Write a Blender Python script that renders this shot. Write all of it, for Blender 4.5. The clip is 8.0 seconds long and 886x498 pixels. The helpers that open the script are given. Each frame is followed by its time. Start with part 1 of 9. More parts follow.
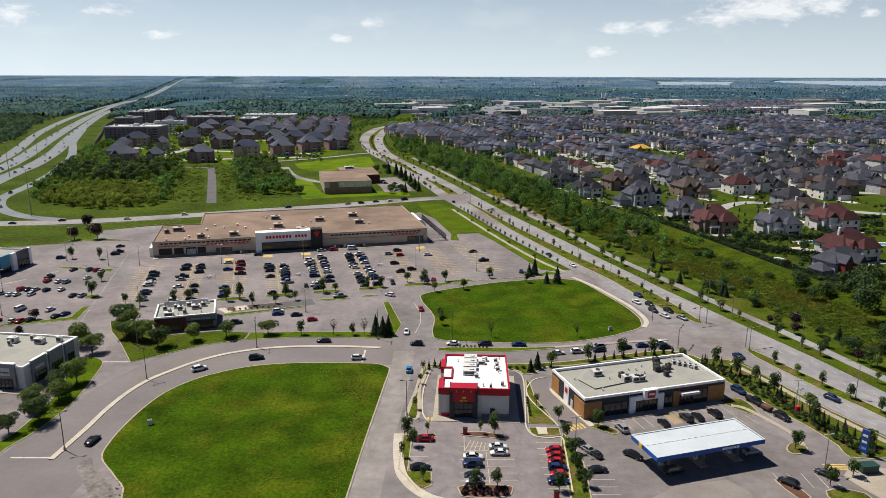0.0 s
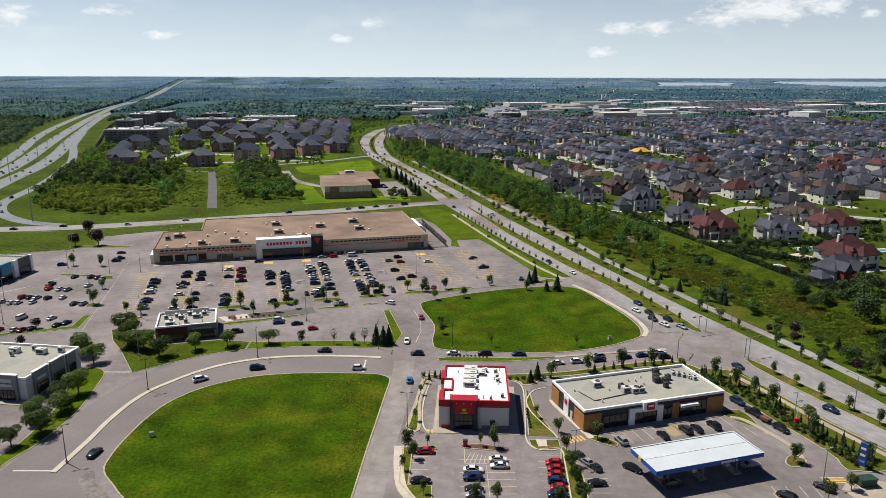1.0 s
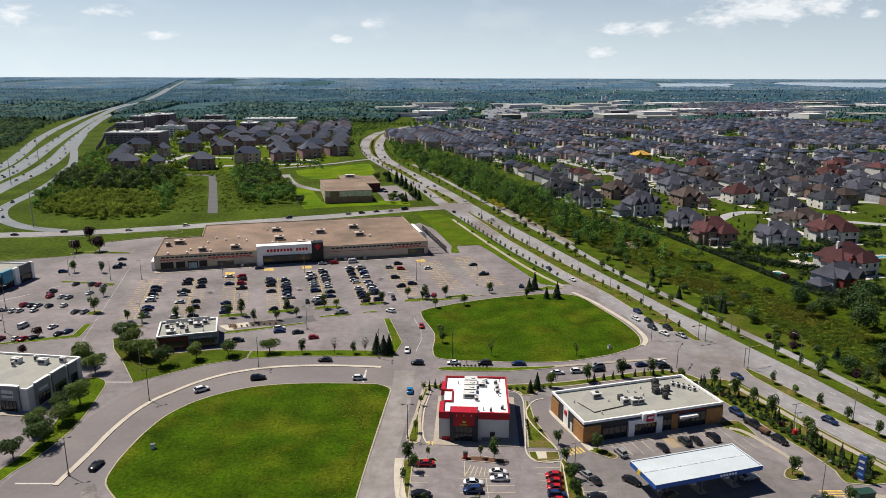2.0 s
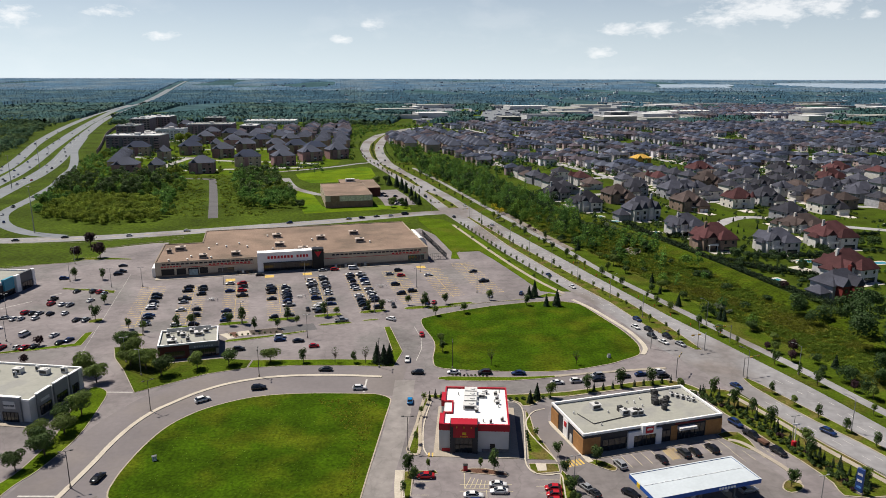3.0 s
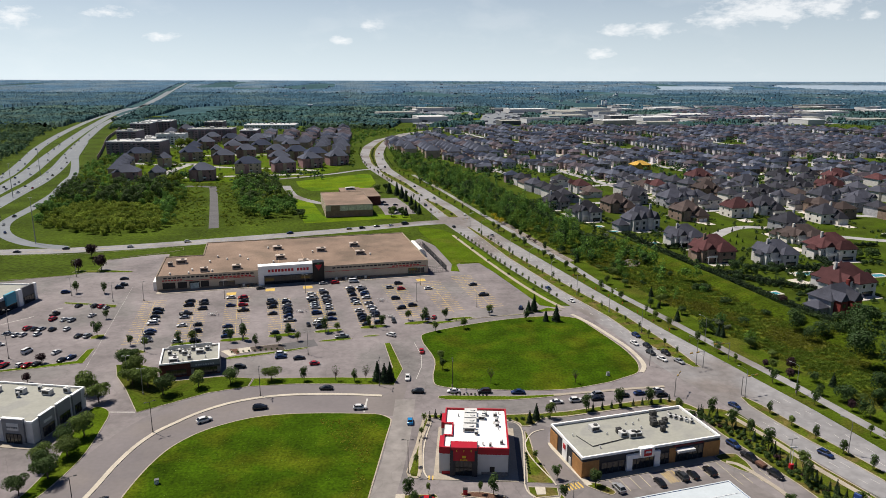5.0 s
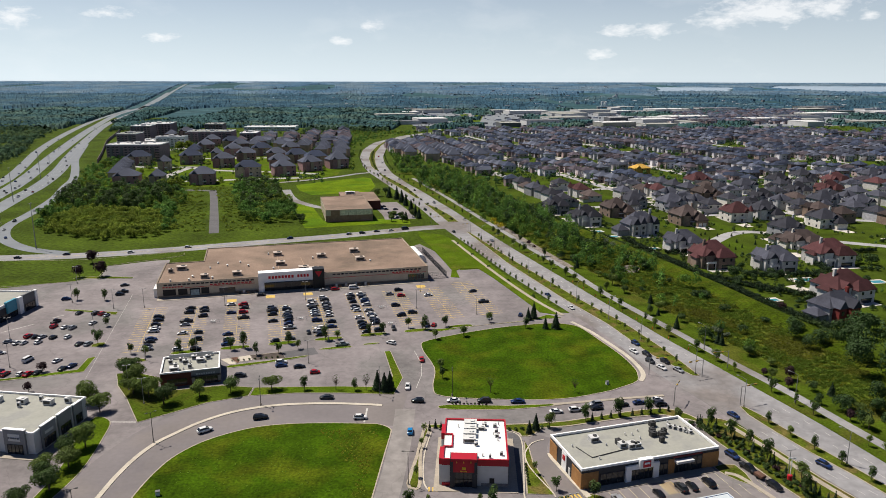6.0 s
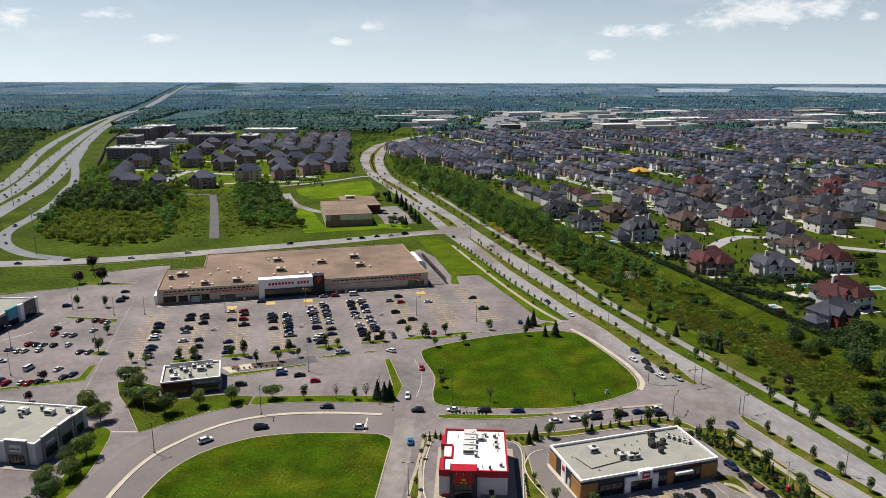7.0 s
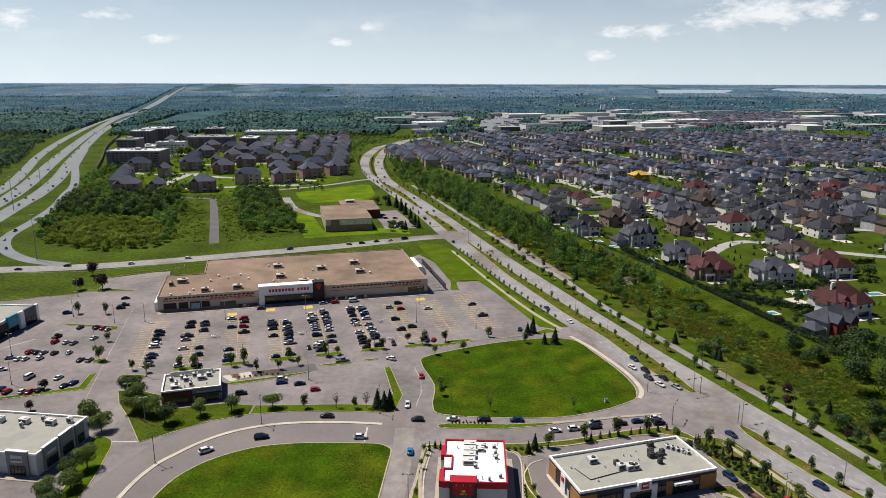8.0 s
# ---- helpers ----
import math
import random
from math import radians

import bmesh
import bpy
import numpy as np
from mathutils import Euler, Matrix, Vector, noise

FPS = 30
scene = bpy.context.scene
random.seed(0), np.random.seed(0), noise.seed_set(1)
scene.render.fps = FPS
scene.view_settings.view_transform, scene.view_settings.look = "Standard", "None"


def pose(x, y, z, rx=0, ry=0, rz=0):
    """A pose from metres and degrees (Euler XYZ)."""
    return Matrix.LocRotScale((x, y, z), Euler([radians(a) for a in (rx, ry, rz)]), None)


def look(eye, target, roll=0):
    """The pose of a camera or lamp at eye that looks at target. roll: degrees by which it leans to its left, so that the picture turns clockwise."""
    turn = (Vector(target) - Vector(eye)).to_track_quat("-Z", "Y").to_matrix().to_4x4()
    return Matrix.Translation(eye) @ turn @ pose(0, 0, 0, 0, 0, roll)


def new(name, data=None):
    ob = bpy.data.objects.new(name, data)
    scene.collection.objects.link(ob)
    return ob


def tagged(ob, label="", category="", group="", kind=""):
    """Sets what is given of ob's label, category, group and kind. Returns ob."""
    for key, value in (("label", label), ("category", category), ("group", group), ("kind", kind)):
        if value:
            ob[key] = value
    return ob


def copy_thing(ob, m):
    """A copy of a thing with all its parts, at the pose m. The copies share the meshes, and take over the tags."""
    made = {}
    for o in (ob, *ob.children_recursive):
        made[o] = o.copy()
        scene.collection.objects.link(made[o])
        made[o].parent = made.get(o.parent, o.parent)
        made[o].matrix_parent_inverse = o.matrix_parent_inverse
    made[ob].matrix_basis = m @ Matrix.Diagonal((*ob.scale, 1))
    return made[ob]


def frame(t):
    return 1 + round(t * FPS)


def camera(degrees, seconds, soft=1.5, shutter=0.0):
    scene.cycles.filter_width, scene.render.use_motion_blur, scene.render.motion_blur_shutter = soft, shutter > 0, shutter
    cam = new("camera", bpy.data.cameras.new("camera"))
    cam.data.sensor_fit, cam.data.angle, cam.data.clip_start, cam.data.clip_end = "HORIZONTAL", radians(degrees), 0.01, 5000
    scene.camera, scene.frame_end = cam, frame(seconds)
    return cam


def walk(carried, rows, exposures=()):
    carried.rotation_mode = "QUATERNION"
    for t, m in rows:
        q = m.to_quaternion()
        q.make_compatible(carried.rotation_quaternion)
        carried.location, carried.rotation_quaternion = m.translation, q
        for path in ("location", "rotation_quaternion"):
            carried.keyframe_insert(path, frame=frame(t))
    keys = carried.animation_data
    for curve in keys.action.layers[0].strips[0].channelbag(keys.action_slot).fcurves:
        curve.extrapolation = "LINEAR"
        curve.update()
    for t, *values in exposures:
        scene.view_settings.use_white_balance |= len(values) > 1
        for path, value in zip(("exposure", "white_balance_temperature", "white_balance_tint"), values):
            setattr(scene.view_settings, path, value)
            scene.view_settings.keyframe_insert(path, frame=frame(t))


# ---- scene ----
from mathutils.geometry import tessellate_polygon

# The camera rises almost straight up, looking 14 degrees down.
cam = camera(64.2, 8.0, soft=0.85)
RISE = [
    (0.0, 0.00, 0.00, 80.00, -13.876, -0.158, 0.000),
    (1.0, -0.02, 0.00, 83.05, -13.853, -0.154, 0.016),
    (2.0, -0.04, -0.01, 86.09, -13.827, -0.150, 0.026),
    (3.0, -0.07, -0.01, 89.10, -13.796, -0.147, 0.030),
    (4.0, -0.09, -0.02, 92.10, -13.762, -0.143, 0.028),
    (5.0, -0.11, -0.02, 95.08, -13.724, -0.140, 0.020),
    (6.0, -0.13, -0.03, 98.04, -13.682, -0.136, 0.006),
    (7.0, -0.16, -0.03, 100.98, -13.635, -0.133, -0.013),
    (8.0, -0.18, -0.04, 103.91, -13.585, -0.129, -0.039),
]
walk(cam, [(t, pose(x, y, z, 90 + pitch, roll, yaw)) for t, x, y, z, pitch, roll, yaw in RISE])

# ---- light ----
SUN_FROM = Vector((-0.42, 0.27, 0.866))
world = bpy.data.worlds.new("sky")
scene.world = world
world.use_nodes = True
wn, wl = world.node_tree.nodes, world.node_tree.links
wn.clear()
sky = wn.new("ShaderNodeTexSky")
sky.sky_type = "NISHITA"
sky.sun_disc = False
sky.sun_elevation = radians(60)
sky.sun_rotation = radians(-57)
sky.air_density, sky.dust_density, sky.ozone_density = 1.0, 0.2, 2.0
sky_bg = wn.new("ShaderNodeBackground")
sky_bg.inputs["Strength"].default_value = 0.08
wout = wn.new("ShaderNodeOutputWorld")
coord = wn.new("ShaderNodeTexCoord")
stretch = wn.new("ShaderNodeMapping")
stretch.inputs["Scale"].default_value = (1.0, 1.0, 2.4)
puff = wn.new("ShaderNodeTexNoise")
puff.inputs["Scale"].default_value, puff.inputs["Detail"].default_value = 9.0, 9.0
puff.inputs["Roughness"].default_value = 0.58
puff_mask = wn.new("ShaderNodeMapRange")
puff_mask.inputs["From Min"].default_value, puff_mask.inputs["From Max"].default_value = 0.53, 0.68
puff_mask.inputs["To Max"].default_value = 0.85
cloud = wn.new("ShaderNodeMix")
cloud.data_type = "RGBA"
cloud.inputs["B"].default_value = (9.4, 9.4, 9.4, 1)
wl.new(coord.outputs["Generated"], stretch.inputs["Vector"])
wl.new(stretch.outputs["Vector"], puff.inputs["Vector"])
wl.new(puff.outputs["Fac"], puff_mask.inputs["Value"])
clear = wn.new("ShaderNodeMix")
clear.data_type, clear.blend_type = "RGBA", "MULTIPLY"
clear.inputs["Factor"].default_value = 1.0
clear.inputs["B"].default_value = (0.15, 0.25, 0.42, 1)
wl.new(sky.outputs["Color"], clear.inputs["A"])
rise = wn.new("ShaderNodeSeparateXYZ")
wl.new(coord.outputs["Generated"], rise.inputs["Vector"])
low_air = wn.new("ShaderNodeMapRange")
low_air.inputs["From Min"].default_value, low_air.inputs["From Max"].default_value = 0.0, 0.25
low_air.inputs["To Min"].default_value, low_air.inputs["To Max"].default_value = 0.9, 0.0
wl.new(rise.outputs["Z"], low_air.inputs["Value"])
haze = wn.new("ShaderNodeMix")
haze.data_type = "RGBA"
glow = wn.new("ShaderNodeMapRange")  # the air is brighter towards the sun's side
glow.inputs["From Min"].default_value, glow.inputs["From Max"].default_value = -0.7, 0.7
glow.inputs["To Min"].default_value, glow.inputs["To Max"].default_value = 1.1, 0.88
wl.new(rise.outputs["X"], glow.inputs["Value"])
air = wn.new("ShaderNodeVectorMath")
air.operation = "SCALE"
air.inputs[0].default_value = (7.0, 7.9, 8.4)
wl.new(glow.outputs["Result"], air.inputs["Scale"])
wl.new(air.outputs["Vector"], haze.inputs["B"])
wl.new(low_air.outputs["Result"], haze.inputs["Factor"])
wl.new(clear.outputs["Result"], haze.inputs["A"])
wl.new(haze.outputs["Result"], cloud.inputs["A"])


def sky_math(op, a, b=0.0):
    n_ = wn.new("ShaderNodeMath")
    n_.operation = op
    for k, q in enumerate((a, b)):
        if isinstance(q, (int, float)):
            n_.inputs[k].default_value = q
        else:
            wl.new(q, n_.inputs[k])
    return n_.outputs["Value"]


# fair-weather clouds: ragged banks by bearing and height, thin wisps elsewhere
ahead = sky_math("MAXIMUM", rise.outputs["Y"], 0.05)
bear, high_ = sky_math("DIVIDE", rise.outputs["X"], ahead), sky_math("DIVIDE", rise.outputs["Z"], ahead)
billow = wn.new("ShaderNodeTexNoise")
billow.inputs["Scale"].default_value, billow.inputs["Detail"].default_value, billow.inputs["Roughness"].default_value = 42.0, 8.0, 0.62
wl.new(stretch.outputs["Vector"], billow.inputs["Vector"])
ragged = sky_math("MULTIPLY", sky_math("SUBTRACT", billow.outputs["Fac"], 0.5), 3.4)
banks = None
for u0, v0, a_, b_ in ((0.385, 0.078, 0.05, 0.012), (0.435, 0.088, 0.075, 0.02), (0.51, 0.094, 0.06, 0.014), (0.287, 0.064, 0.030, 0.012), (0.214, 0.032, 0.018, 0.007), (0.575, 0.083, 0.014, 0.006), (0.232, 0.062, 0.02, 0.008),
                       (-0.451, 0.083, 0.03, 0.008), (-0.096, 0.066, 0.018, 0.007), (-0.14, 0.046, 0.013, 0.006), (-0.38, 0.052, 0.03, 0.006), (-0.582, 0.079, 0.03, 0.013)):
    du = sky_math("DIVIDE", sky_math("SUBTRACT", bear, u0), a_)
    dv = sky_math("DIVIDE", sky_math("SUBTRACT", high_, v0), b_)
    near = sky_math("SUBTRACT", 0.75, sky_math("SQRT", sky_math("ADD", sky_math("MULTIPLY", du, du), sky_math("MULTIPLY", dv, dv))))
    banks = near if banks is None else sky_math("MAXIMUM", banks, near)
bank_mask = wn.new("ShaderNodeMapRange")
bank_mask.inputs["From Min"].default_value, bank_mask.inputs["From Max"].default_value, bank_mask.inputs["To Max"].default_value = -0.35, 0.65, 0.66
wl.new(sky_math("ADD", banks, ragged), bank_mask.inputs["Value"])
all_cloud = sky_math("MAXIMUM", sky_math("MULTIPLY", puff_mask.outputs["Result"], 0.12), bank_mask.outputs["Result"])
wl.new(all_cloud, cloud.inputs["Factor"])
wl.new(cloud.outputs["Result"], sky_bg.inputs["Color"])
wl.new(sky_bg.outputs["Background"], wout.inputs["Surface"])

sun_data = bpy.data.lights.new("sun", "SUN")
sun_data.energy, sun_data.angle, sun_data.color = 5.0, radians(0.5), (1.0, 0.928, 0.825)
sun = new("sun", sun_data)
sun.matrix_world = look(SUN_FROM * 100, (0, 0, 0))
scene.view_settings.exposure = 0.51

# ---- materials ----
MATS = {}
# one factor on every base colour, lowered so that shadows come out deeper
BASE_SCALE = 0.765


def mat(name, base, rough=0.85, metal=0.0, spread=0.25, scale=1.0, fine=0.0, fine_scale=8.0, bump=0.0, rand=0.0, island=0.0,
        other=None, other_scale=0.1, other_low=0.5, other_high=0.6, spec=0.3, leaf=0.0, local=False, cracks=0.0):
    """A surface: base colour varied by a broad and a fine noise, a second colour in patches, relief, and per object or per island."""
    if name in MATS:
        return MATS[name]
    m = bpy.data.materials.new(name)
    m.use_nodes = True
    n, l = m.node_tree.nodes, m.node_tree.links
    b = n["Principled BSDF"]
    b.inputs["Roughness"].default_value, b.inputs["Metallic"].default_value = rough, metal
    b.inputs["Specular IOR Level"].default_value = spec
    place = n.new("ShaderNodeTexCoord").outputs["Object"] if local else n.new("ShaderNodeNewGeometry").outputs["Position"]

    def noisy(s, detail, lo, hi, low=0.3, high=0.7):
        t = n.new("ShaderNodeTexNoise")
        t.inputs["Scale"].default_value, t.inputs["Detail"].default_value = s, detail
        l.new(place, t.inputs["Vector"])
        r = n.new("ShaderNodeMapRange")
        r.inputs["From Min"].default_value, r.inputs["From Max"].default_value = low, high
        r.inputs["To Min"].default_value, r.inputs["To Max"].default_value = lo, hi
        l.new(t.outputs["Fac"], r.inputs["Value"])
        return t, r.outputs["Result"]

    def times(a, b_):
        t = n.new("ShaderNodeMath")
        t.operation = "MULTIPLY"
        l.new(a, t.inputs[0])
        l.new(b_, t.inputs[1])
        return t.outputs["Value"]

    _, factor = noisy(scale, 4, 1 - spread, 1 + spread)
    if fine:
        f_tex, f = noisy(fine_scale, 3, 1 - fine, 1 + fine)
        factor = times(factor, f)
    if cracks:
        warp = n.new("ShaderNodeTexNoise")
        warp.inputs["Scale"].default_value, warp.inputs["Detail"].default_value = 0.12, 5
        l.new(place, warp.inputs["Vector"])
        bent = n.new("ShaderNodeVectorMath")
        bent.operation = "MULTIPLY_ADD"
        bent.inputs[1].default_value = (9, 9, 9)
        l.new(warp.outputs["Color"], bent.inputs[0])
        l.new(place, bent.inputs[2])
        cell = n.new("ShaderNodeTexVoronoi")
        cell.feature = "DISTANCE_TO_EDGE"
        cell.inputs["Scale"].default_value = 0.075
        l.new(bent.outputs["Vector"], cell.inputs["Vector"])
        r = n.new("ShaderNodeMapRange")
        r.inputs["From Max"].default_value = 0.016
        r.inputs["To Min"].default_value, r.inputs["To Max"].default_value = 1 - cracks, 1
        l.new(cell.outputs["Distance"], r.inputs["Value"])
        factor = times(factor, r.outputs["Result"])
        _, mottle = noisy(0.35, 6, 0.88, 1.1, 0.35, 0.65)
        factor = times(factor, mottle)
    if rand:
        info = n.new("ShaderNodeObjectInfo")
        r = n.new("ShaderNodeMapRange")
        r.inputs["To Min"].default_value, r.inputs["To Max"].default_value = 1 - rand, 1 + rand
        l.new(info.outputs["Random"], r.inputs["Value"])
        factor = times(factor, r.outputs["Result"])
    if island:
        info = n.new("ShaderNodeNewGeometry")
        r = n.new("ShaderNodeMapRange")
        r.inputs["To Min"].default_value, r.inputs["To Max"].default_value = 1 - island, 1 + island
        l.new(info.outputs["Random Per Island"], r.inputs["Value"])
        factor = times(factor, r.outputs["Result"])
    colour = n.new("ShaderNodeRGB")
    colour.outputs[0].default_value = (*(c * BASE_SCALE for c in base), 1)
    colour = colour.outputs[0]
    if other:
        _, k = noisy(other_scale, 6, 0, 1, other_low, other_high)
        mix = n.new("ShaderNodeMix")
        mix.data_type = "RGBA"
        l.new(k, mix.inputs["Factor"])
        l.new(colour, mix.inputs["A"])
        mix.inputs["B"].default_value = (*(c * BASE_SCALE for c in other), 1)
        colour = mix.outputs["Result"]
    scaled = n.new("ShaderNodeVectorMath")
    scaled.operation = "SCALE"
    l.new(colour, scaled.inputs[0])
    l.new(factor, scaled.inputs["Scale"])
    l.new(scaled.outputs["Vector"], b.inputs["Base Color"])
    if bump:
        bt, _ = noisy(fine_scale, 5, 0, 1)
        bn = n.new("ShaderNodeBump")
        bn.inputs["Strength"].default_value, bn.inputs["Distance"].default_value = bump, 1.0 / fine_scale
        l.new(bt.outputs["Fac"], bn.inputs["Height"])
        l.new(bn.outputs["Normal"], b.inputs["Normal"])
    if leaf:
        thin, both = n.new("ShaderNodeBsdfTranslucent"), n.new("ShaderNodeMixShader")
        l.new(scaled.outputs["Vector"], thin.inputs["Color"])
        both.inputs["Fac"].default_value = leaf
        l.new(b.outputs["BSDF"], both.inputs[1])
        l.new(thin.outputs["BSDF"], both.inputs[2])
        l.new(both.outputs["Shader"], n["Material Output"].inputs["Surface"])
    MATS[name] = m
    return m


ASPHALT = mat("asphalt", (0.212, 0.188, 0.19), 0.9, cracks=0.17, spread=0.24, scale=0.05, fine=0.07, fine_scale=0.9, bump=0.0,
              other=(0.178, 0.166, 0.163), other_scale=0.03, other_low=0.5, other_high=0.62)
ROAD = mat("road asphalt", (0.262, 0.257, 0.264), 0.88, cracks=0.1, spread=0.14, scale=0.06, fine=0.04, fine_scale=0.8, bump=0.0,
           other=(0.18, 0.16, 0.152), other_scale=0.02)
DARK_ASPHALT = mat("dark grey asphalt", (0.108, 0.104, 0.108), 0.9, spread=0.15, scale=0.1, fine=0.12, fine_scale=1.5, bump=0.15)
CONCRETE = mat("concrete", (0.36, 0.315, 0.255), 0.85, spread=0.12, scale=0.15, fine=0.1, fine_scale=2.0, bump=0.1)
KERB = mat("kerb concrete", (0.37, 0.32, 0.25), 0.85, spread=0.18, scale=0.3, fine=0.12, fine_scale=2.0)
FIELD = mat("field grass", (0.036, 0.073, 0.002), 0.95, spread=0.35, scale=0.11, fine=0.36, fine_scale=1.3, bump=0.5,
            other=(0.076, 0.094, 0.005), other_scale=0.07, other_low=0.47, other_high=0.7, spec=0.03)
LAWN = mat("mown lawn", (0.071, 0.116, 0.005), 0.95, spread=0.25, scale=0.1, fine=0.35, fine_scale=1.6, bump=0.5,
           other=(0.105, 0.118, 0.014), other_scale=0.06, other_low=0.52, other_high=0.75, spec=0.03)
LAND = mat("open land", (0.05, 0.077, 0.006), 0.95, spread=0.35, scale=0.03, fine=0.4, fine_scale=0.5, bump=0.4,
           other=(0.05, 0.078, 0.006), other_scale=0.012, other_low=0.46, other_high=0.56, spec=0.05)
ROUGH = mat("rough olive meadow", (0.082, 0.112, 0.01), 0.95, spread=0.35, scale=0.08, fine=0.45, fine_scale=0.9, bump=0.8,
            other=(0.082, 0.086, 0.014), other_scale=0.05, spec=0.05)
MEADOW = mat("bright meadow grass", (0.112, 0.172, 0.006), 0.95, spread=0.25, scale=0.05, fine=0.3, fine_scale=0.8, bump=0.3, other=(0.07, 0.13, 0.006), other_scale=0.04, spec=0.03)
WORN = mat("worn dry lawn", (0.076, 0.1, 0.01), 0.95, spread=0.3, scale=0.25, fine=0.35, fine_scale=1.6, bump=0.3, other=(0.12, 0.1, 0.03), other_scale=0.18, spec=0.03)
VERGE = mat("verge grass", (0.054, 0.084, 0.006), 0.95, spread=0.3, scale=0.12, fine=0.35, fine_scale=1.4, bump=0.3, other=(0.075, 0.085, 0.012), other_scale=0.07, spec=0.03)
# pale blue base stands in for the sky reflected in the lake
WATER = mat("sky-toned lake water", (0.36, 0.45, 0.52), 0.25, spread=0.05, scale=0.01, spec=0.5)
PAINT_WHITE = mat("white road paint", (0.5, 0.48, 0.45), 0.7, spread=0.2, scale=0.8)
PAINT_YELLOW = mat("yellow road paint", (0.58, 0.40, 0.10), 0.7, spread=0.25, scale=0.8)


# ---- building blocks of geometry ----
def finish(name, bm, material):
    me = bpy.data.meshes.new(name)
    bmesh.ops.recalc_face_normals(bm, faces=bm.faces)
    bm.to_mesh(me)
    bm.free()
    for m in (material if isinstance(material, (list, tuple)) else [material]):
        me.materials.append(m)
    return me


def part(name, bm, material, parent, label=""):
    ob = new(name, finish(name, bm, material))
    ob.parent = parent
    return tagged(ob, label)


def thing(name, m, label, category, group="", kind=""):
    ob = new(name)
    ob.matrix_world = m
    ob.empty_display_size = 0.5
    return tagged(ob, label, category, group, kind)


def solid(name, bm, material, label="", category="", group="", kind="", m=None):
    ob = new(name, finish(name, bm, material))
    if m:
        ob.matrix_world = m
    return tagged(ob, label, category, group, kind)


def box(bm, x0, x1, y0, y1, z0, z1, bevel=0.0, index=0):
    r = bmesh.ops.create_cube(bm, size=1.0, matrix=Matrix.Translation(((x0 + x1) / 2, (y0 + y1) / 2, (z0 + z1) / 2)) @ Matrix.Diagonal((x1 - x0, y1 - y0, z1 - z0, 1)))
    vs = r["verts"]
    faces = list({f for v in vs for f in v.link_faces})
    for f in faces:
        f.material_index = index
    if bevel:
        bmesh.ops.bevel(bm, geom=list({e for v in vs for e in v.link_edges}), offset=bevel, segments=1, affect="EDGES")
    return bm


def boxes(*dims, bevel=0.0):
    bm = bmesh.new()
    for d in dims:
        box(bm, *d, bevel=bevel)
    return bm


def rod(bm, a, b, r0, r1=None, sides=8):
    a, b = Vector(a), Vector(b)
    d = b - a
    m = Matrix.Translation((a + b) / 2) @ d.to_track_quat("Z", "Y").to_matrix().to_4x4()
    bmesh.ops.create_cone(bm, cap_ends=True, segments=sides, radius1=r0, radius2=r0 if r1 is None else r1, depth=d.length, matrix=m)
    return bm


def smooth(points, closed=False, steps=5):
    """A Catmull-Rom curve through the points."""
    p = [Vector(q).to_2d() if len(q) > 2 else Vector(q) for q in points]
    n = len(p)
    out = []
    for i in range(n if closed else n - 1):
        a, b, c, d = (p[(i - 1) % n], p[i], p[(i + 1) % n], p[(i + 2) % n]) if closed else (p[max(i - 1, 0)], p[i], p[i + 1], p[min(i + 2, n - 1)])
        for k in range(steps):
            t = k / steps
            out.append(0.5 * (2 * b + (c - a) * t + (2 * a - 5 * b + 4 * c - d) * t * t + (3 * b - a - 3 * c + d) * t ** 3))
    if not closed:
        out.append(p[-1])
    return out


def grown(points, d, closed=True):
    """The outline moved d metres to the right of its run."""
    n = len(points)
    out = []
    for i, q in enumerate(points):
        a = points[(i - 1) % n] if closed or i else q
        b = points[(i + 1) % n] if closed or i < n - 1 else q
        t = (b - a).normalized()
        out.append(q + Vector((t.y, -t.x)) * d)
    return out


def area(points):
    return 0.5 * sum(a.x * b.y - b.x * a.y for a, b in zip(points, points[1:] + points[:1]))


def slab(bm, points, z0, z1):
    """A flat piece with the outline given, from z0 to z1."""
    if area(points) < 0:
        points = points[::-1]
    tv = [bm.verts.new((q.x, q.y, z1)) for q in points]
    low = [bm.verts.new((q.x, q.y, z0)) for q in points]
    n = len(points)
    for f in tessellate_polygon([[Vector((q.x, q.y, 0)) for q in points]]):
        if len(set(f)) == 3:
            bm.faces.new([tv[i] for i in f])
    for i in range(n):
        bm.faces.new((low[i], low[(i + 1) % n], tv[(i + 1) % n], tv[i]))
    return bm


def ring(bm, outer, inner, z0, z1):
    """A kerb between two outlines with as many points."""
    n = len(outer)
    rows = [[bm.verts.new((q.x, q.y, z)) for q in line] for line, z in ((outer, z0), (outer, z1), (inner, z1), (inner, z0))]
    for a, b in zip(rows, rows[1:]):
        for i in range(n):
            bm.faces.new((a[i], a[(i + 1) % n], b[(i + 1) % n], b[i]))
    return bm


def land_height(y):
    s = min(max((y - 2500) / 2400, 0), 1)
    return 58 * s * s * (3 - 2 * s)


def strip(bm, left, right, z, skirt=0.0):
    """A ribbon between two lines with as many points."""
    a = [bm.verts.new((q[0], q[1], z + land_height(q[1]))) for q in left]
    b = [bm.verts.new((q[0], q[1], z + land_height(q[1]))) for q in right]
    for i in range(len(a) - 1):
        bm.faces.new((a[i], b[i], b[i + 1], a[i + 1]))
    if skirt:
        for line in (a, b):
            low = [bm.verts.new((v.co.x, v.co.y, v.co.z - skirt)) for v in line]
            for i in range(len(line) - 1):
                bm.faces.new((line[i], line[i + 1], low[i + 1], low[i]))
    return bm
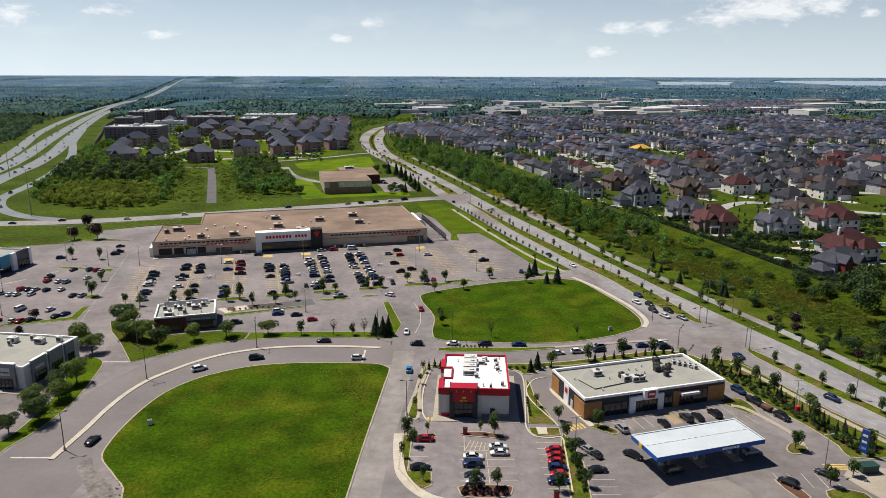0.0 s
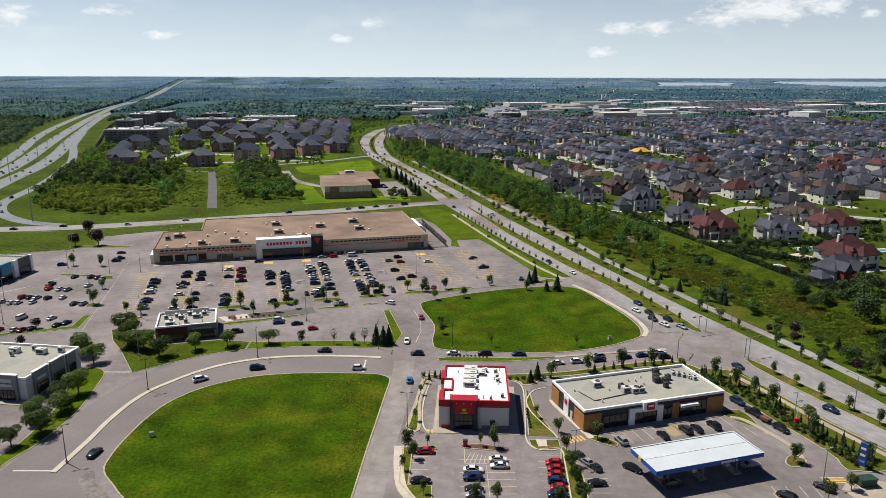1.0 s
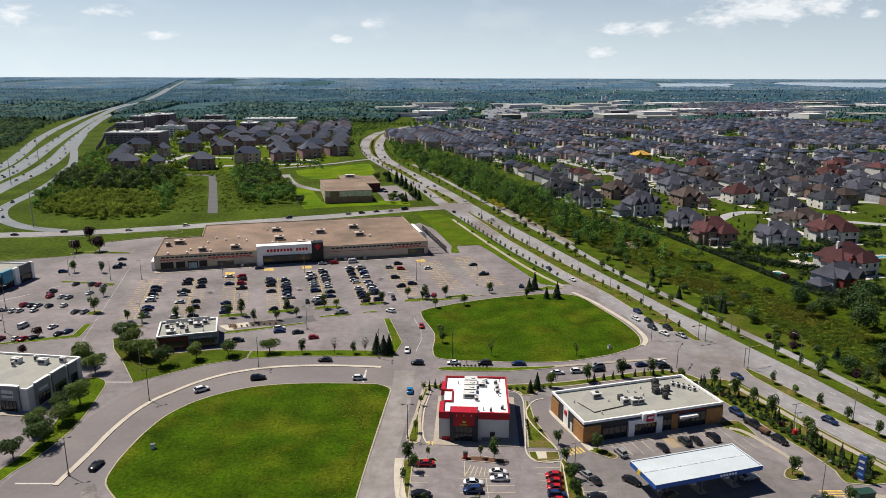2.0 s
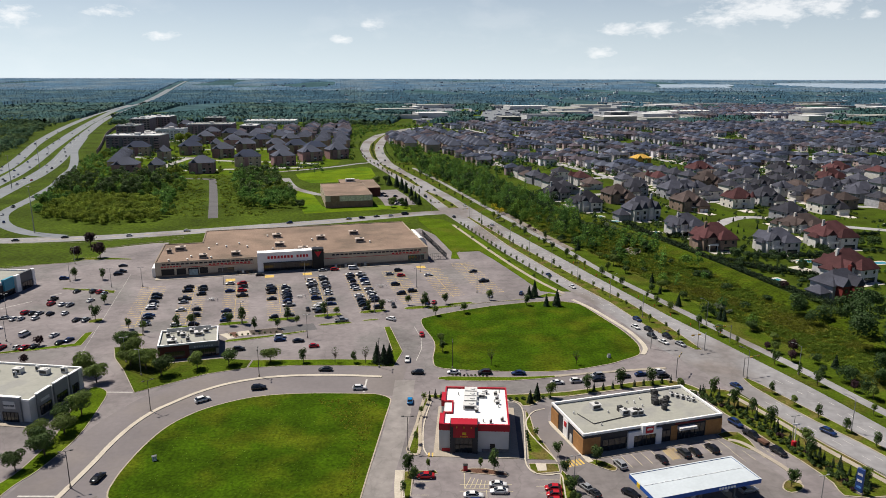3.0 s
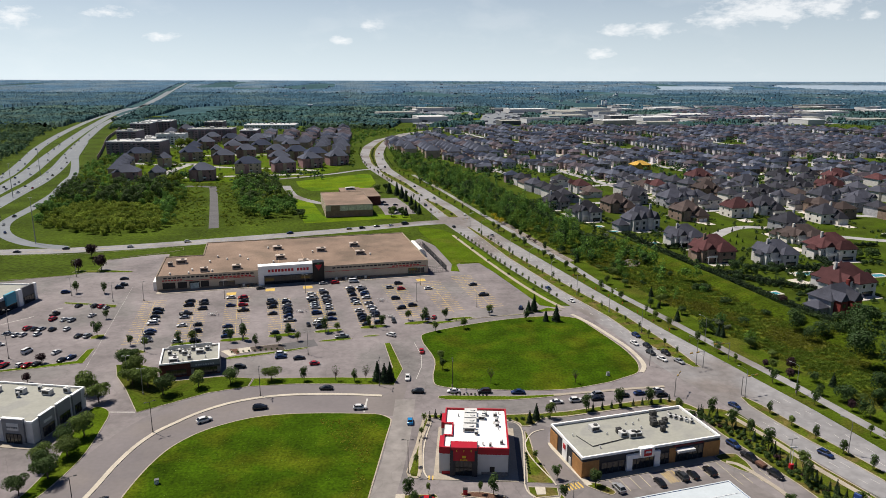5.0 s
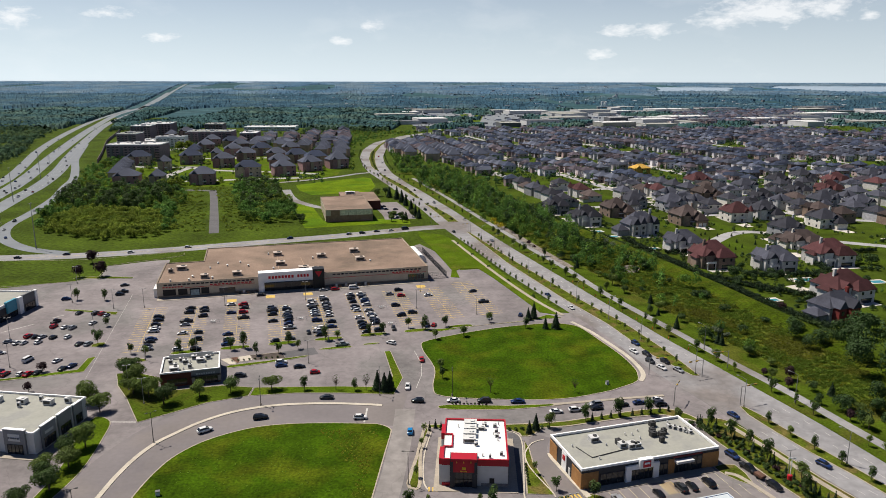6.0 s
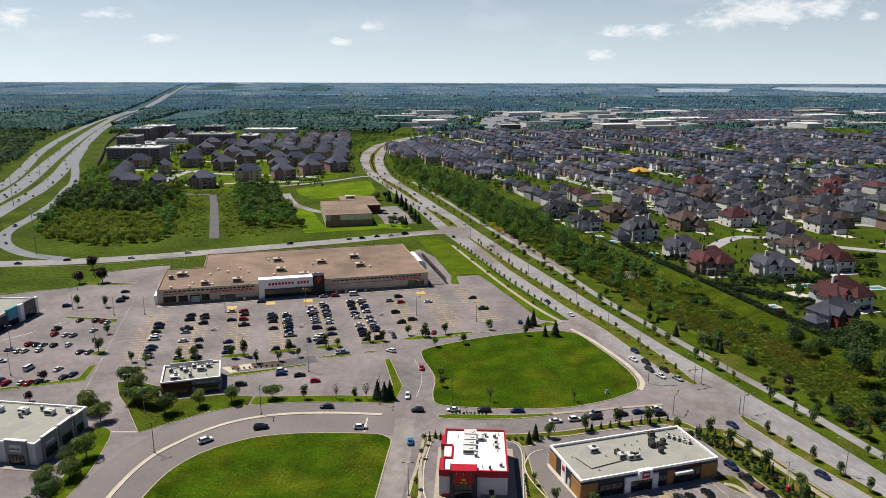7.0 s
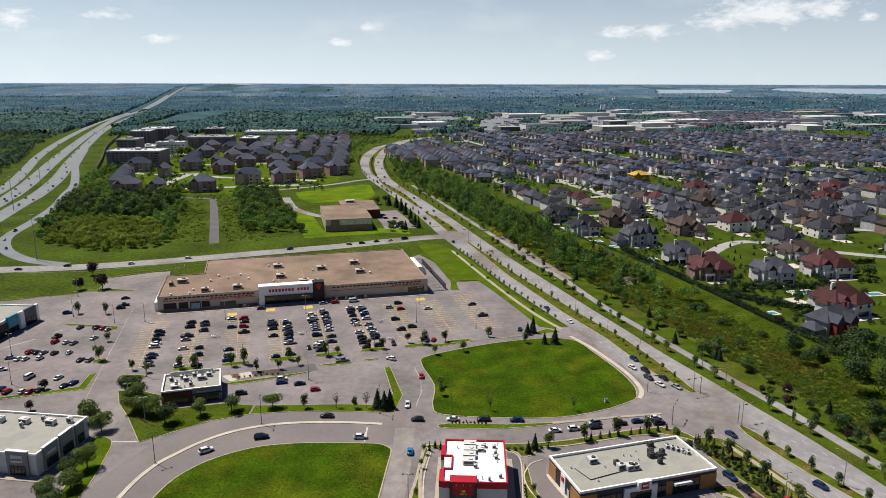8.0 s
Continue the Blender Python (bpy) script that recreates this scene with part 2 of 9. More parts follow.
# ---- ground, roads and lawns ----
xs = np.arange(-5000, 5001, 125)
ys = np.concatenate([np.arange(-1500, 2500, 125), np.arange(2500, 4901, 100)])
bm = bmesh.new()
grid = [[bm.verts.new((x, y, land_height(y))) for x in xs] for y in ys]
for r0, r1 in zip(grid, grid[1:]):
    for i in range(len(xs) - 1):
        bm.faces.new((r0[i], r0[i + 1], r1[i + 1], r1[i]))
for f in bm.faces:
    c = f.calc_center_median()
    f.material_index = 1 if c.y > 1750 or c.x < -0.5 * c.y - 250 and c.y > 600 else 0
# far cells take a bluer floor: distance haze put into the base colour
HAZY_LAND = mat("haze-blue woodland floor", (0.04, 0.086, 0.098), 0.95, spread=0.3, scale=0.008, fine=0.25, fine_scale=0.05, other=(0.058, 0.112, 0.125), other_scale=0.003, other_low=0.52, other_high=0.6, spec=0.03)
solid("ground", bm, [LAND, HAZY_LAND], "green open land of meadow and scrub reaching the horizon", "ground", kind="structure")

# the paved land of the shops, one sheet under the kerbed lawns
PAVED = [(-260, 95), (126, 95), (101.4, 146.6), (90.8, 174.5), (84, 190), (92, 200), (90, 222), (78, 231), (66, 262), (56, 287), (46, 288),
         (19.4, 358.4), (9, 356), (1.8, 384), (-14, 415), (-26, 400), (-14, 345), (-128, 306), (-134, 322), (-150, 376), (-158, 374),
         (-178, 362), (-172, 340), (-208, 322), (-330, 300), (-330, 95)]
solid("pavement", slab(bmesh.new(), [Vector(q) for q in PAVED], -0.5, 0.03), ASPHALT, "pale grey weathered asphalt of car parks and drives", "pavement", kind="structure")


def lawn(outline, label, material=FIELD, kerb=0.22, steps=4, height=0.15):
    line = smooth(outline, True, steps)
    if area(line) < 0:
        line = line[::-1]
    inner = grown(line, -kerb)
    solid("lawn", slab(bmesh.new(), inner, -0.2, height - 0.02), material, label, "lawn", kind="structure")
    if kerb:
        solid("kerb", ring(bmesh.new(), line, inner, -0.2, height), KERB, "pale concrete kerb round a lawn", "kerb", kind="structure")


lawn([(-18.2, 187.2), (-21.9, 187.7), (-30.1, 188), (-38.3, 187.9), (-46.3, 187.2), (-54, 185.3), (-60.9, 181.5), (-67.1, 176.1), (-71.8, 168.1), (-73.8, 159.1), (-74.5, 150.2), (-74.4, 142.8), (-73, 136), (-67, 128.8), (-62.3, 121.5),
      (-60, 100), (-19.5, 100), (-18.4, 121.7), (-17.2, 143), (-16.1, 159.4), (-15.1, 174), (-14.5, 182.4), (-15.2, 185)], "bright green vacant field with yellowed patches", kerb=0.35)
lawn([(-8, 246.9), (-3, 228), (-3.3, 212), (0.3, 205.6), (20, 203.4), (37.7, 204), (52, 209), (58, 212.5), (64.5, 217.2), (66.4, 223), (66.6, 229.1), (64.7, 240.4), (59.9, 256.3), (55.5, 269), (51, 273), (41.7, 274), (19, 267.6), (-5, 255)],
     "bright green mown field inside a kerb", kerb=0.3)
lawn([(-16, 450), (0, 440), (14, 412), (34, 338), (50.5, 289), (48, 285), (41.5, 288), (40.8, 291.3), (32.8, 317.5), (25.2, 341.3), (18.5, 359.2), (9.1, 359), (7, 354.4), (8.4, 341.5), (4, 342.5), (4.6, 355.9), (-7, 407), (-15.5, 438)], "mown lawn with a footpath beside the boulevard", LAWN, 0, 1)
lawn([(-7.5, 265.5), (13, 271), (34, 276.5), (44.5, 285), (50, 281), (41, 279), (17, 272), (-4, 263)], "narrow mown strip beside the car park", LAWN, steps=1)
# darker grass than the other lawns: tree shade put into its colour
lawn([(-89, 187.8), (-80.5, 194.5), (-72.6, 200.9), (-61.4, 205.6), (-61.4, 212), (-72, 213.5), (-91, 208.5), (-95, 219.5), (-105, 224), (-110.6, 222.5), (-106, 213), (-99, 203.5)],
     "mown verge round the cafe", VERGE, steps=1)
lawn([(-61, 205.7), (-46.6, 207.7), (-32, 207.8), (-15.5, 206.9), (-13.3, 219.8), (-19.2, 243.5), (-21.5, 243), (-17, 221), (-19.5, 212.5), (-33, 213), (-61, 212)],
     "mown verge with small trees along the curved street", LAWN, steps=1)
lawn([(-97, 110), (-96, 137), (-93.6, 146.6), (-92.3, 161.7), (-94.6, 178.8), (-97.1, 188.5), (-103, 191), (-102, 178), (-98.5, 163), (-98, 147), (-100, 137), (-101, 110)],
     "mown verge with street trees", LAWN)
lawn([(-330, 302), (-208, 324), (-173, 341), (-179, 362), (-158, 376), (-146, 386), (-155, 392), (-195, 376), (-239, 372), (-330, 365)], "wide mown lawn beside the back road", LAND, steps=2)

PALE_WALK = mat("pale new concrete", (0.5, 0.45, 0.37), 0.85, spread=0.12, scale=0.2, fine=0.1, fine_scale=2.0)
# the boulevard: edges by distance along it
BLVD_Y = (90, 146, 160, 172, 185, 198, 212, 226, 243, 260, 290, 349, 412, 470, 545, 575, 620, 668, 746, 801, 883, 983, 1090, 1180)
BLVD_W = (127, 101.8, 95.8, 91.5, 87.2, 83, 78, 71, 68.2, 64, 53.5, 33.2, 15.4, -2, -20, -29.4, -41.6, -55.6, -79, -91, -104, -111, -106, -82)
EAST_Y = (90, 150, 169, 182, 191, 201, 212, 224, 238, 251, 270, 290, 313, 341, 373, 412, 463, 531, 557, 611, 665, 742, 827, 896, 984, 1064, 1180)
BLVD_E = (144, 121, 114.9, 112.3, 109.2, 105.6, 101.9, 97.5, 93.4, 87.6, 82.3, 76, 68.7, 60.5, 50.6, 38.9, 24.7, 6.7, -1.4, -16.4, -33.8, -54.3, -68.3, -76, -79.3, -78, -60)


def blvd_w(y):
    return float(np.interp(y, BLVD_Y, BLVD_W))


def blvd_e(y):
    return float(np.interp(y, EAST_Y, BLVD_E))


def even(values):
    k = np.ones(5) / 5
    v = np.concatenate([[values[0]] * 2, values, [values[-1]] * 2])
    return np.convolve(v, k, "valid")


ry = np.arange(92, 1180, 6.0)
rw, re_ = even([blvd_w(y) for y in ry]), even([blvd_e(y) for y in ry])
solid("road", strip(bmesh.new(), list(zip(rw, ry)), list(zip(re_, ry)), 0.05, 0.3), ROAD, "wide pale asphalt boulevard with two carriageways", "road", kind="structure")


def median(ys_, west, east, label, height=0.16):
    yy = np.linspace(ys_[0], ys_[-1], max(6, int((ys_[-1] - ys_[0]) / 5)))
    w = [Vector((float(np.interp(y, ys_, west)), float(y))) for y in yy]
    e = [Vector((float(np.interp(y, ys_, east)), float(y))) for y in yy]
    line = e + w[::-1]
    if area(line) < 0:
        line = line[::-1]
    inner = grown(line, -0.3)
    solid("median", slab(bmesh.new(), inner, -0.2, height - 0.02), WORN, label, "median", kind="structure")
    solid("kerb", ring(bmesh.new(), line, inner, -0.2, height), KERB, "pale concrete kerb round a median", "kerb", kind="structure")


median((95, 161, 172, 184, 197, 199), (129, 104, 98.8, 94.3, 90.2, 91), (134, 108, 103.7, 98.8, 94, 92.5), "mown median with young trees between the carriageways")
median((222, 241, 273, 307, 370, 450), (84.5, 75.5, 67.4, 54.9, 35.1, 15.3), (87, 83.5, 75.2, 62, 41, 17), "mown median with young trees between the carriageways")
median((482, 501, 533, 557), (3.5, -1, -9, -15.5), (11, 6.9, -3.5, -14.1), "mown median with young trees between the carriageways")
median((580, 626, 642, 694, 733), (-22, -36, -41, -57.6, -66.5), (-18.6, -29.5, -33.5, -51, -65), "planted median with shrubs")
median((765, 801, 871, 947, 1046, 1110), (-74, -81.7, -91.4, -96.9, -95.9, -91), (-70, -75.5, -84, -89.6, -90.6, -88), "planted median with shrubs")


def ribbon(name, centre, width, z, material, label, steps=6, kind="structure", skirt=0.2):
    c = smooth(centre, False, steps)
    return solid(name, strip(bmesh.new(), grown(c, -width / 2, False), grown(c, width / 2, False), z, skirt), material, label, name, kind=kind)


ribbon("road", [(-420, 370), (-330, 370), (-243, 379), (-200, 386), (-157.5, 399.5), (-113.5, 417.5), (-65.3, 437), (-20, 459), (0, 466)], 13, 0.045, ROAD, "two-lane asphalt road behind the store")
HIGHWAY = mat("motorway asphalt", (0.185, 0.202, 0.22), 0.9, spread=0.12, scale=0.05, fine=0.05, fine_scale=0.5)
ribbon("road", [(-215, 390), (-240, 399), (-265, 419), (-283, 444), (-294, 470), (-304, 515), (-321, 577), (-345, 640), (-363, 690), (-398, 763), (-440, 846), (-466, 905), (-500, 985), (-530, 1055)], 8, 0.06, HIGHWAY, "curved asphalt slip road to the motorway")
FAR_HWY = [(-960, 2290), (-1082, 2688), (-1301, 3443), (-1420, 3880), (-1560, 4400)]
HWY = [[(-330, 500), (-353, 579), (-371, 644), (-409, 749), (-468, 889), (-556, 1107), (-698, 1480), (-806, 1826), (-892, 2115), *FAR_HWY],
       [(-330, 440), (-379, 598), (-392, 640), (-425, 728), (-490, 888), (-583, 1126), (-690, 1412), (-853, 1876), (-940, 2200), (-990, 2380), (-1112, 2750), (-1331, 3500)],
       [(-372, 520), (-417, 660), (-441, 723), (-484, 820), (-547, 960), (-629, 1165), (-716, 1405), (-822, 1720), (-905, 2020), (-950, 2180)]]
for line, wide in zip(HWY, (14, 15, 12)):
    ribbon("road", line, wide, 0.05, HIGHWAY, "grey motorway carriageway")
ribbon("road", [(-147.4, 444), (-171.2, 520), (-200, 609), (-206, 618), (-228, 622)], 6.2, 0.045, DARK_ASPHALT, "straight disused asphalt lane through scrub")
ribbon("road", [(-175, 655), (-140, 680), (-124.5, 692.6), (-105, 712), (-90, 732), (-76, 743)], 6, 0.04, ROAD, "narrow asphalt street among apartment blocks")
ribbon("road", [(-140, 625), (-122, 572), (-100, 542), (-90, 535)], 7, 0.042, ROAD, "asphalt drive to a beige building")
# rough land between the boulevard and the villas: mown verge, scrub, a grass bank
ry = np.arange(150, 760, 8.0)


def ridge_x(y):
    """The east edge of the scrub, where the gardens begin."""
    return float(np.interp(y, (240, 278, 327, 378, 428, 469, 578, 750, 1010, 1300, 1500), (160, 149, 137, 122, 106, 88, 56, 12, -48, -70, -60)))


solid("lawn", strip(bmesh.new(), [(blvd_e(y), y) for y in ry], [(min(blvd_e(y) + 24, ridge_x(y) - 6), y) for y in ry], 0.035), VERGE, "mown verge with a path beside the boulevard", "lawn", kind="structure")
solid("meadow", strip(bmesh.new(), [(blvd_e(y) + (20 if y < 380 else 16), y) for y in ry], [(ridge_x(y) - 5, y) for y in ry if y], 0.045), ROUGH, "rough olive-green meadow under scrub", "meadow", kind="structure")
bm = bmesh.new()
rows = [[bm.verts.new((ridge_x(y) + dx, y, z)) for dx, z in ((-17, -0.1), (-12, 1.1), (-7.5, 2.1), (-4.5, 2.0), (-1, -0.1))] for y in np.arange(190, 476, 6.0)]
for r0, r1 in zip(rows, rows[1:]):
    for i in range(4):
        bm.faces.new((r0[i], r0[i + 1], r1[i + 1], r1[i]))
solid("grass_bank", bm, mat("bank grass", (0.047, 0.073, 0.003), 0.95, spread=0.3, scale=0.1, fine=0.42, fine_scale=1.0, bump=0.9, other=(0.066, 0.082, 0.006), other_scale=0.12, spec=0.05), "smooth bright green grass bank behind the villas", "bank", kind="structure")
lawn([(-137, 653), (-108, 682), (-80, 706), (-72, 700), (-62, 645), (-65, 612), (-88, 604), (-112, 596), (-128, 622)], "bright mown lawn beside the beige hall", MEADOW, 0, 1, 0.06)
ribbon("lawn", [(-60, 1228), (-30, 1275), (18, 1336), (37, 1454), (66, 1786), (80, 1970)], 62, 0.05, LAWN, "green verge along the far end of the boulevard", 8)
ribbon("road", [(-72, 1160), (-64, 1210), (-30, 1275), (18, 1336), (37, 1454), (66, 1786), (80, 1970)], 18, 0.08, ROAD, "far end of the boulevard among works halls", 8)
lawn([(-112, 525), (-92, 460), (-40, 476), (-22, 474), (-24, 492), (-46, 492), (-76, 480), (-84, 486), (-103, 546), (-116, 560)], "mown lawn round the beige hall", MEADOW, 0, 1, 0.06)
ribbon("pavement", [(140, 120), (121, 176), (111.5, 208), (102, 235), (90, 272), (79.5, 303), (72.5, 328), (64.5, 362), (54, 396), (42, 442), (27, 496), (-1, 601), (-30, 700)], 3.6, 0.06, ROAD, "asphalt cycle path along the boulevard")
ribbon("pavement", [(53, 276), (58.4, 265), (62.4, 253.5), (66.6, 240), (68.3, 229.4), (68, 222.5), (65.8, 217.6)], 1.6, 0.15, PALE_WALK, "pale concrete walk between a lawn and the boulevard")
ribbon("pavement", [(51, 284), (42.5, 303), (32.3, 333), (20.5, 373), (6, 425)], 1.8, 0.17, CONCRETE, "narrow concrete pavement in a lawn")
bm = bmesh.new()
LAKE_Y, LAKE_WEST = (3560, 3660, 3760, 3860, 3960, 4060, 4150, 4300), (0.66, 0.575, 0.53, 0.5, 0.47, 0.452, 0.45, 0.463)
shore = [[bm.verts.new(((w + (0.9 - w) * i / 6 + 0.004 * math.sin(y * 0.07) * (i == 0)) * y, y, land_height(y) + 1.5)) for i in range(7)] for y, w in zip(LAKE_Y, LAKE_WEST)]
for r0, r1 in zip(shore, shore[1:]):
    for i in range(6):
        bm.faces.new((r0[i], r0[i + 1], r1[i + 1], r1[i]))
solid("water", bm, WATER, "pale far lake below the horizon", "water", kind="structure")
bm = bmesh.new()
shore = [[bm.verts.new((k * y + 30 * math.sin(y * 0.02 + k * 40), y, land_height(y) + 1.5)) for k in (0.297, 0.325, 0.355, 0.398)] for y in (3730, 3830, 3960, 4100)]
for r0, r1 in zip(shore, shore[1:]):
    for i in range(3):
        bm.faces.new((r0[i], r0[i + 1], r1[i + 1], r1[i]))
solid("water", bm, WATER, "narrow far arm of a pale lake", "water", kind="structure")
# ---- shops ----
TAN_METAL = mat("weathered tan metal", (0.42, 0.29, 0.2), 0.7, spread=0.2, scale=0.6)
TAN_ROOF = mat("tan gravel roof", (0.24, 0.17, 0.127), 0.95, spread=0.22, scale=0.08, fine=0.15, fine_scale=1.5, other=(0.18, 0.132, 0.098), other_scale=0.05)
GREY_ROOF = mat("pale roof membrane", (0.33, 0.33, 0.29), 0.85, spread=0.1, scale=0.12, fine=0.06, fine_scale=1.0, other=(0.27, 0.27, 0.25), other_scale=0.12)
WHITE_ROOF = mat("white roof membrane", (0.86, 0.86, 0.84), 0.8, spread=0.04, scale=0.2, other=(0.72, 0.71, 0.68), other_scale=0.3, other_low=0.55, other_high=0.7)
BEIGE = mat("beige ribbed cladding", (0.58, 0.49, 0.37), 0.8, spread=0.1, scale=0.2, fine=0.06, fine_scale=2)
DARK_BEIGE = mat("tan brick base", (0.24, 0.19, 0.14), 0.85, spread=0.15, scale=0.4, fine=0.12, fine_scale=4)
WHITE = mat("white panel", (0.95, 0.95, 0.94), 0.6, spread=0.05, scale=0.5)
OFFWHITE = mat("pale grey panel", (0.62, 0.62, 0.61), 0.7, spread=0.08, scale=0.4)
CHARCOAL = mat("charcoal panel", (0.035, 0.037, 0.045), 0.6, spread=0.15, scale=0.4)
MIDGREY = mat("grey cladding", (0.13, 0.135, 0.145), 0.65, spread=0.12, scale=0.4)
BLACK = mat("black panel", (0.015, 0.015, 0.016), 0.5, spread=0.1)
RED = mat("red panel", (0.42, 0.009, 0.024), 0.45, spread=0.06, scale=0.4)
SIGN_RED = mat("red sign", (0.55, 0.02, 0.03), 0.5, spread=0.05)
BRICK = mat("dark red brick", (0.12, 0.04, 0.03), 0.9, spread=0.2, scale=0.6, fine=0.2, fine_scale=5)
WOOD = mat("warm wood cladding", (0.42, 0.21, 0.075), 0.6, spread=0.15, scale=0.5, fine=0.15, fine_scale=3)
BLUE = mat("blue fascia", (0.01, 0.09, 0.42), 0.4, spread=0.05)
CYAN = mat("turquoise panel", (0.05, 0.3, 0.42), 0.5, spread=0.06)
YELLOW = mat("yellow sign", (0.75, 0.5, 0.03), 0.5)
GLASS = mat("dark shop glass", (0.02, 0.025, 0.03), 0.08, spread=0.2, scale=0.3, spec=0.6)
METAL = mat("galvanised sheet", (0.62, 0.62, 0.61), 0.55, 0.15, spread=0.12, scale=1.0)
DARK_METAL = mat("dark unit grille", (0.06, 0.06, 0.06), 0.6, 0.3, spread=0.15, scale=1.0)
BROWN_METAL = mat("brown roof unit", (0.13, 0.10, 0.085), 0.7, spread=0.15)


def roof_unit(parent, x, y, z, lx, ly, lz, material=METAL):
    """A roof ventilation unit: casing on a kerb with a lid, a hood and a grille."""
    u = part("ventilation_unit", boxes((x - lx / 2, x + lx / 2, y - ly / 2, y + ly / 2, z, z + lz), bevel=0.06), material, parent)
    part("lid", boxes((x - lx * 0.53, x + lx * 0.53, y - ly * 0.53, y + ly * 0.53, z + lz, z + lz + 0.08)), OFFWHITE if material is BROWN_METAL else material, u)
    part("grille", boxes((x - lx * 0.38, x + lx * 0.38, y - ly / 2 - 0.04, y - ly / 2 + 0.02, z + lz * 0.3, z + lz * 0.85)), DARK_METAL, u)
    bm = bmesh.new()
    rod(bm, (x + lx * 0.15, y, z + lz + 0.05), (x + lx * 0.15, y, z + lz + 0.3), min(lx, ly) * 0.28, sides=12)
    part("fan_housing", bm, OFFWHITE if material is OFFWHITE else DARK_METAL, u)
    return u


def vent_pipe(parent, x, y, z, h=0.7, r=0.15):
    bm = bmesh.new()
    rod(bm, (x, y, z), (x, y, z + h), r)
    rod(bm, (x, y, z + h - 0.05), (x, y, z + h + 0.15), r * 1.7, r * 0.6)
    part("vent_pipe", bm, METAL, parent)


def walls(parent, w, d, h, material, x0=0.0, y0=0.0, thick=0.3, names=("front_wall", "back_wall", "side_wall", "side_wall")):
    """Four walls of a block w wide and d deep, with its front on y0."""
    sets = ((x0, x0 + w, y0, y0 + thick), (x0, x0 + w, y0 + d - thick, y0 + d), (x0, x0 + thick, y0 + thick, y0 + d - thick), (x0 + w - thick, x0 + w, y0 + thick, y0 + d - thick))
    for name, s in zip(names, sets):
        part(name, boxes((*s, -0.3, h)), material, parent)


def flat_roof(parent, w, d, z, material, x0=0.0, y0=0.0, inset=0.3):
    part("roof", boxes((x0 + inset, x0 + w - inset, y0 + inset, y0 + d - inset, z - 0.3, z)), material, parent)


def parapet(parent, w, d, z, high, material, x0=0.0, y0=0.0, thick=0.45, out=0.08):
    for s in ((x0 - out, x0 + w + out, y0 - out, y0 - out + thick), (x0 - out, x0 + w + out, y0 + d + out - thick, y0 + d + out),
              (x0 - out, x0 - out + thick, y0 - out + thick, y0 + d + out - thick), (x0 + w + out - thick, x0 + w + out, y0 - out + thick, y0 + d + out - thick)):
        part("parapet", boxes((*s, z, z + high)), material, parent)


def glazing(parent, x0, x1, z0, z1, y, n, frame=CHARCOAL, deep=0.12, axis="x"):
    """A row of n panes between mullions on a wall; axis y turns it along the side wall."""
    step = (x1 - x0) / n
    for i in range(n):
        a, b = x0 + i * step + 0.06, x0 + (i + 1) * step - 0.06
        part("pane", boxes((a, b, y - 0.05, y + 0.05, z0 + 0.06, z1 - 0.06) if axis == "x" else (y - 0.05, y + 0.05, a, b, z0 + 0.06, z1 - 0.06)), GLASS, parent)
    bm = bmesh.new()
    for i in range(n + 1):
        a = x0 + i * step
        box(bm, *((a - 0.06, a + 0.06, y - deep, y + 0.06) if axis == "x" else (y - 0.06, y + deep, a - 0.06, a + 0.06)), z0, z1)
    for z in (z0, z1):
        box(bm, *((x0, x1, y - deep, y + 0.06) if axis == "x" else (y - 0.06, y + deep, x0, x1)), z - 0.06, z + 0.06)
    part("window_frame", bm, frame, parent)


def letter_bars(parent, x0, x1, z0, z1, y, n, material, name="sign_bar"):
    step = (x1 - x0) / n
    for i in range(n):
        part(name, boxes((x0 + i * step, x0 + i * step + step * 0.68, y - 0.12, y, z0, z1)), material, parent)


STORE_UNIT = mat("pale weathered roof unit", (0.5, 0.42, 0.36), 0.65, spread=0.18, scale=0.6)
# the large store
SLANT = 14.5
store = thing("department_store", pose(-129.4, 306, 0, 0, 0, SLANT), "long beige store with tan gravel roof and white sign", "store")
H = 7.1
part("front_wall", boxes((0, 126, 0, 0.4, -0.3, H)), BEIGE, store)
part("side_wall", boxes((125.6, 126, 0.4, 65, -0.3, H)), BEIGE, store)
part("side_wall", boxes((0, 0.4, 0.4, 37, -0.3, H)), BEIGE, store)
part("side_wall", boxes((18, 18.4, 37, 65, -0.3, H)), BEIGE, store)
part("back_wall", boxes((0.4, 18, 36.6, 37, -0.3, H)), BEIGE, store)
part("back_wall", boxes((18.4, 125.6, 64.6, 65, -0.3, H)), BEIGE, store)
part("roof", boxes((0.4, 125.6, 0.4, 36.6, H - 0.5, H - 0.25), (18.4, 125.6, 36.6, 64.6, H - 0.5, H - 0.25)), TAN_ROOF, store, "tan gravel roof")
for s in ((-0.1, 126.1, -0.1, 0.45), (125.65, 126.1, 0.45, 65.1), (-0.1, 0.45, 0.45, 37.1), (17.9, 18.45, 37.1, 65.1), (0.45, 17.9, 36.6, 37.1), (18.45, 125.65, 64.6, 65.1)):
    part("parapet_cap", boxes((*s, H, H + 0.12)), DARK_BEIGE, store)
for a, b, c in ((0.2, 44, 12), (75.2, 126, 75.2)):
    part("brick_base", boxes((a, b, -0.12, 0, -0.2, 1.1)), DARK_BEIGE, store, "darker tan base course")
    part("red_stripe", boxes((c, b - 1, -0.1, 0, 4.3, 4.5)), SIGN_RED, store)
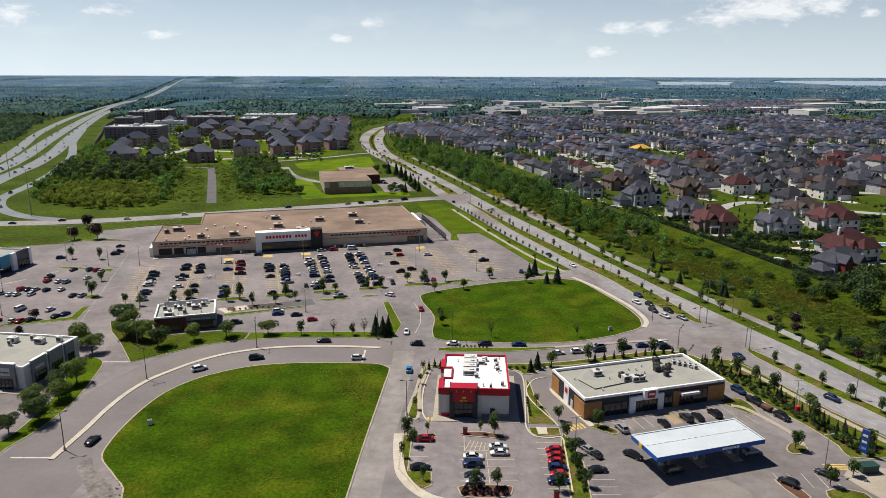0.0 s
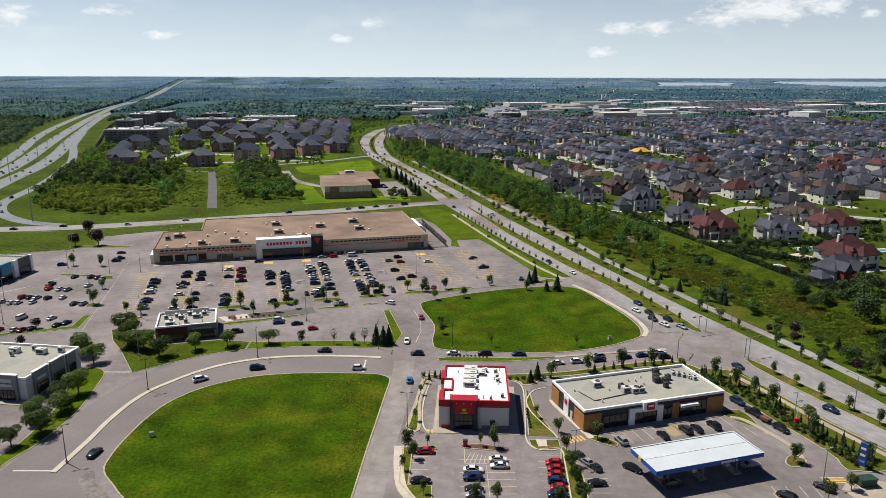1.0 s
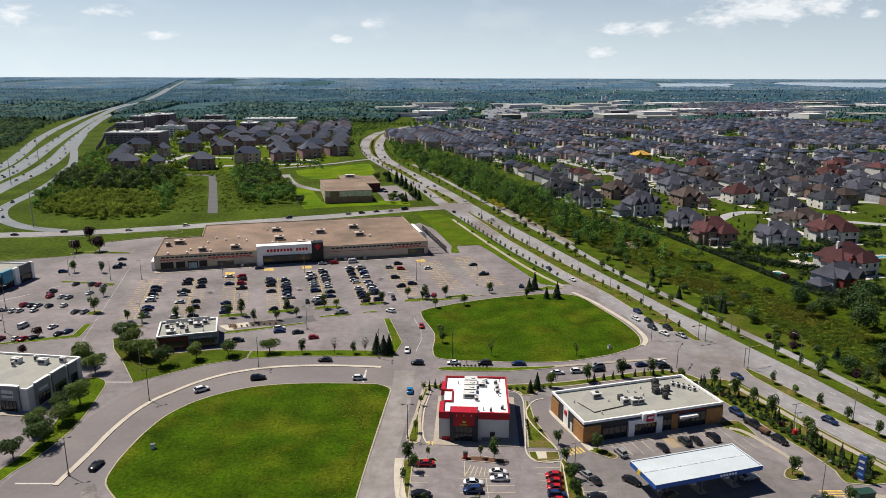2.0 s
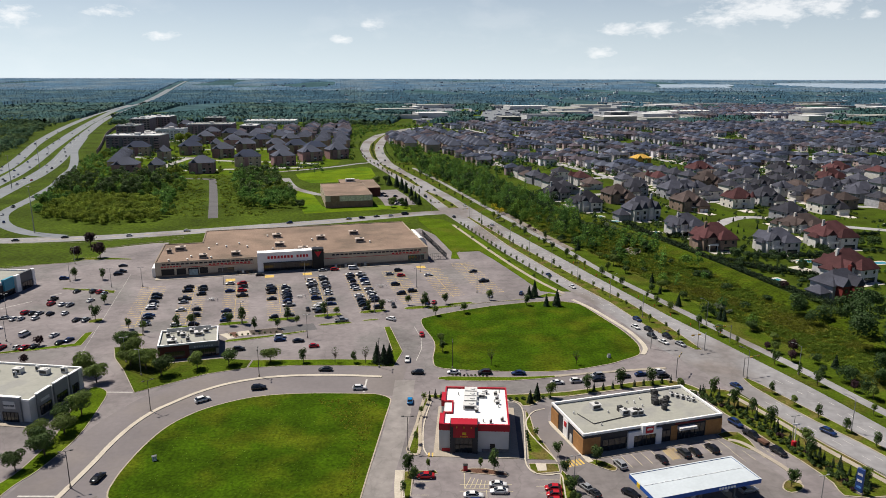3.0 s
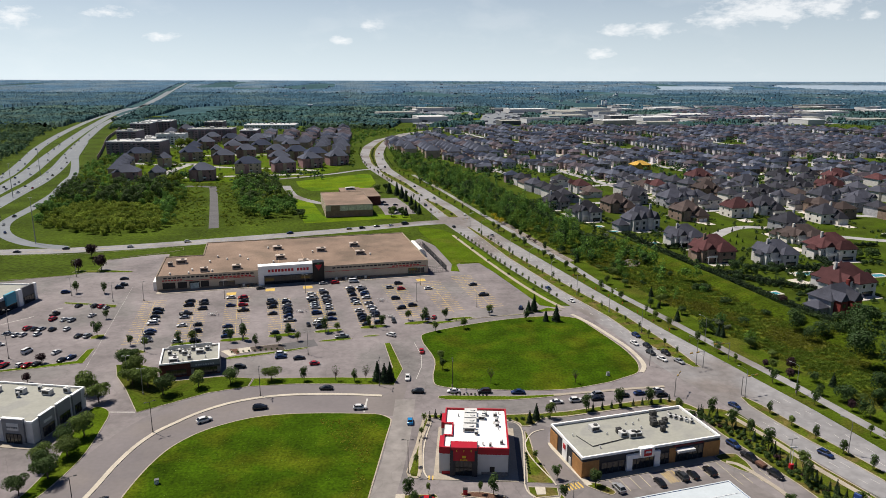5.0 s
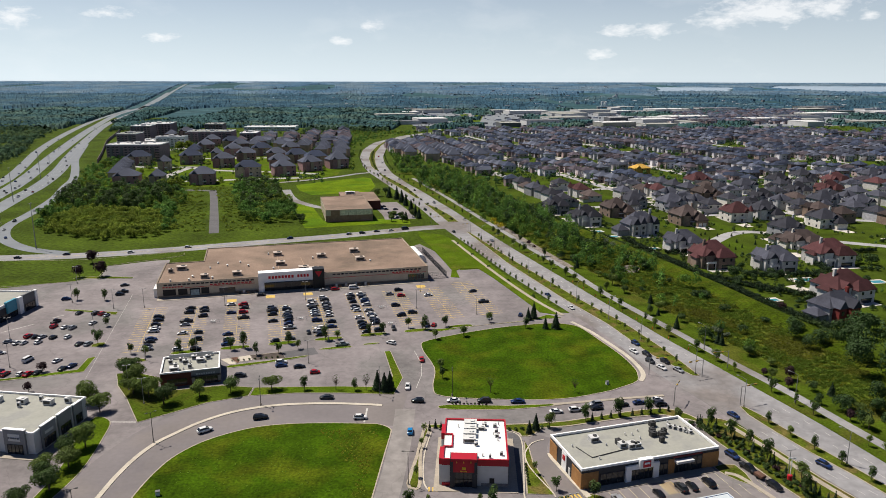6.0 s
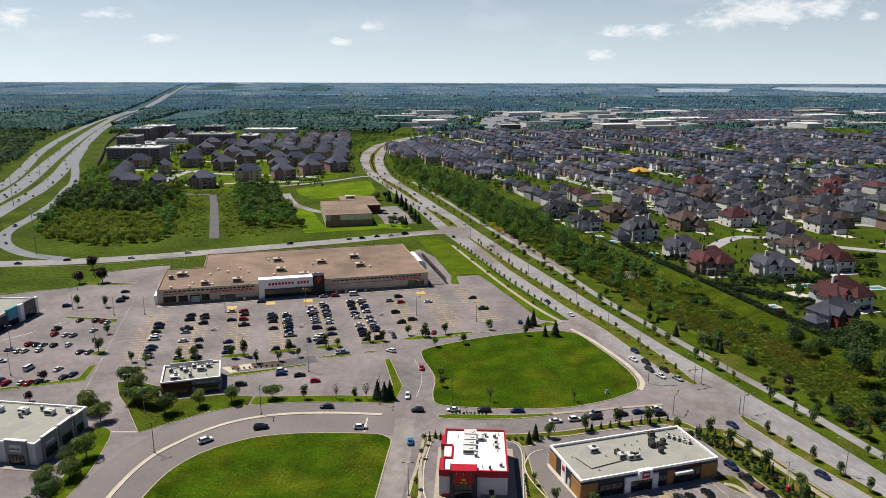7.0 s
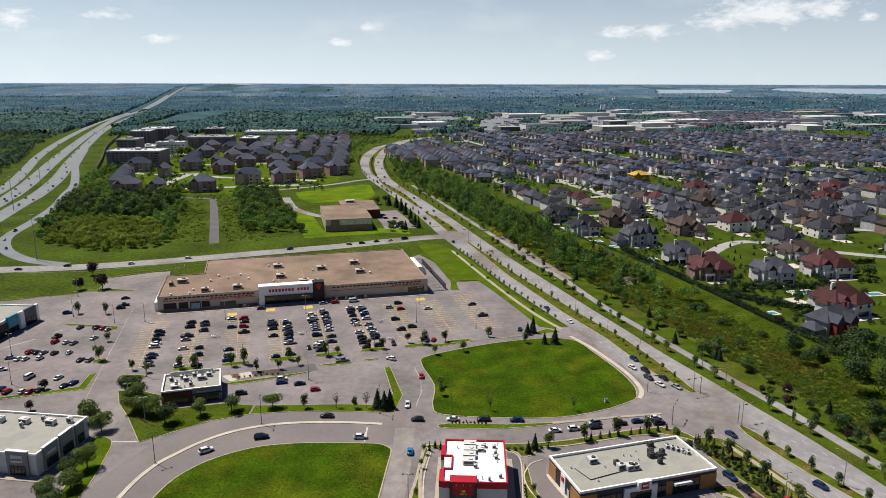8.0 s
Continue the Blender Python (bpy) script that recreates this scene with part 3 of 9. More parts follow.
for a, b in ((3, 43), (79, 124)):
    n = int((b - a) / 2.0)
    for i in range(n):
        part("clerestory_window", boxes((a + i * 2.0, a + i * 2.0 + 1.55, -0.08, 0.02, 5.7, 6.35)), GLASS, store)
part("entrance_block", boxes((44.6, 69.6, -1.6, 3.0, 4.6, 9.3), (44.6, 47.2, -1.6, 3.0, -0.3, 4.6)), WHITE, store, "white sign panel over the entrance")
part("logo_block", boxes((69.7, 75, -1.9, 3.0, -0.3, 9.7)), BLACK, store, "black panel beside the entrance")
bm = bmesh.new()
tri = [bm.verts.new((x, y, z)) for y in (-2.05, -1.85) for x, z in ((70.7, 8.6), (74.0, 8.6), (72.35, 5.8))]
for f in ((0, 2, 1), (3, 4, 5), (0, 1, 4, 3), (1, 2, 5, 4), (2, 0, 3, 5)):
    bm.faces.new([tri[i] for i in f])
part("logo_triangle", bm, SIGN_RED, store, "plain red triangle shape")
part("logo_leaf", boxes((71.9, 72.8, -2.05, -1.9, 8.75, 9.2)), mat("green shape", (0.03, 0.25, 0.05), 0.5), store)
letter_bars(store, 49.2, 61.2, 6.3, 7.6, -1.6, 8, SIGN_RED)
letter_bars(store, 62.4, 68.2, 6.3, 7.6, -1.6, 4, SIGN_RED)
glazing(store, 47.4, 69.5, 0, 4.4, -0.4, 9, CHARCOAL)
part("canopy", boxes((47.2, 69.6, -2.4, -0.3, 4.4, 4.62)), CHARCOAL, store)
letter_bars(store, 2.5, 11.5, 4.7, 5.2, -0.02, 7, SIGN_RED)
letter_bars(store, 23, 42, 4.75, 5.35, -0.02, 11, SIGN_RED)
letter_bars(store, 108, 122, 4.75, 5.35, -0.02, 8, SIGN_RED)
for a, b in ((2.5, 8), (9, 13), (14, 18.5), (19, 22.5)):
    part("shop_opening", boxes((a, b, -0.1, 0.05, 0.1, 3.9)), BLACK, store)
part("poster", boxes((14.4, 18.1, -0.16, -0.1, 0.5, 3.2)), mat("pale poster", (0.4, 0.5, 0.5), 0.6), store)
glazing(store, 27, 34, 0.9, 3.0, -0.02, 5)
glazing(store, 116, 124, 0.2, 3.6, -0.02, 5, mat("green frame", (0.02, 0.2, 0.12), 0.5))
part("loading_dock", boxes((-1.7, -0.1, 2, 22, -0.3, 4.2)), WHITE, store, "low white side annexe")
for x, y, s in ((54.7, 41, 4.4), (55.5, 21, 4.4), (76.5, 31.7, 4.4), (94.4, 39.2, 4.6), (95.2, 20.7, 4.4), (66.1, 9, 4.6), (70.9, 5.6, 4.6), (8.9, 23.2, 4.6), (4.3, 18.8, 2.2), (35, 6.8, 4.0), (20.5, 5.2, 3.4)):
    roof_unit(store, x, y, H - 0.25, s, s * 0.7, 1.9, STORE_UNIT)
for x, y in ((5.7, 2.9), (13.8, 2.8), (25.3, 30.7), (24, 4), (40, 22), (46, 8), (52, 14), (22, 22), (36, 30), (30, 25), (100, 18), (72, 30), (15, 8), (50, 44)):
    vent_pipe(store, x, y, H - 0.25, 0.9, 0.35)
for x0, y0, x1, y1 in ((54.2, 53, 54.5, 8), (92.8, 45, 94, 19), (66, 33, 67, 11)):
    bm = bmesh.new()
    rod(bm, (x0, y0, H - 0.1), (x1, y1, H - 0.1), 0.14, sides=6)
    part("roof_duct", bm, TAN_METAL, store)
solid("pavement", boxes((0, 126, -4, 0, -0.2, 0.16)), CONCRETE, "concrete walk along the store front", "pavement", kind="structure", m=pose(-129.4, 306, 0, 0, 0, SLANT))

STOCK = [mat("brown carton stock", (0.25, 0.16, 0.09), 0.8, spread=0.2, scale=1), mat("pale wrapped stock", (0.5, 0.5, 0.48), 0.5, spread=0.15, scale=1), mat("dark stock", (0.06, 0.06, 0.06), 0.6, spread=0.2)]
for i in range(17):
    u = 77.5 + i * 1.55 if i < 13 else 36 + (i - 13) * 1.9
    t = thing("pallet_of_goods", pose(-129.4, 306, 0, 0, 0, SLANT) @ pose(u, -1.6, 0.16), "wrapped goods on a pallet before the store", "pallet", "pallets before the store")
    part("pallet", boxes((-0.6, 0.6, -0.5, 0.5, 0, 0.14)), WOOD, t)
    part("goods", boxes((-0.55, 0.55, -0.45, 0.45, 0.14, 0.9 + 0.35 * (i * 7 % 3)), bevel=0.06), STOCK[i * 5 % 3], t)
for k, (u, v) in enumerate(((26.5, 40), (61.5, 45), (96.5, 38), (96.5, 60))):
    t = thing("cart_corral", pose(-129.4, 306, 0, 0, 0, SLANT) @ pose(u, -v, 0.03), "low metal shopping cart corral in a car park", "cart corral", "cart corrals")
    for yy in (-1.2, 1.2):
        part("rail", rod(bmesh.new(), (-2, yy, 0.9), (2, yy, 0.9), 0.05, sides=6), METAL, t)
        for xx in (-2, 0, 2):
            part("post", rod(bmesh.new(), (xx, yy, 0), (xx, yy, 0.9), 0.05, sides=6), METAL, t)
    for xx in (-1.3, -0.6, 0.1):
        part("cart", boxes((xx, xx + 0.5, -0.3, 0.3, 0.35, 0.95), (xx + 0.05, xx + 0.12, -0.25, 0.25, 0.0, 0.35)), METAL, t)

# garden centre beside the store: a white arched tunnel and a fenced yard
tunnel = thing("greenhouse_tunnel", pose(-129.4, 306, 0, 0, 0, SLANT) @ pose(130, 34, 0), "white arched greenhouse tunnel beside the store", "greenhouse")
bm = bmesh.new()
arc = [[bm.verts.new((3.2 * math.cos(a), y, 4.2 * math.sin(a))) for a in np.linspace(0, math.pi, 11)] for y in (0, 22)]
for i in range(10):
    bm.faces.new((arc[0][i], arc[0][i + 1], arc[1][i + 1], arc[1][i]))
for row in arc:
    bm.faces.new(row)
part("cover", bm, WHITE, tunnel)
for y in (0.0, 5.5, 11.0, 16.5, 22.0):
    bm = bmesh.new()
    ps = [(3.26 * math.cos(a), y, 4.26 * math.sin(a)) for a in np.linspace(0, math.pi, 9)]
    for a, b in zip(ps, ps[1:]):
        rod(bm, a, b, 0.06, sides=5)
    part("hoop", bm, METAL, tunnel)
def lattice(m, lx, ly):
    """A wire panel in one piece: the edges of a grid as bars."""
    bm = bmesh.new()
    bmesh.ops.create_grid(bm, x_segments=9, y_segments=9, size=0.5)
    bmesh.ops.transform(bm, matrix=m @ Matrix.Diagonal((lx, ly, 1, 1)), verts=bm.verts)
    bmesh.ops.wireframe(bm, faces=bm.faces, thickness=0.09, use_replace=True, use_boundary=True)
    return bm


yard = thing("fence", pose(-129.4, 306, 0, 0, 0, SLANT) @ pose(126.5, 0, 0), "dark wire fence round the garden yard", "fence")
for x, y0, y1 in ((9.5, 2, 56),):
    for y in np.arange(y0, y1 + 0.1, 4.5):
        part("post", rod(bmesh.new(), (x, y, 0), (x, y, 3.2), 0.06, sides=6), DARK_METAL, yard)
    part("rail", boxes((x - 0.03, x + 0.03, y0, y1, 3.1, 3.18), (x - 0.03, x + 0.03, y0, y1, 1.5, 1.56)), DARK_METAL, yard)
    for y in np.arange(y0, y1 - 0.1, 4.5):
        part("wire_panel", lattice(pose(x, y + 2.25, 1.6) @ Matrix.Rotation(math.pi / 2, 4, "Y"), 3.0, 4.3), CHARCOAL, yard)
for y in (2, 56):
    part("rail", boxes((0, 9.5, y - 0.03, y + 0.03, 3.1, 3.18), (0, 9.5, y - 0.03, y + 0.03, 1.5, 1.56)), DARK_METAL, yard)
    part("wire_panel", lattice(pose(4.75, y, 1.6) @ Matrix.Rotation(math.pi / 2, 4, "X"), 9.0, 3.0), CHARCOAL, yard)
# white semi-trailer at the dock behind the store
semi = thing("semi_trailer", pose(-129.4, 306, 0, 0, 0, SLANT) @ pose(1.5, 39.6, 0.05, 0, 0, 6), "long white box trailer with a white tractor at a dock", "truck")
part("box_body", boxes((2.6, 16.2, -1.25, 1.25, 1.1, 4.1), bevel=0.06), WHITE, semi)
part("chassis", boxes((2.8, 16.0, -0.5, 0.5, 0.8, 1.1)), DARK_METAL, semi)
part("cab", boxes((-1.6, 1.0, -1.2, 1.2, 0.6, 3.2), (-2.9, -1.6, -1.0, 1.0, 0.6, 1.9), bevel=0.15), WHITE, semi)
part("windscreen", boxes((-1.66, -1.58, -1.0, 1.0, 2.0, 2.9)), GLASS, semi)
for x in (-2.2, 1.6, 2.9, 13.6, 14.9):
    for q in (-1, 1):
        part("wheel", rod(bmesh.new(), (x, q * 1.05 - 0.16, 0.5), (x, q * 1.05 + 0.16, 0.5), 0.5, sides=12), DARK_METAL, semi)

# the red and white restaurant
rest = thing("restaurant", pose(0.0, 155.6, 0, 0, 0, -2.5), "white restaurant with red parapet and a white flat roof", "restaurant")
walls(rest, 16, 21, 7.0, OFFWHITE)
flat_roof(rest, 16, 21, 7.0, WHITE_ROOF)
for q in ((8.35, 16.15, -0.15, 0.3), (-0.15, 1.8, -0.15, 0.3), (15.75, 16.15, 0.3, 21.1), (-0.1, 15.75, 20.75, 21.1), (-0.15, 0.25, 0.3, 6.4), (-0.15, 0.25, 12.4, 20.75), (1.9, 2.25, 6.4, 12.4), (0.25, 2.25, 6.05, 6.4), (0.25, 2.25, 12.4, 12.75)):
    part("parapet", boxes((*q, 5.75 if q[2] < 0 else 6.2, 7.5)), RED, rest, "red parapet")
for a, b, h in ((0.4, 6.0, 7.3), (13, 18, 7.3)):
    part("side_bay", boxes((-0.9, -0.02, a, b, -0.3, h - 1.7)), OFFWHITE, rest)
    part("bay_band", boxes((-0.95, -0.16, a - 0.05, b + 0.05, h - 1.7, h)), RED, rest, "red band of a projecting side bay")
part("entrance_tower", boxes((1.95, 8.35, -0.9, 2.2, 4.3, 7.9)), RED, rest, "tall red entrance tower")
for a, b in ((1.95, 1.8), (7.25, 8.35)):
    part("tower_pier", boxes((a, a + 1.1, -0.9, 0.5, -0.3, 4.3)), CHARCOAL, rest)
    part("tower_side", boxes((b, b + 0.15, -1.0, 2.3, -0.2, 7.95)), CHARCOAL, rest)
for a in (1.8, 7.75):
    part("tower_frame", boxes((a, a + 0.75, -1.06, -0.92, -0.2, 7.1)), CHARCOAL, rest, "black frame of the tower")
glazing(rest, 3.05, 7.25, 0, 2.2, -0.5, 4, BLACK)
glazing(rest, 3.05, 7.25, 2.3, 4.2, -0.5, 4, BLACK)
part("tower_sign", boxes((4.75, 5.7, -1.02, -0.9, 5.1, 5.75), bevel=0.04), YELLOW, rest, "plain yellow sign shape")
letter_bars(rest, 4.3, 6.1, 4.5, 4.8, -0.9, 6, YELLOW)
for x in (3.4, 5.15, 6.9):
    part("tower_light", boxes((x - 0.1, x + 0.1, -1.1, -0.9, 6.9, 7.25)), YELLOW, rest)
part("door", boxes((11.5, 12.7, -0.08, 0.05, 0, 2.4)), BLACK, rest, "black steel side door")
part("stone_base", boxes((9.5, 16, -0.12, 0, -0.2, 1.0)), mat("grey stone base", (0.2, 0.19, 0.19), 0.9, spread=0.25, scale=1.5), rest)
part("red_base", boxes((-0.2, 2.0, -0.14, 0, -0.2, 1.0)), RED, rest)
for i, y in enumerate((9.5, 12.5, 15.3, 18.2)):
    roof_unit(rest, 6.4 + 0.1 * i, y, 7.0, 3.2, 2.2, 1.2, OFFWHITE)
for x, y, s in ((9.6, 16, 1.8), (10.4, 18, 1.4), (13.6, 12, 1.0), (13.5, 14.5, 0.9), (13.2, 17.5, 1.0), (14.4, 3.0, 0.8), (8.2, 7.4, 0.9), (11.6, 1.6, 0.6)):
    roof_unit(rest, x, y, 7.0, s, s * 0.8, 0.9, OFFWHITE)
for x, y in ((12.8, 13.2), (13.8, 10.2), (14.2, 18.8), (9.8, 2.2), (3.4, 17)):
    vent_pipe(rest, x, y, 7.0)
solid("pavement", boxes((-2.2, 18.5, -2.6, 24, -0.2, 0.16)), CONCRETE, "concrete walk round the restaurant", "pavement", kind="structure", m=pose(0.0, 155.6, 0, 0, 0, -2.5))

# the convenience store
GRID = 16.5
shop = thing("convenience_store", pose(33.8, 154, 0, 0, 0, GRID), "low shop with pale flat roof, wood corners and dark front", "shop")
walls(shop, 39.2, 17.8, 5.0, CHARCOAL)
flat_roof(shop, 39.2, 17.8, 4.9, GREY_ROOF)
parapet(shop, 39.2, 17.8, 5.0, 0.6, WHITE)
part("wood_corner", boxes((-0.1, 4.6, -0.12, 0.2, -0.2, 4.3)), WOOD, shop, "warm wood corner cladding")
for a, b in ((0.2, 5.0), (13.5, 17.8)):
    part("wood_corner", boxes((-0.12, 0, a, b, -0.2, 4.3)), WOOD, shop, "warm wood corner cladding")
part("wood_corner", boxes((34.4, 39.3, -0.12, 0.2, -0.2, 4.3)), WOOD, shop, "warm wood corner cladding")
part("wood_panel", boxes((24.3, 26.2, -0.12, 0.0, -0.2, 4.2)), WOOD, shop)
part("white_panel", boxes((-0.14, 0, 8.0, 10.6, -0.2, 5.0)), WHITE, shop)
part("white_portal", boxes((12.0, 13.6, -0.6, 0, -0.2, 4.4), (19.8, 21.4, -0.6, 0, -0.2, 4.4), (13.6, 19.8, -0.6, 0, 3.3, 4.4)), WHITE, shop, "white entrance portal")
part("sign_block", boxes((15.6, 19.4, -0.9, 0.4, 3.4, 5.85)), WHITE, shop)
part("sign", boxes((16.5, 18.6, -1.05, -0.9, 3.8, 5.5)), SIGN_RED, shop, "plain red square sign")
part("sign_mark", boxes((16.8, 18.3, -1.12, -1.05, 4.6, 5.1)), WHITE, shop)
part("side_sign", boxes((-0.3, -0.14, 8.7, 9.9, 3.0, 4.2)), SIGN_RED, shop, "plain red round sign")
glazing(shop, 13.7, 19.7, 0, 3.2, -0.25, 5)
glazing(shop, 5.2, 11.6, 0.3, 3.3, -0.06, 4)
glazing(shop, 21.8, 24.2, 0.3, 3.3, -0.06, 2)
glazing(shop, 26.4, 29.4, 0.0, 3.3, -0.06, 3)
glazing(shop, 29.8, 34.2, 0.3, 4.0, -0.06, 3)
part("awning", boxes((26.0, 31.0, -1.5, -0.1, 3.3, 3.9)), OFFWHITE, shop)
part("red_fascia", boxes((25.5, 34.2, -0.14, 0, 4.4, 4.8)), mat("dark red fascia", (0.15, 0.01, 0.015), 0.6), shop)
part("side_door", boxes((-0.08, 0.02, 5.8, 6.9, 0, 2.3)), OFFWHITE, shop)
part("kerb_strip", boxes((3, 37, -2.6, -0.1, -0.2, 0.16)), CONCRETE, shop)
for x, y, s in ((15.6, 7.8, 1.9), (17.8, 7.0, 2.4), (15.4, 9.6, 1.3), (19.2, 6.6, 1.8), (26.5, 10.6, 1.7), (28.6, 9.8, 1.6), (27.4, 12.4, 1.5), (30.2, 11.2, 1.3), (10.0, 12.8, 2.4), (29.4, 15.6, 1.6), (27.0, 7.2, 1.2)):
    roof_unit(shop, x, y, 4.9, s, s * 0.85, 1.3, METAL if s > 1.7 else DARK_METAL)
for i in range(5):
    roof_unit(shop, 33.4 + i * 0.9, 13.6 - i * 1.1, 4.9, 1.0, 1.0, 0.9)
for x, y in ((7, 4), (19.6, 13.2), (21.4, 12.6), (24, 14.2), (34.6, 16), (3.2, 11.5), (12, 9.6), (22.4, 10.2), (36, 9.4)):
    vent_pipe(shop, x, y, 4.9, 0.6)
bm = bmesh.new()
for a, b in (((4, 11, 5.05), (5.5, 5, 5.05)), ((5.5, 5, 5.05), (17, 6.5, 5.05))):
    rod(bm, a, b, 0.12, sides=6)
part("roof_pipe", bm, DARK_METAL, shop)

# the filling station
canopy = thing("station_canopy", pose(43.3, 127.7, 0, 0, 0, 16.8), "white flat filling station canopy with a blue fascia", "canopy")
CANOPY_TOP = mat("pale canopy sheet", (0.53, 0.585, 0.62), 0.55, spread=0.06, scale=0.3, fine=0.04, fine_scale=2)
for i in range(2):
    part("roof_sheet", boxes((0.3, 25.9, 0.3 + 4.7 * i, 4.93 + 4.7 * i, 5.15, 5.25)), CANOPY_TOP, canopy)
part("ridge_seam", boxes((0.3, 25.9, 4.94, 5.0, 5.18, 5.34)), WHITE, canopy)
for x in np.arange(2.5, 25, 3.3):
    part("seam_clip", boxes((x, x + 0.12, 4.9, 5.05, 5.34, 5.5)), WHITE, canopy)
for s in ((0, 26.2, 0, 0.28), (0, 26.2, 9.5, 9.78), (0, 0.28, 0.28, 9.5), (25.92, 26.2, 0.28, 9.5)):
    part("fascia", boxes((*s, 4.35, 5.35)), BLUE, canopy, "blue painted fascia")
for s in ((-0.02, 26.22, -0.02, 0.3), (-0.02, 26.22, 9.48, 9.8), (-0.02, 0.3, 0.3, 9.48), (25.9, 26.22, 0.3, 9.48)):
    part("fascia_trim", boxes((*s, 5.35, 5.4)), CANOPY_TOP, canopy)
part("soffit", boxes((0.28, 25.92, 0.28, 9.5, 4.38, 4.5)), OFFWHITE, canopy)
letter_bars(canopy, 15.5, 19.8, 4.6, 5.05, 0.0, 6, WHITE)
part("station_sign", boxes((-0.12, 0.0, 5.5, 6.6, 4.3, 5.3)), YELLOW, canopy)
for x in (4.5, 13.0, 21.5):
    for y in (2.4, 7.4):
        part("column", boxes((x - 0.2, x + 0.2, y - 0.2, y + 0.2, -0.1, 4.4)), MIDGREY, canopy)
pump0 = thing("fuel_pump", pose(43.3, 127.7, 0, 0, 0, 16.8) @ pose(4.5, 4.9, 0.18), "blue and grey fuel pump on a kerbed island", "fuel pump", "pumps under the canopy")
part("casing", boxes((-0.5, 0.5, -0.3, 0.3, 0, 1.9), bevel=0.05), OFFWHITE, pump0)
part("top_sign", boxes((-0.55, 0.55, -0.35, 0.35, 1.9, 2.3), bevel=0.04), BLUE, pump0)
part("screen", boxes((-0.3, 0.3, -0.34, -0.3, 1.1, 1.6)), BLACK, pump0)
part("nozzle", boxes((-0.35, -0.25, -0.42, -0.3, 0.7, 1.1), (0.25, 0.35, -0.42, -0.3, 0.7, 1.1)), DARK_METAL, pump0)
for x in (13.0, 21.5):
    copy_thing(pump0, pose(43.3, 127.7, 0, 0, 0, 16.8) @ pose(x, 4.9, 0.18))
for x in (4.5, 13.0, 21.5):
    solid("pump_island", boxes((x - 1.0, x + 1.0, 1.6, 8.2, 0.0, 0.18), bevel=0.05), CONCRETE, "raised concrete pump island", "island", "islands under the canopy", m=pose(43.3, 127.7, 0, 0, 0, 16.8))

# the grey shop beside the curved street
STONE_GREY = mat("stone grey cladding", (0.25, 0.255, 0.265), 0.7, spread=0.12, scale=0.4, fine=0.06, fine_scale=3)
unit = thing("retail_building", pose(-108.3, 169.8, 0, 0, 0, -8), "grey panelled retail block with a pale flat roof", "shop")
walls(unit, 44, 22, 6.0, OFFWHITE, x0=-44)
flat_roof(unit, 44, 22, 5.9, GREY_ROOF, x0=-44)
parapet(unit, 44, 22, 6.0, 0.45, WHITE, x0=-44)
for a, b in ((2.5, 8.0), (9.2, 14.6), (15.8, 19.5)):
    part("side_bay", boxes((-0.1, 0.55, a, b, -0.3, 6.9 if a < 10 else 6.6)), STONE_GREY, unit, "grey projecting bay")
    glazing(unit, a + 0.6, b - 0.6, 0.6, 3.2, 0.58, 3, BLACK, axis="y")
    part("bay_cap", boxes((-0.2, 0.65, a - 0.1, b + 0.1, 6.9 if a < 10 else 6.6, 7.1 if a < 10 else 6.8)), WHITE, unit)
for a, b in ((-8.4, -2.2), (-19, -12), (-31, -24), (-42, -35)):
    part("front_bay", boxes((a, b, -0.6, 0.2, -0.3, 7.1)), STONE_GREY, unit, "grey projecting bay")
    part("bay_cap", boxes((a - 0.1, b + 0.1, -0.7, 0.3, 7.1, 7.3)), WHITE, unit)
    part("bay_sign", boxes((a + 1.4, b - 1.4, -0.72, -0.6, 3.9, 6.0)), OFFWHITE, unit)
    glazing(unit, a + 0.9, b - 0.9, 0.0, 2.9, -0.64, 4, BLACK)
letter_bars(unit, -7.0, -3.6, 4.6, 5.0, -0.72, 5, MIDGREY)
part("bay_sign", boxes((0.55, 0.62, 3.6, 6.9, 4.2, 5.0)), OFFWHITE, unit)
for x, y, s in ((-8, 17, 2.6), (-16, 16.6, 2.6), (-24, 16.5, 2.6), (-3.2, 18.8, 1.6), (-11.5, 18.6, 1.0), (-30, 10, 2.4), (-15, 14, 0.9)):
    roof_unit(unit, x, y, 5.9, s, s * 0.7, 1.5, OFFWHITE)
solid("pavement", boxes((-44, 3, -3.0, 0, -0.2, 0.16)), CONCRETE, "concrete walk along the grey shop", "pavement", kind="structure", m=pose(-108.3, 169.8, 0, 0, 0, -8))

# the small brick cafe
cafe = thing("cafe", pose(-91.1, 211.3, 0, 0, 0, GRID), "small brick cafe with a pale flat roof and roof units", "cafe")
walls(cafe, 18.4, 14.5, 4.6, BRICK)
part("grey_front", boxes((9.5, 18.5, -0.15, 0.0, 0.6, 4.9), (18.4, 18.55, 0, 10, 0.6, 4.9)), mat("mid grey panel", (0.24, 0.24, 0.24), 0.7, spread=0.1, scale=0.4), cafe, "grey panel front")
flat_roof(cafe, 18.4, 14.5, 4.4, GREY_ROOF)
parapet(cafe, 18.4, 14.5, 4.6, 0.5, WHITE)
letter_bars(cafe, 11.0, 17.0, 3.4, 3.9, -0.15, 8, OFFWHITE)
glazing(cafe, 10.5, 17.6, 0.4, 2.6, -0.2, 6)
glazing(cafe, 2, 8, 0.8, 2.6, -0.06, 4)
part("canopy", boxes((9.4, 18.6, -1.0, -0.15, 2.9, 3.1)), BLACK, cafe)
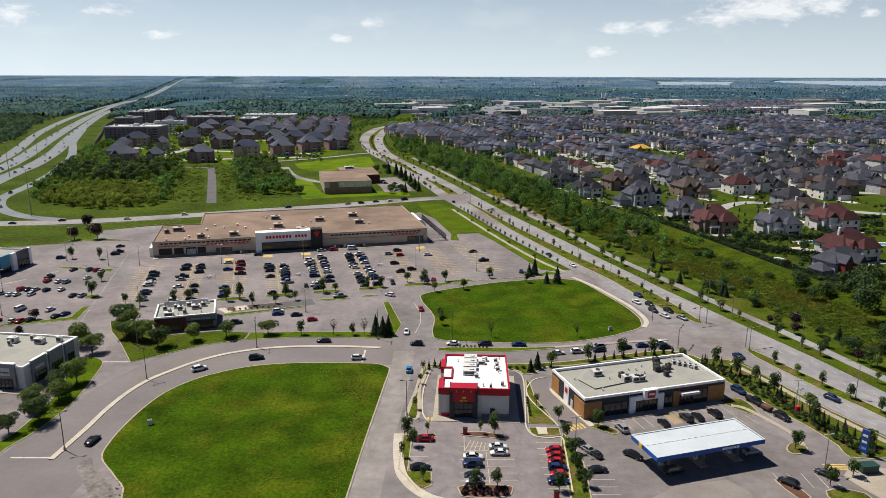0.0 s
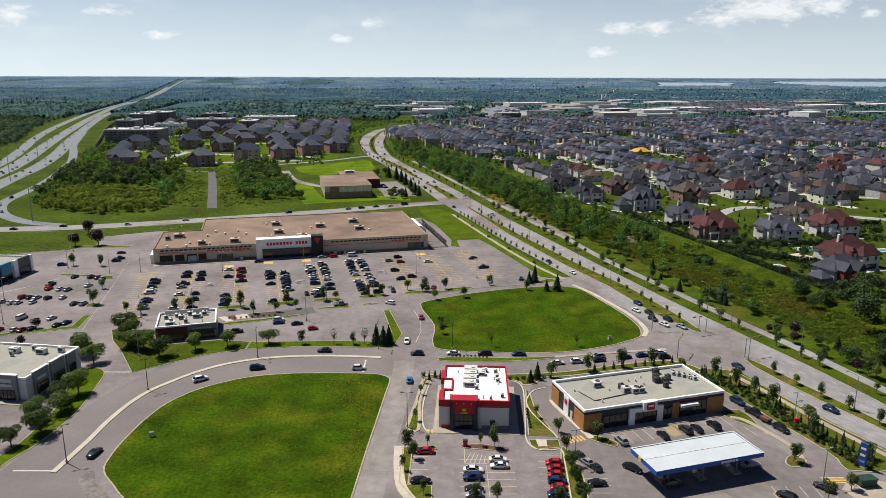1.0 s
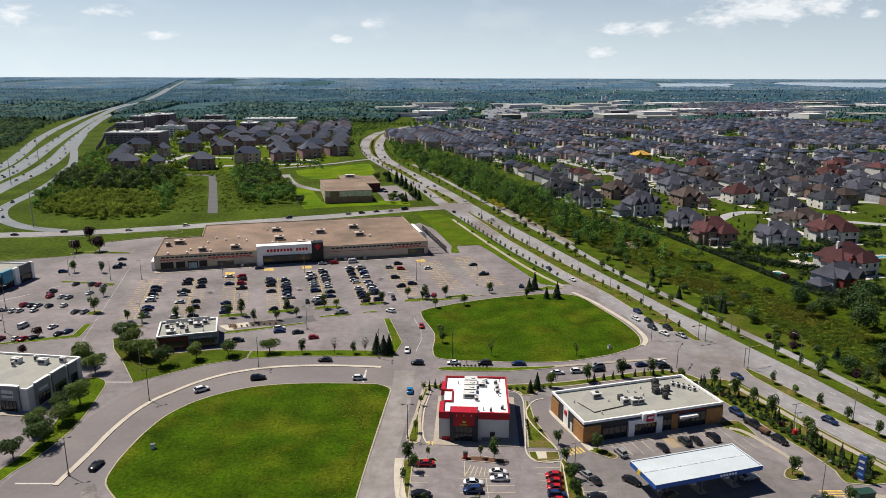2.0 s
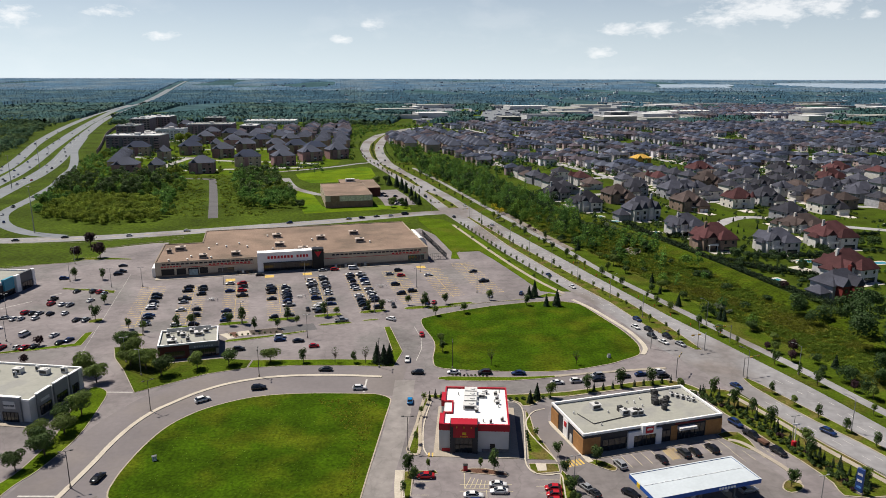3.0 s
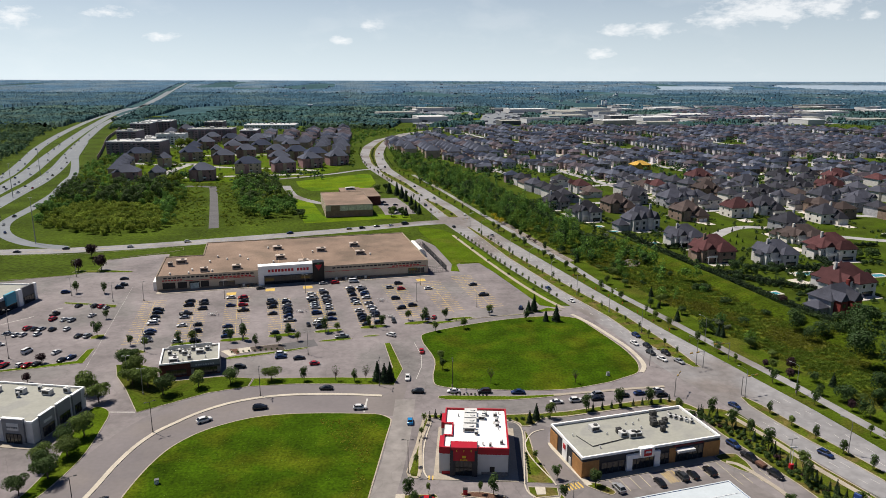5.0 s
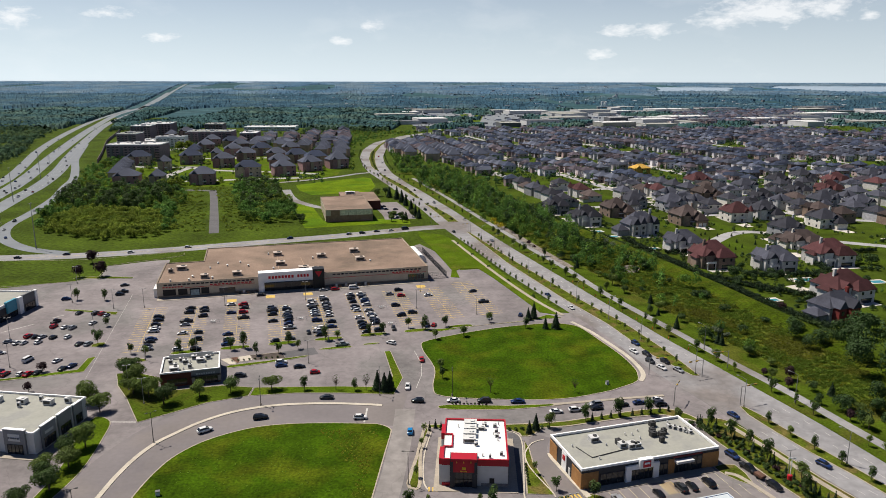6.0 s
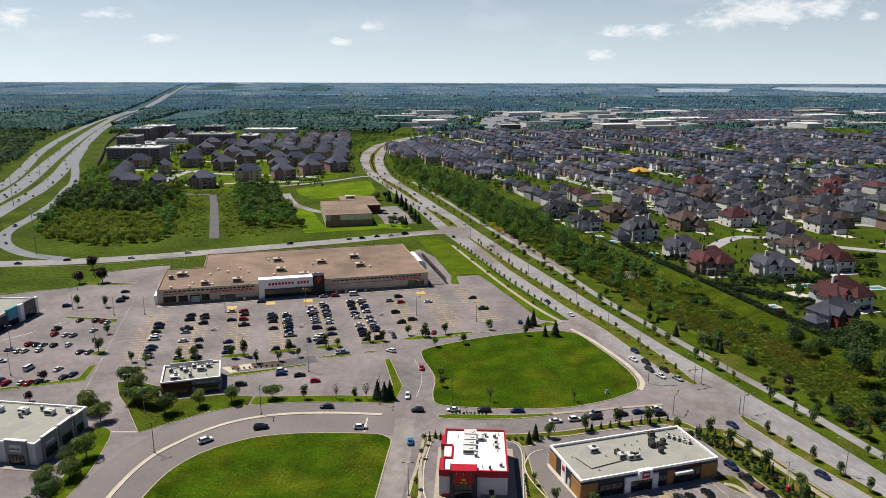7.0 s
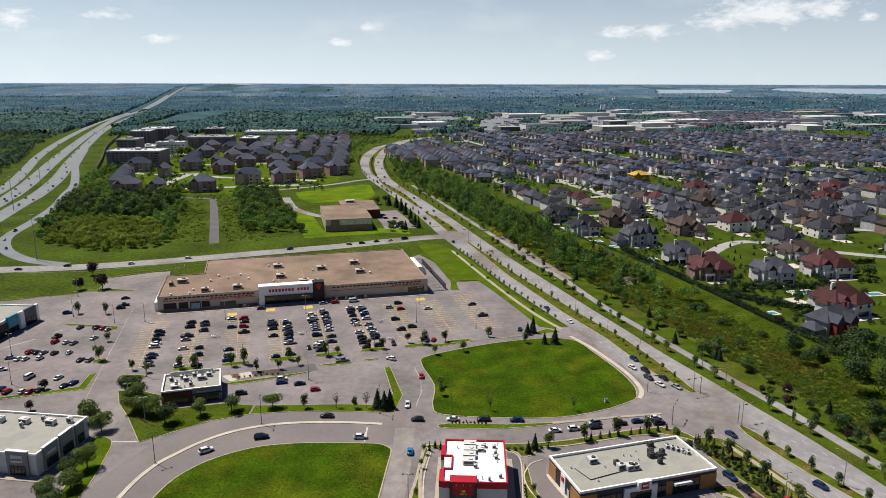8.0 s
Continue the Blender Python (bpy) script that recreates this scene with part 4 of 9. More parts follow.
for x, y, s in ((4.2, 3.0, 2.8), (4.4, 6.0, 1.2), (12.2, 8.6, 2.6), (6.0, 10.5, 1.4), (10.0, 11.6, 1.6), (2.6, 9.5, 1.3), (7.4, 8.4, 1.8), (14.6, 10.6, 1.6), (9.0, 4.0, 1.2)):
    roof_unit(cafe, x, y, 4.4, s, s * 0.75, 1.3, METAL)
for x, y in ((3, 5), (9, 9), (14, 4), (7, 3.2)):
    vent_pipe(cafe, x, y, 4.4)
part("screen_wall", boxes((2, 16, 13.2, 13.5, 4.6, 6.0)), OFFWHITE, cafe)

# the turquoise and grey shop at the west side of the car parks
west = thing("retail_building", pose(-178.8, 296, 0, 0, 0, -4), "grey and turquoise shop with a flat roof", "shop")
walls(west, 40, 60, 6.2, OFFWHITE, x0=-40, y0=-60)
flat_roof(west, 40, 60, 6.1, GREY_ROOF, x0=-40, y0=-60)
parapet(west, 40, 60, 6.2, 0.5, WHITE, x0=-40, y0=-60)
part("dark_portal", boxes((-0.2, 0.8, -9.0, -1.5, -0.3, 7.4)), MIDGREY, west, "dark grey portal")
for a, b in ((-1.3, 0.2), (-12.0, -9.4)):
    part("white_pier", boxes((-0.2, 1.0, a, b, -0.3, 7.3)), WHITE, west)
part("blue_panel", boxes((-0.2, 1.0, -19.5, -13.5, 2.8, 7.6)), CYAN, west, "turquoise sign panel")
glazing(west, -8.4, -2.0, 0.1, 3.2, 0.85, 4, BLACK, axis="y")
glazing(west, -30, -12.4, 0.1, 2.6, 0.05, 9, BLACK, axis="y")
part("dark_band", boxes((0, 0.4, -40, -19.6, 2.8, 5.4)), CHARCOAL, west)
letter_bars(west, -6, -4, 4, 4.3, -0.1, 1, OFFWHITE)

# the beige hall behind the store
HALL_BRICK = mat("brown hall brick", (0.3, 0.19, 0.13), 0.9, spread=0.15, scale=0.5, fine=0.12, fine_scale=3)
hall = thing("sports_hall", pose(-81, 480, 0, 0, 0, 13), "beige windowed hall with a tan flat roof on a lawn", "hall")
walls(hall, 32.5, 58, 8.4, BEIGE)
flat_roof(hall, 32.5, 58, 8.35, TAN_ROOF)
parapet(hall, 32.5, 58, 8.4, 0.15, DARK_BEIGE)
part("brick_front", boxes((-0.1, 32.6, -0.15, 0.0, -0.2, 4.4)), HALL_BRICK, hall, "brown brick base")
part("brick_panel", boxes((3.5, 9.6, -0.16, 0.02, 4.4, 8.2)), HALL_BRICK, hall)
for i in range(4):
    part("pale_panel", boxes((10.2 + i * 5.5, 15.2 + i * 5.5, -0.1, 0.02, 4.5, 7.9)), mat("cream panel", (0.75, 0.7, 0.55), 0.7), hall)
for i in range(9):
    part("wall_pilaster", boxes((-0.06, 0.0, 2 + i * 6, 2.3 + i * 6, -0.2, 8.2)), DARK_BEIGE, hall)
part("wing", boxes((32.5, 44, 42, 84, -0.3, 6.6)), BRICK, hall)
part("wing_roof", boxes((32.5, 44.2, 41.8, 84.2, 6.6, 6.8)), TAN_ROOF, hall)
part("wing", boxes((16, 32.4, 58.1, 84, -0.3, 7.4)), BRICK, hall)
part("wing_roof", boxes((15.8, 32.4, 58.2, 84.2, 7.4, 7.6)), TAN_ROOF, hall)
roof_unit(hall, 24, 72, 7.6, 7, 4, 2, OFFWHITE)
ribbon("pavement", [(-30, 492), (-36, 520), (-48, 560)], 22, 0.05, ASPHALT, "asphalt car park beside a beige hall")
# ---- houses and blocks ----
ROOFS = [mat("charcoal shingles", (0.036, 0.037, 0.048), 0.9, spread=0.2, scale=0.25, fine=0.2, fine_scale=3, rand=0.3, spec=0.15),
         mat("brown shingles", (0.07, 0.053, 0.05), 0.9, spread=0.2, scale=0.25, fine=0.2, fine_scale=3, rand=0.3, spec=0.15),
         mat("grey shingles", (0.062, 0.065, 0.086), 0.9, spread=0.2, scale=0.25, fine=0.2, fine_scale=3, rand=0.3, spec=0.15),
         mat("dark red shingles", (0.08, 0.033, 0.035), 0.9, spread=0.2, scale=0.25, fine=0.2, fine_scale=3, rand=0.25, spec=0.15)]
WALLS = [mat("pale stone wall", (0.6, 0.585, 0.57), 0.9, spread=0.15, scale=0.5, fine=0.15, fine_scale=3, rand=0.15),
         mat("grey brick wall", (0.36, 0.365, 0.385), 0.9, spread=0.2, scale=0.5, fine=0.15, fine_scale=3, rand=0.25),
         mat("brown brick wall", (0.29, 0.21, 0.165), 0.9, spread=0.2, scale=0.5, fine=0.15, fine_scale=3, rand=0.25),
         mat("cream render wall", (0.8, 0.76, 0.7), 0.9, spread=0.12, scale=0.5, rand=0.15),
         mat("red brick wall", (0.2, 0.035, 0.03), 0.9, spread=0.2, scale=0.5, fine=0.15, fine_scale=3)]
PANE = mat("dark house glass", (0.03, 0.035, 0.045), 0.15, spread=0.2, scale=0.5, spec=0.6)
TRIM = mat("white trim", (0.8, 0.79, 0.77), 0.7, spread=0.1, scale=1.0)
DRIVE = mat("pale drive paving", (0.56, 0.52, 0.46), 0.9, spread=0.15, scale=0.2, fine=0.1, fine_scale=2)


def hip(bm, x0, x1, y0, y1, z, rise, over=0.6, ridge=None):
    """A hipped roof over a rectangle with an eaves board."""
    x0, x1, y0, y1 = x0 - over, x1 + over, y0 - over, y1 + over
    w, d = x1 - x0, y1 - y0
    run = min(w, d) / 2 if ridge is None else ridge
    low = [bm.verts.new((x, y, z - 0.25)) for x, y in ((x0, y0), (x1, y0), (x1, y1), (x0, y1))]
    e = [bm.verts.new((x, y, z)) for x, y in ((x0, y0), (x1, y0), (x1, y1), (x0, y1))]
    if w >= d:
        r = [bm.verts.new((x0 + run, (y0 + y1) / 2, z + rise)), bm.verts.new((x1 - run + 0.01, (y0 + y1) / 2, z + rise))]
        faces = [(e[0], e[1], r[1], r[0]), (e[1], e[2], r[1]), (e[2], e[3], r[0], r[1]), (e[3], e[0], r[0])]
    else:
        r = [bm.verts.new(((x0 + x1) / 2, y0 + run, z + rise)), bm.verts.new(((x0 + x1) / 2, y1 - run + 0.01, z + rise))]
        faces = [(e[0], e[1], r[0]), (e[1], e[2], r[1], r[0]), (e[2], e[3], r[1]), (e[3], e[0], r[0], r[1])]
    for f in faces:
        bm.faces.new(f)
    for i in range(4):
        bm.faces.new((low[i], low[(i + 1) % 4], e[(i + 1) % 4], e[i]))
    bm.faces.new(low[::-1])
    return bm


def gable(bm, x0, x1, y0, y1, z, rise, over=0.4):
    """A gabled roof with its ridge along y and a filled front gable."""
    x0, x1, y0 = x0 - over, x1 + over, y0 - over
    xm = (x0 + x1) / 2
    a = [bm.verts.new(q) for q in ((x0, y0, z), (x1, y0, z), (xm, y0, z + rise), (x0, y1, z), (x1, y1, z), (xm, y1, z + rise))]
    for f in ((0, 2, 5, 3), (1, 4, 5, 2), (0, 1, 2), (3, 5, 4), (0, 3, 4, 1)):
        bm.faces.new([a[i] for i in f])
    return bm


def villa(m, w, d, h, rise, roof, wall, wing=0, gabled=False, tower=False, detail=2, label="", name="house", group="houses on the estate", storeys=2, left=False):
    """A hipped villa, front on -y. detail 2: every window and door; 1: fewer pieces."""
    t = thing(name, m, label, "house", group)
    bm = boxes((-w / 2, w / 2, -d / 2, d / 2, -0.4, h))
    box(bm, -w / 2 - 0.5, w / 2 + 0.5, -d / 2 - 0.5, d / 2 + 0.5, h - 0.3, h - 0.03, index=1)  # white eaves board
    part("wall", bm, [wall, TRIM], t)
    part("roof", hip(bmesh.new(), -w / 2, w / 2, -d / 2, d / 2, h, rise), roof, t)
    s = -1 if left else 1
    if wing:
        gx0, gx1 = (w / 2 - wing, w / 2 + 1.0) if s > 0 else (-w / 2 - 1.0, -w / 2 + wing)
        part("wing", boxes((gx0, gx1, -d / 2 - 5.0, -d / 2 - 0.01, -0.4, h * 0.62)), wall, t)
        part("wing_roof", hip(bmesh.new(), gx0, gx1, -d / 2 - 5.0, -d / 2 + 0.5, h * 0.62, rise * 0.6), roof, t)
        if detail > 1:
            n = max(1, int(wing / 3.4))
            for i in range(n):
                a = gx0 + 0.7 + i * 3.3
                part("garage_door", boxes((a, a + 2.6, -d / 2 - 5.07, -d / 2 - 4.95, 0, 2.3)), TRIM if wall is not WALLS[0] else WALLS[1], t)
    if gabled:
        g0 = -s * w * 0.28
        part("gable_bay", boxes((g0 - 2.4, g0 + 2.4, -d / 2 - 1.4, -d / 2 - 0.01, -0.4, h + 0.2)), wall, t)
        part("gable_roof", gable(bmesh.new(), g0 - 2.4, g0 + 2.4, -d / 2 - 1.4, -d / 2 + d * 0.4, h + 0.2, 3.0), roof, t)
    if tower:
        bm = bmesh.new()
        rod(bm, (-s * w * 0.36, -d / 2, -0.4), (-s * w * 0.36, -d / 2, h + 0.8), 2.0, sides=10)
        part("tower", bm, wall, t)
        bm = bmesh.new()
        rod(bm, (-s * w * 0.36, -d / 2, h + 0.8), (-s * w * 0.36, -d / 2, h + 5.0), 2.5, 0.05, sides=10)
        part("tower_roof", bm, roof, t)
    n = max(2, int(w / (4.4 if detail > 1 else 6.0)))
    hs = h / storeys
    for k in range(storeys):
        for i in range(n):
            x = -w / 2 + (i + 0.5) * w / n
            if detail > 1 or k == storeys - 1:
                part("window", boxes((x - 0.75, x + 0.75, -d / 2 - 0.06, -d / 2 + 0.05, k * hs + 0.9, k * hs + 2.4)), PANE, t)
        for y in ((-d / 4, d / 4) if detail > 1 or name == "house" and k == storeys - 1 else ()):
            for sx in (-1, 1):
                part("window", boxes(tuple(sorted((sx * (w / 2 - 0.05), sx * (w / 2 + 0.06)))) + (y - 0.7, y + 0.7, k * hs + 0.9, k * hs + 2.4)), PANE, t)
    if detail > 1:
        for i in range(n):
            x = -w / 2 + (i + 0.5) * w / n
            for k in range(storeys):
                if -w * 0.44 < x < w * 0.1:
                    continue
                part("window", boxes((x - 0.75, x + 0.75, d / 2 - 0.05, d / 2 + 0.06, k * hs + 0.9, k * hs + 2.4)), PANE, t)
        # a lower back wing with its own roof, terrace doors and a terrace
        part("back_wing", boxes((-w * 0.42, w * 0.08, d / 2, d / 2 + 3.2, -0.4, h * 0.93)), wall, t)
        part("back_wing_roof", hip(bmesh.new(), -w * 0.42, w * 0.08, d / 2 - 2.5, d / 2 + 3.2, h * 0.93, rise * 0.62), roof, t)
        part("terrace_door", boxes((-w * 0.34, -w * 0.02, d / 2 + 3.2, d / 2 + 3.27, 0.2, 2.5)), PANE, t)
        for xx in (-w * 0.3, -w * 0.06):
            part("window", boxes((xx - 0.6, xx + 0.6, d / 2 + 3.19, d / 2 + 3.26, hs + 0.7, hs + 2.2)), PANE, t)
        part("back_gable", boxes((w * 0.16, w * 0.4, d / 2, d / 2 + 1.1, -0.4, h + 0.5)), wall, t)
        bm = gable(bmesh.new(), -w * 0.4, -w * 0.16, -d / 2 - 1.1, -d * 0.05, h + 0.5, 2.9)
        bmesh.ops.rotate(bm, verts=bm.verts, matrix=Matrix.Rotation(math.pi, 3, "Z"))
        part("back_gable_roof", bm, roof, t)
        part("balcony", boxes((w * 0.14, w * 0.42, d / 2 + 1.1, d / 2 + 3.0, hs - 0.1, hs + 0.12), (w * 0.14, w * 0.42, d / 2 + 2.9, d / 2 + 3.0, hs + 0.12, hs + 1.0),
                              (w * 0.15, w * 0.15 + 0.3, d / 2 + 2.6, d / 2 + 2.9, -0.2, hs - 0.1), (w * 0.41 - 0.3, w * 0.41, d / 2 + 2.6, d / 2 + 2.9, -0.2, hs - 0.1)), TRIM, t)
        part("terrace", boxes((-w * 0.42, w * 0.4, d / 2 + 3.3, d / 2 + 7.5, -0.2, 0.25)), DRIVE, t)
        part("side_bay", boxes((w / 2, w / 2 + 1.6, -d * 0.12, d * 0.3, -0.4, h * 0.8)), wall, t)
        part("side_bay_roof", hip(bmesh.new(), w / 2 - 1.0, w / 2 + 1.6, -d * 0.12, d * 0.3, h * 0.8, 2.0), roof, t)
        part("dormer", gable(bmesh.new(), w * 0.1, w * 0.1 + 3.2, -d / 2 - 0.3, -d * 0.1, h + 0.6, 2.4), roof, t)
        part("dormer_front", boxes((w * 0.1 + 0.2, w * 0.1 + 3.0, -d / 2 - 0.25, -d / 2 + 1.5, h - 0.3, h + 0.62)), wall, t)
        part("door", boxes((-0.7, 0.7, -d / 2 - 0.08, -d / 2 + 0.03, 0, 2.3)), BROWN_METAL, t)
        part("porch", boxes((-1.8, 1.8, -d / 2 - 1.8, -d / 2 - 0.02, -0.2, 0.25)), DRIVE, t)
        part("porch_roof", boxes((-2.0, 2.0, -d / 2 - 2.0, -d / 2, 2.8, 3.1)), TRIM, t)
        part("chimney", boxes((w * 0.24, w * 0.24 + 1.2, 0, 1.0, h, h + rise + 0.6)), wall, t)
    return t


RN, WN = ("charcoal", "brown", "grey", "dark red"), ("pale stone", "grey brick", "brown brick", "cream", "red brick")
KINDS = [(18, 14, 6.4, 5.0, 0, 0, 7, True, False), (17, 13, 6.2, 4.6, 0, 1, 6.8, False, False), (22, 15, 6.4, 5.2, 3, 0, 0, True, True), (19, 14, 6.6, 4.8, 2, 1, 7, False, True),
         (18, 15, 6.4, 5.0, 1, 2, 7, True, False), (20, 14, 6.4, 5.4, 3, 2, 7.5, True, False), (17, 14, 6.2, 4.6, 0, 3, 6.8, False, False), (19, 13, 6.2, 4.4, 2, 0, 7, True, False),
         (24, 14, 4.2, 4.2, 1, 3, 8, False, False), (18, 14, 6.4, 5.2, 3, 3, 0, False, True), (15, 12, 6.6, 5.0, 0, 1, 0, True, False)]
MADE = {}


def place_villa(k, detail, x, y, turn, size=1.0):
    m = pose(x, y, 0, 0, 0, turn)
    if (k, detail) in MADE:
        return copy_thing(MADE[k, detail], m)
    w, d, h, rise, rf, wl_, wing, gb, tw = KINDS[k]
    w, h, rise = w * 0.93, h + 0.6, rise * 1.3
    if detail < 2:
        w, d, h = w * 0.78, d * 0.85, h
    MADE[k, detail] = villa(m, w, d, h, rise if detail > 1 else rise * 0.7, ROOFS[rf], WALLS[wl_], wing if detail > 1 else wing * 0.7, gb, tw, detail,
                            ("large " if detail > 1 else "") + "house with {} walls and hipped {} roof".format(WN[wl_], RN[rf]), left=k % 2 == 1)
    return MADE[k, detail]


# villas near the ridge, one by one: kind, place, turn
NEAR = [(4, 167.6, 479, 15), (9, 207, 490, 12), (0, 230, 500, 10), (1, 219, 440, 20), (6, 258, 470, 12), (8, 214, 413, 195), (7, 140, 402, 196), (5, 144, 368, 192), (7, 175, 362, 190),
        (2, 210, 374, 190), (2, 182, 310, 200), (4, 126, 508, 16), (1, 148, 541, 16), (3, 174, 531, 16), (4, 217, 578, 14),
        (7, 267, 620, 14), (0, 311, 652, 12), (6, 350, 687, 12), (2, 236, 650, 16), (3, 296, 543, 12), (7, 318, 532, 12), (9, 350, 512, 10), (0, 300, 593, 190), (2, 364, 653, 190),
        (3, 420, 690, 10), (1, 255, 560, 192), (5, 330, 600, 192), (3, 285, 420, 12), (0, 330, 455, 12), (6, 262, 345, 190), (4, 305, 372, 190), (0, 245, 300, 200), (2, 390, 560, 12), (0, 98, 478, 196), (1, 84, 520, 196)]
for k, x, y, turn in NEAR:
    place_villa(k, 2, x, y, turn)

manor = thing("house", pose(165, 283, 0, 0, 0, 22), "large grey stone house with red brick gables and slate roof", "house", "houses on the estate")
part("wall", boxes((-9, 9, -5, 6, -0.4, 6.4)), WALLS[1], manor)
part("roof", hip(bmesh.new(), -9, 9, -5, 6, 6.4, 5.2), ROOFS[2], manor)
for a, b, h_ in ((-7.4, -3.4, 6.8), (0.2, 4.6, 6.2)):
    part("gable_bay", boxes((a, b, -8.2, -5.01, -0.4, h_)), WALLS[4], manor, "red brick gable bay")
    part("gable_roof", gable(bmesh.new(), a, b, -8.2, 0.0, h_, 3.4), ROOFS[2], manor)
    for z in (0.9, 3.9):
        part("window", boxes(((a + b) / 2 - 0.8, (a + b) / 2 + 0.8, -8.28, -8.15, z, z + 1.7)), PANE, manor)
part("wing", boxes((-14.5, -9.01, -4, 3, -0.4, 3.6)), WALLS[1], manor)
part("wing_roof", hip(bmesh.new(), -14.5, -9.2, -4, 3, 3.6, 2.6), ROOFS[2], manor)
part("chimney", boxes((6, 7.2, 0, 1.2, 6, 12.4)), WALLS[4], manor)
for x in (-2.2, 6.4):
    part("window", boxes((x - 0.7, x + 0.7, -5.07, -4.95, 3.8, 5.4)), PANE, manor)


chateau = thing("house", pose(127, 447, 0, 0, 0, 14), "tall pale stone house with steep slate gables and a round tower", "house", "houses on the estate")
part("wall", boxes((-10, 10, -6, 7, -0.4, 7.0)), WALLS[1], chateau)
part("roof", hip(bmesh.new(), -10, 10, -6, 7, 7.0, 7.6), ROOFS[2], chateau)
for a, b, y_, h_ in ((-9.0, -4.0, -8.6, 7.4), (-3.2, 0.6, -7.6, 7.8), (5.2, 9.6, -8.0, 7.2)):
    part("gable_bay", boxes((a, b, y_, -6.01, -0.4, h_)), WALLS[0], chateau, "pale stone gable bay")
    part("gable_roof", gable(bmesh.new(), a, b, y_, 1.0, h_, 4.6), ROOFS[2], chateau)
    for z in (0.9, 4.2):
        part("window", boxes(((a + b) / 2 - 0.8, (a + b) / 2 + 0.8, y_ - 0.08, y_ + 0.05, z, z + 1.9)), PANE, chateau)
part("tower", rod(bmesh.new(), (3.2, -6.6, -0.4), (3.2, -6.6, 8.6), 2.2, sides=14), WALLS[0], chateau)
part("tower_roof", rod(bmesh.new(), (3.2, -6.6, 8.6), (3.2, -6.6, 14.6), 2.7, 0.06, sides=14), ROOFS[0], chateau)
part("wing", boxes((-17.5, -10.01, -5, 4, -0.4, 3.8)), WALLS[1], chateau)
part("wing_roof", hip(bmesh.new(), -17.5, -10.2, -5, 4, 3.8, 3.6), ROOFS[2], chateau)
part("chimney", boxes((7, 8.3, 1, 2.2, 7, 15.6)), WALLS[1], chateau)
part("terrace", boxes((-8, 8, -13.5, -9, -0.2, 0.2)), DRIVE, chateau)

rng = random.Random(7)
taken = [(x, y) for _, x, y, _ in NEAR] + [(127, 447)] + [(206, 739)]
TIMBER = mat("bare yellow sheathing", (0.55, 0.33, 0.06), 0.85, spread=0.2, scale=0.6, fine=0.2, fine_scale=3)
villa(pose(206, 739, 0, 0, 0, 14), 18, 13, 6.5, 4.0, TIMBER, TIMBER, 0, True, False, 1, "half-built house in bare yellow timber sheathing")
FAR_HOUSES, MID = [], []
along, across = Vector((-0.287, 0.958)), Vector((0.958, 0.287))
for row in range(40):
    for side in (0, 1):
        b = -60 + row * 62 + side * 29
        for i in range(80):
            pos = Vector((140, 290)) + along * (i * 18.5 + rng.uniform(-2, 2)) + across * (b + rng.uniform(-2, 2))
            x, y = pos
            if y > 1350 or y < 470 or x < ridge_x(y) + 14 or x > 0.72 * y + 60:
                continue
            if y < 760 and x > 60 and rng.random() < 0.1:
                continue
            if 820 < y < 860 and 60 < x < 200:
                continue
            if noise.noise(Vector((x * 0.011, y * 0.008, 3.0))) < -0.2:
                continue
            if y > 1180 and abs(x - float(np.interp(y, (1160, 1210, 1275, 1336, 1454), (-72, -64, -30, 18, 37)))) < 38:
                continue
            if any((x - a) ** 2 + (y - c) ** 2 < 21 ** 2 for a, c in taken):
                continue
            turn = 16.7 + (90 if side else -90) + rng.uniform(-4, 4)
            k = rng.choice((0, 1, 1, 3, 3, 4, 6, 7, 0, 4, 6, 8, 2, 7, 0, 3)) if y < 800 else rng.choice((0, 1, 3, 4, 7))
            if y < 650 and x < 0.66 * y + 20:
                place_villa(k, 1, x, y, turn)
                MID.append((x, y, turn, 14, 12, 7, 0))
            else:
                FAR_HOUSES.append((x, y, turn, rng.uniform(9.5, 14), rng.uniform(9.5, 13), rng.uniform(5.6, 7.6), rng.choice((0, 0, 1, 2, 2))))


for i in range(420):
    y = rng.uniform(1560, 2150)
    x = rng.uniform(0.32, 0.5) * y
    if x > 450:
        FAR_HOUSES.append((x, y, rng.choice((16, 106)) + rng.uniform(-5, 5), rng.uniform(10, 18), rng.uniform(11, 14), rng.uniform(5.5, 7.5), rng.choice((0, 1, 2))))


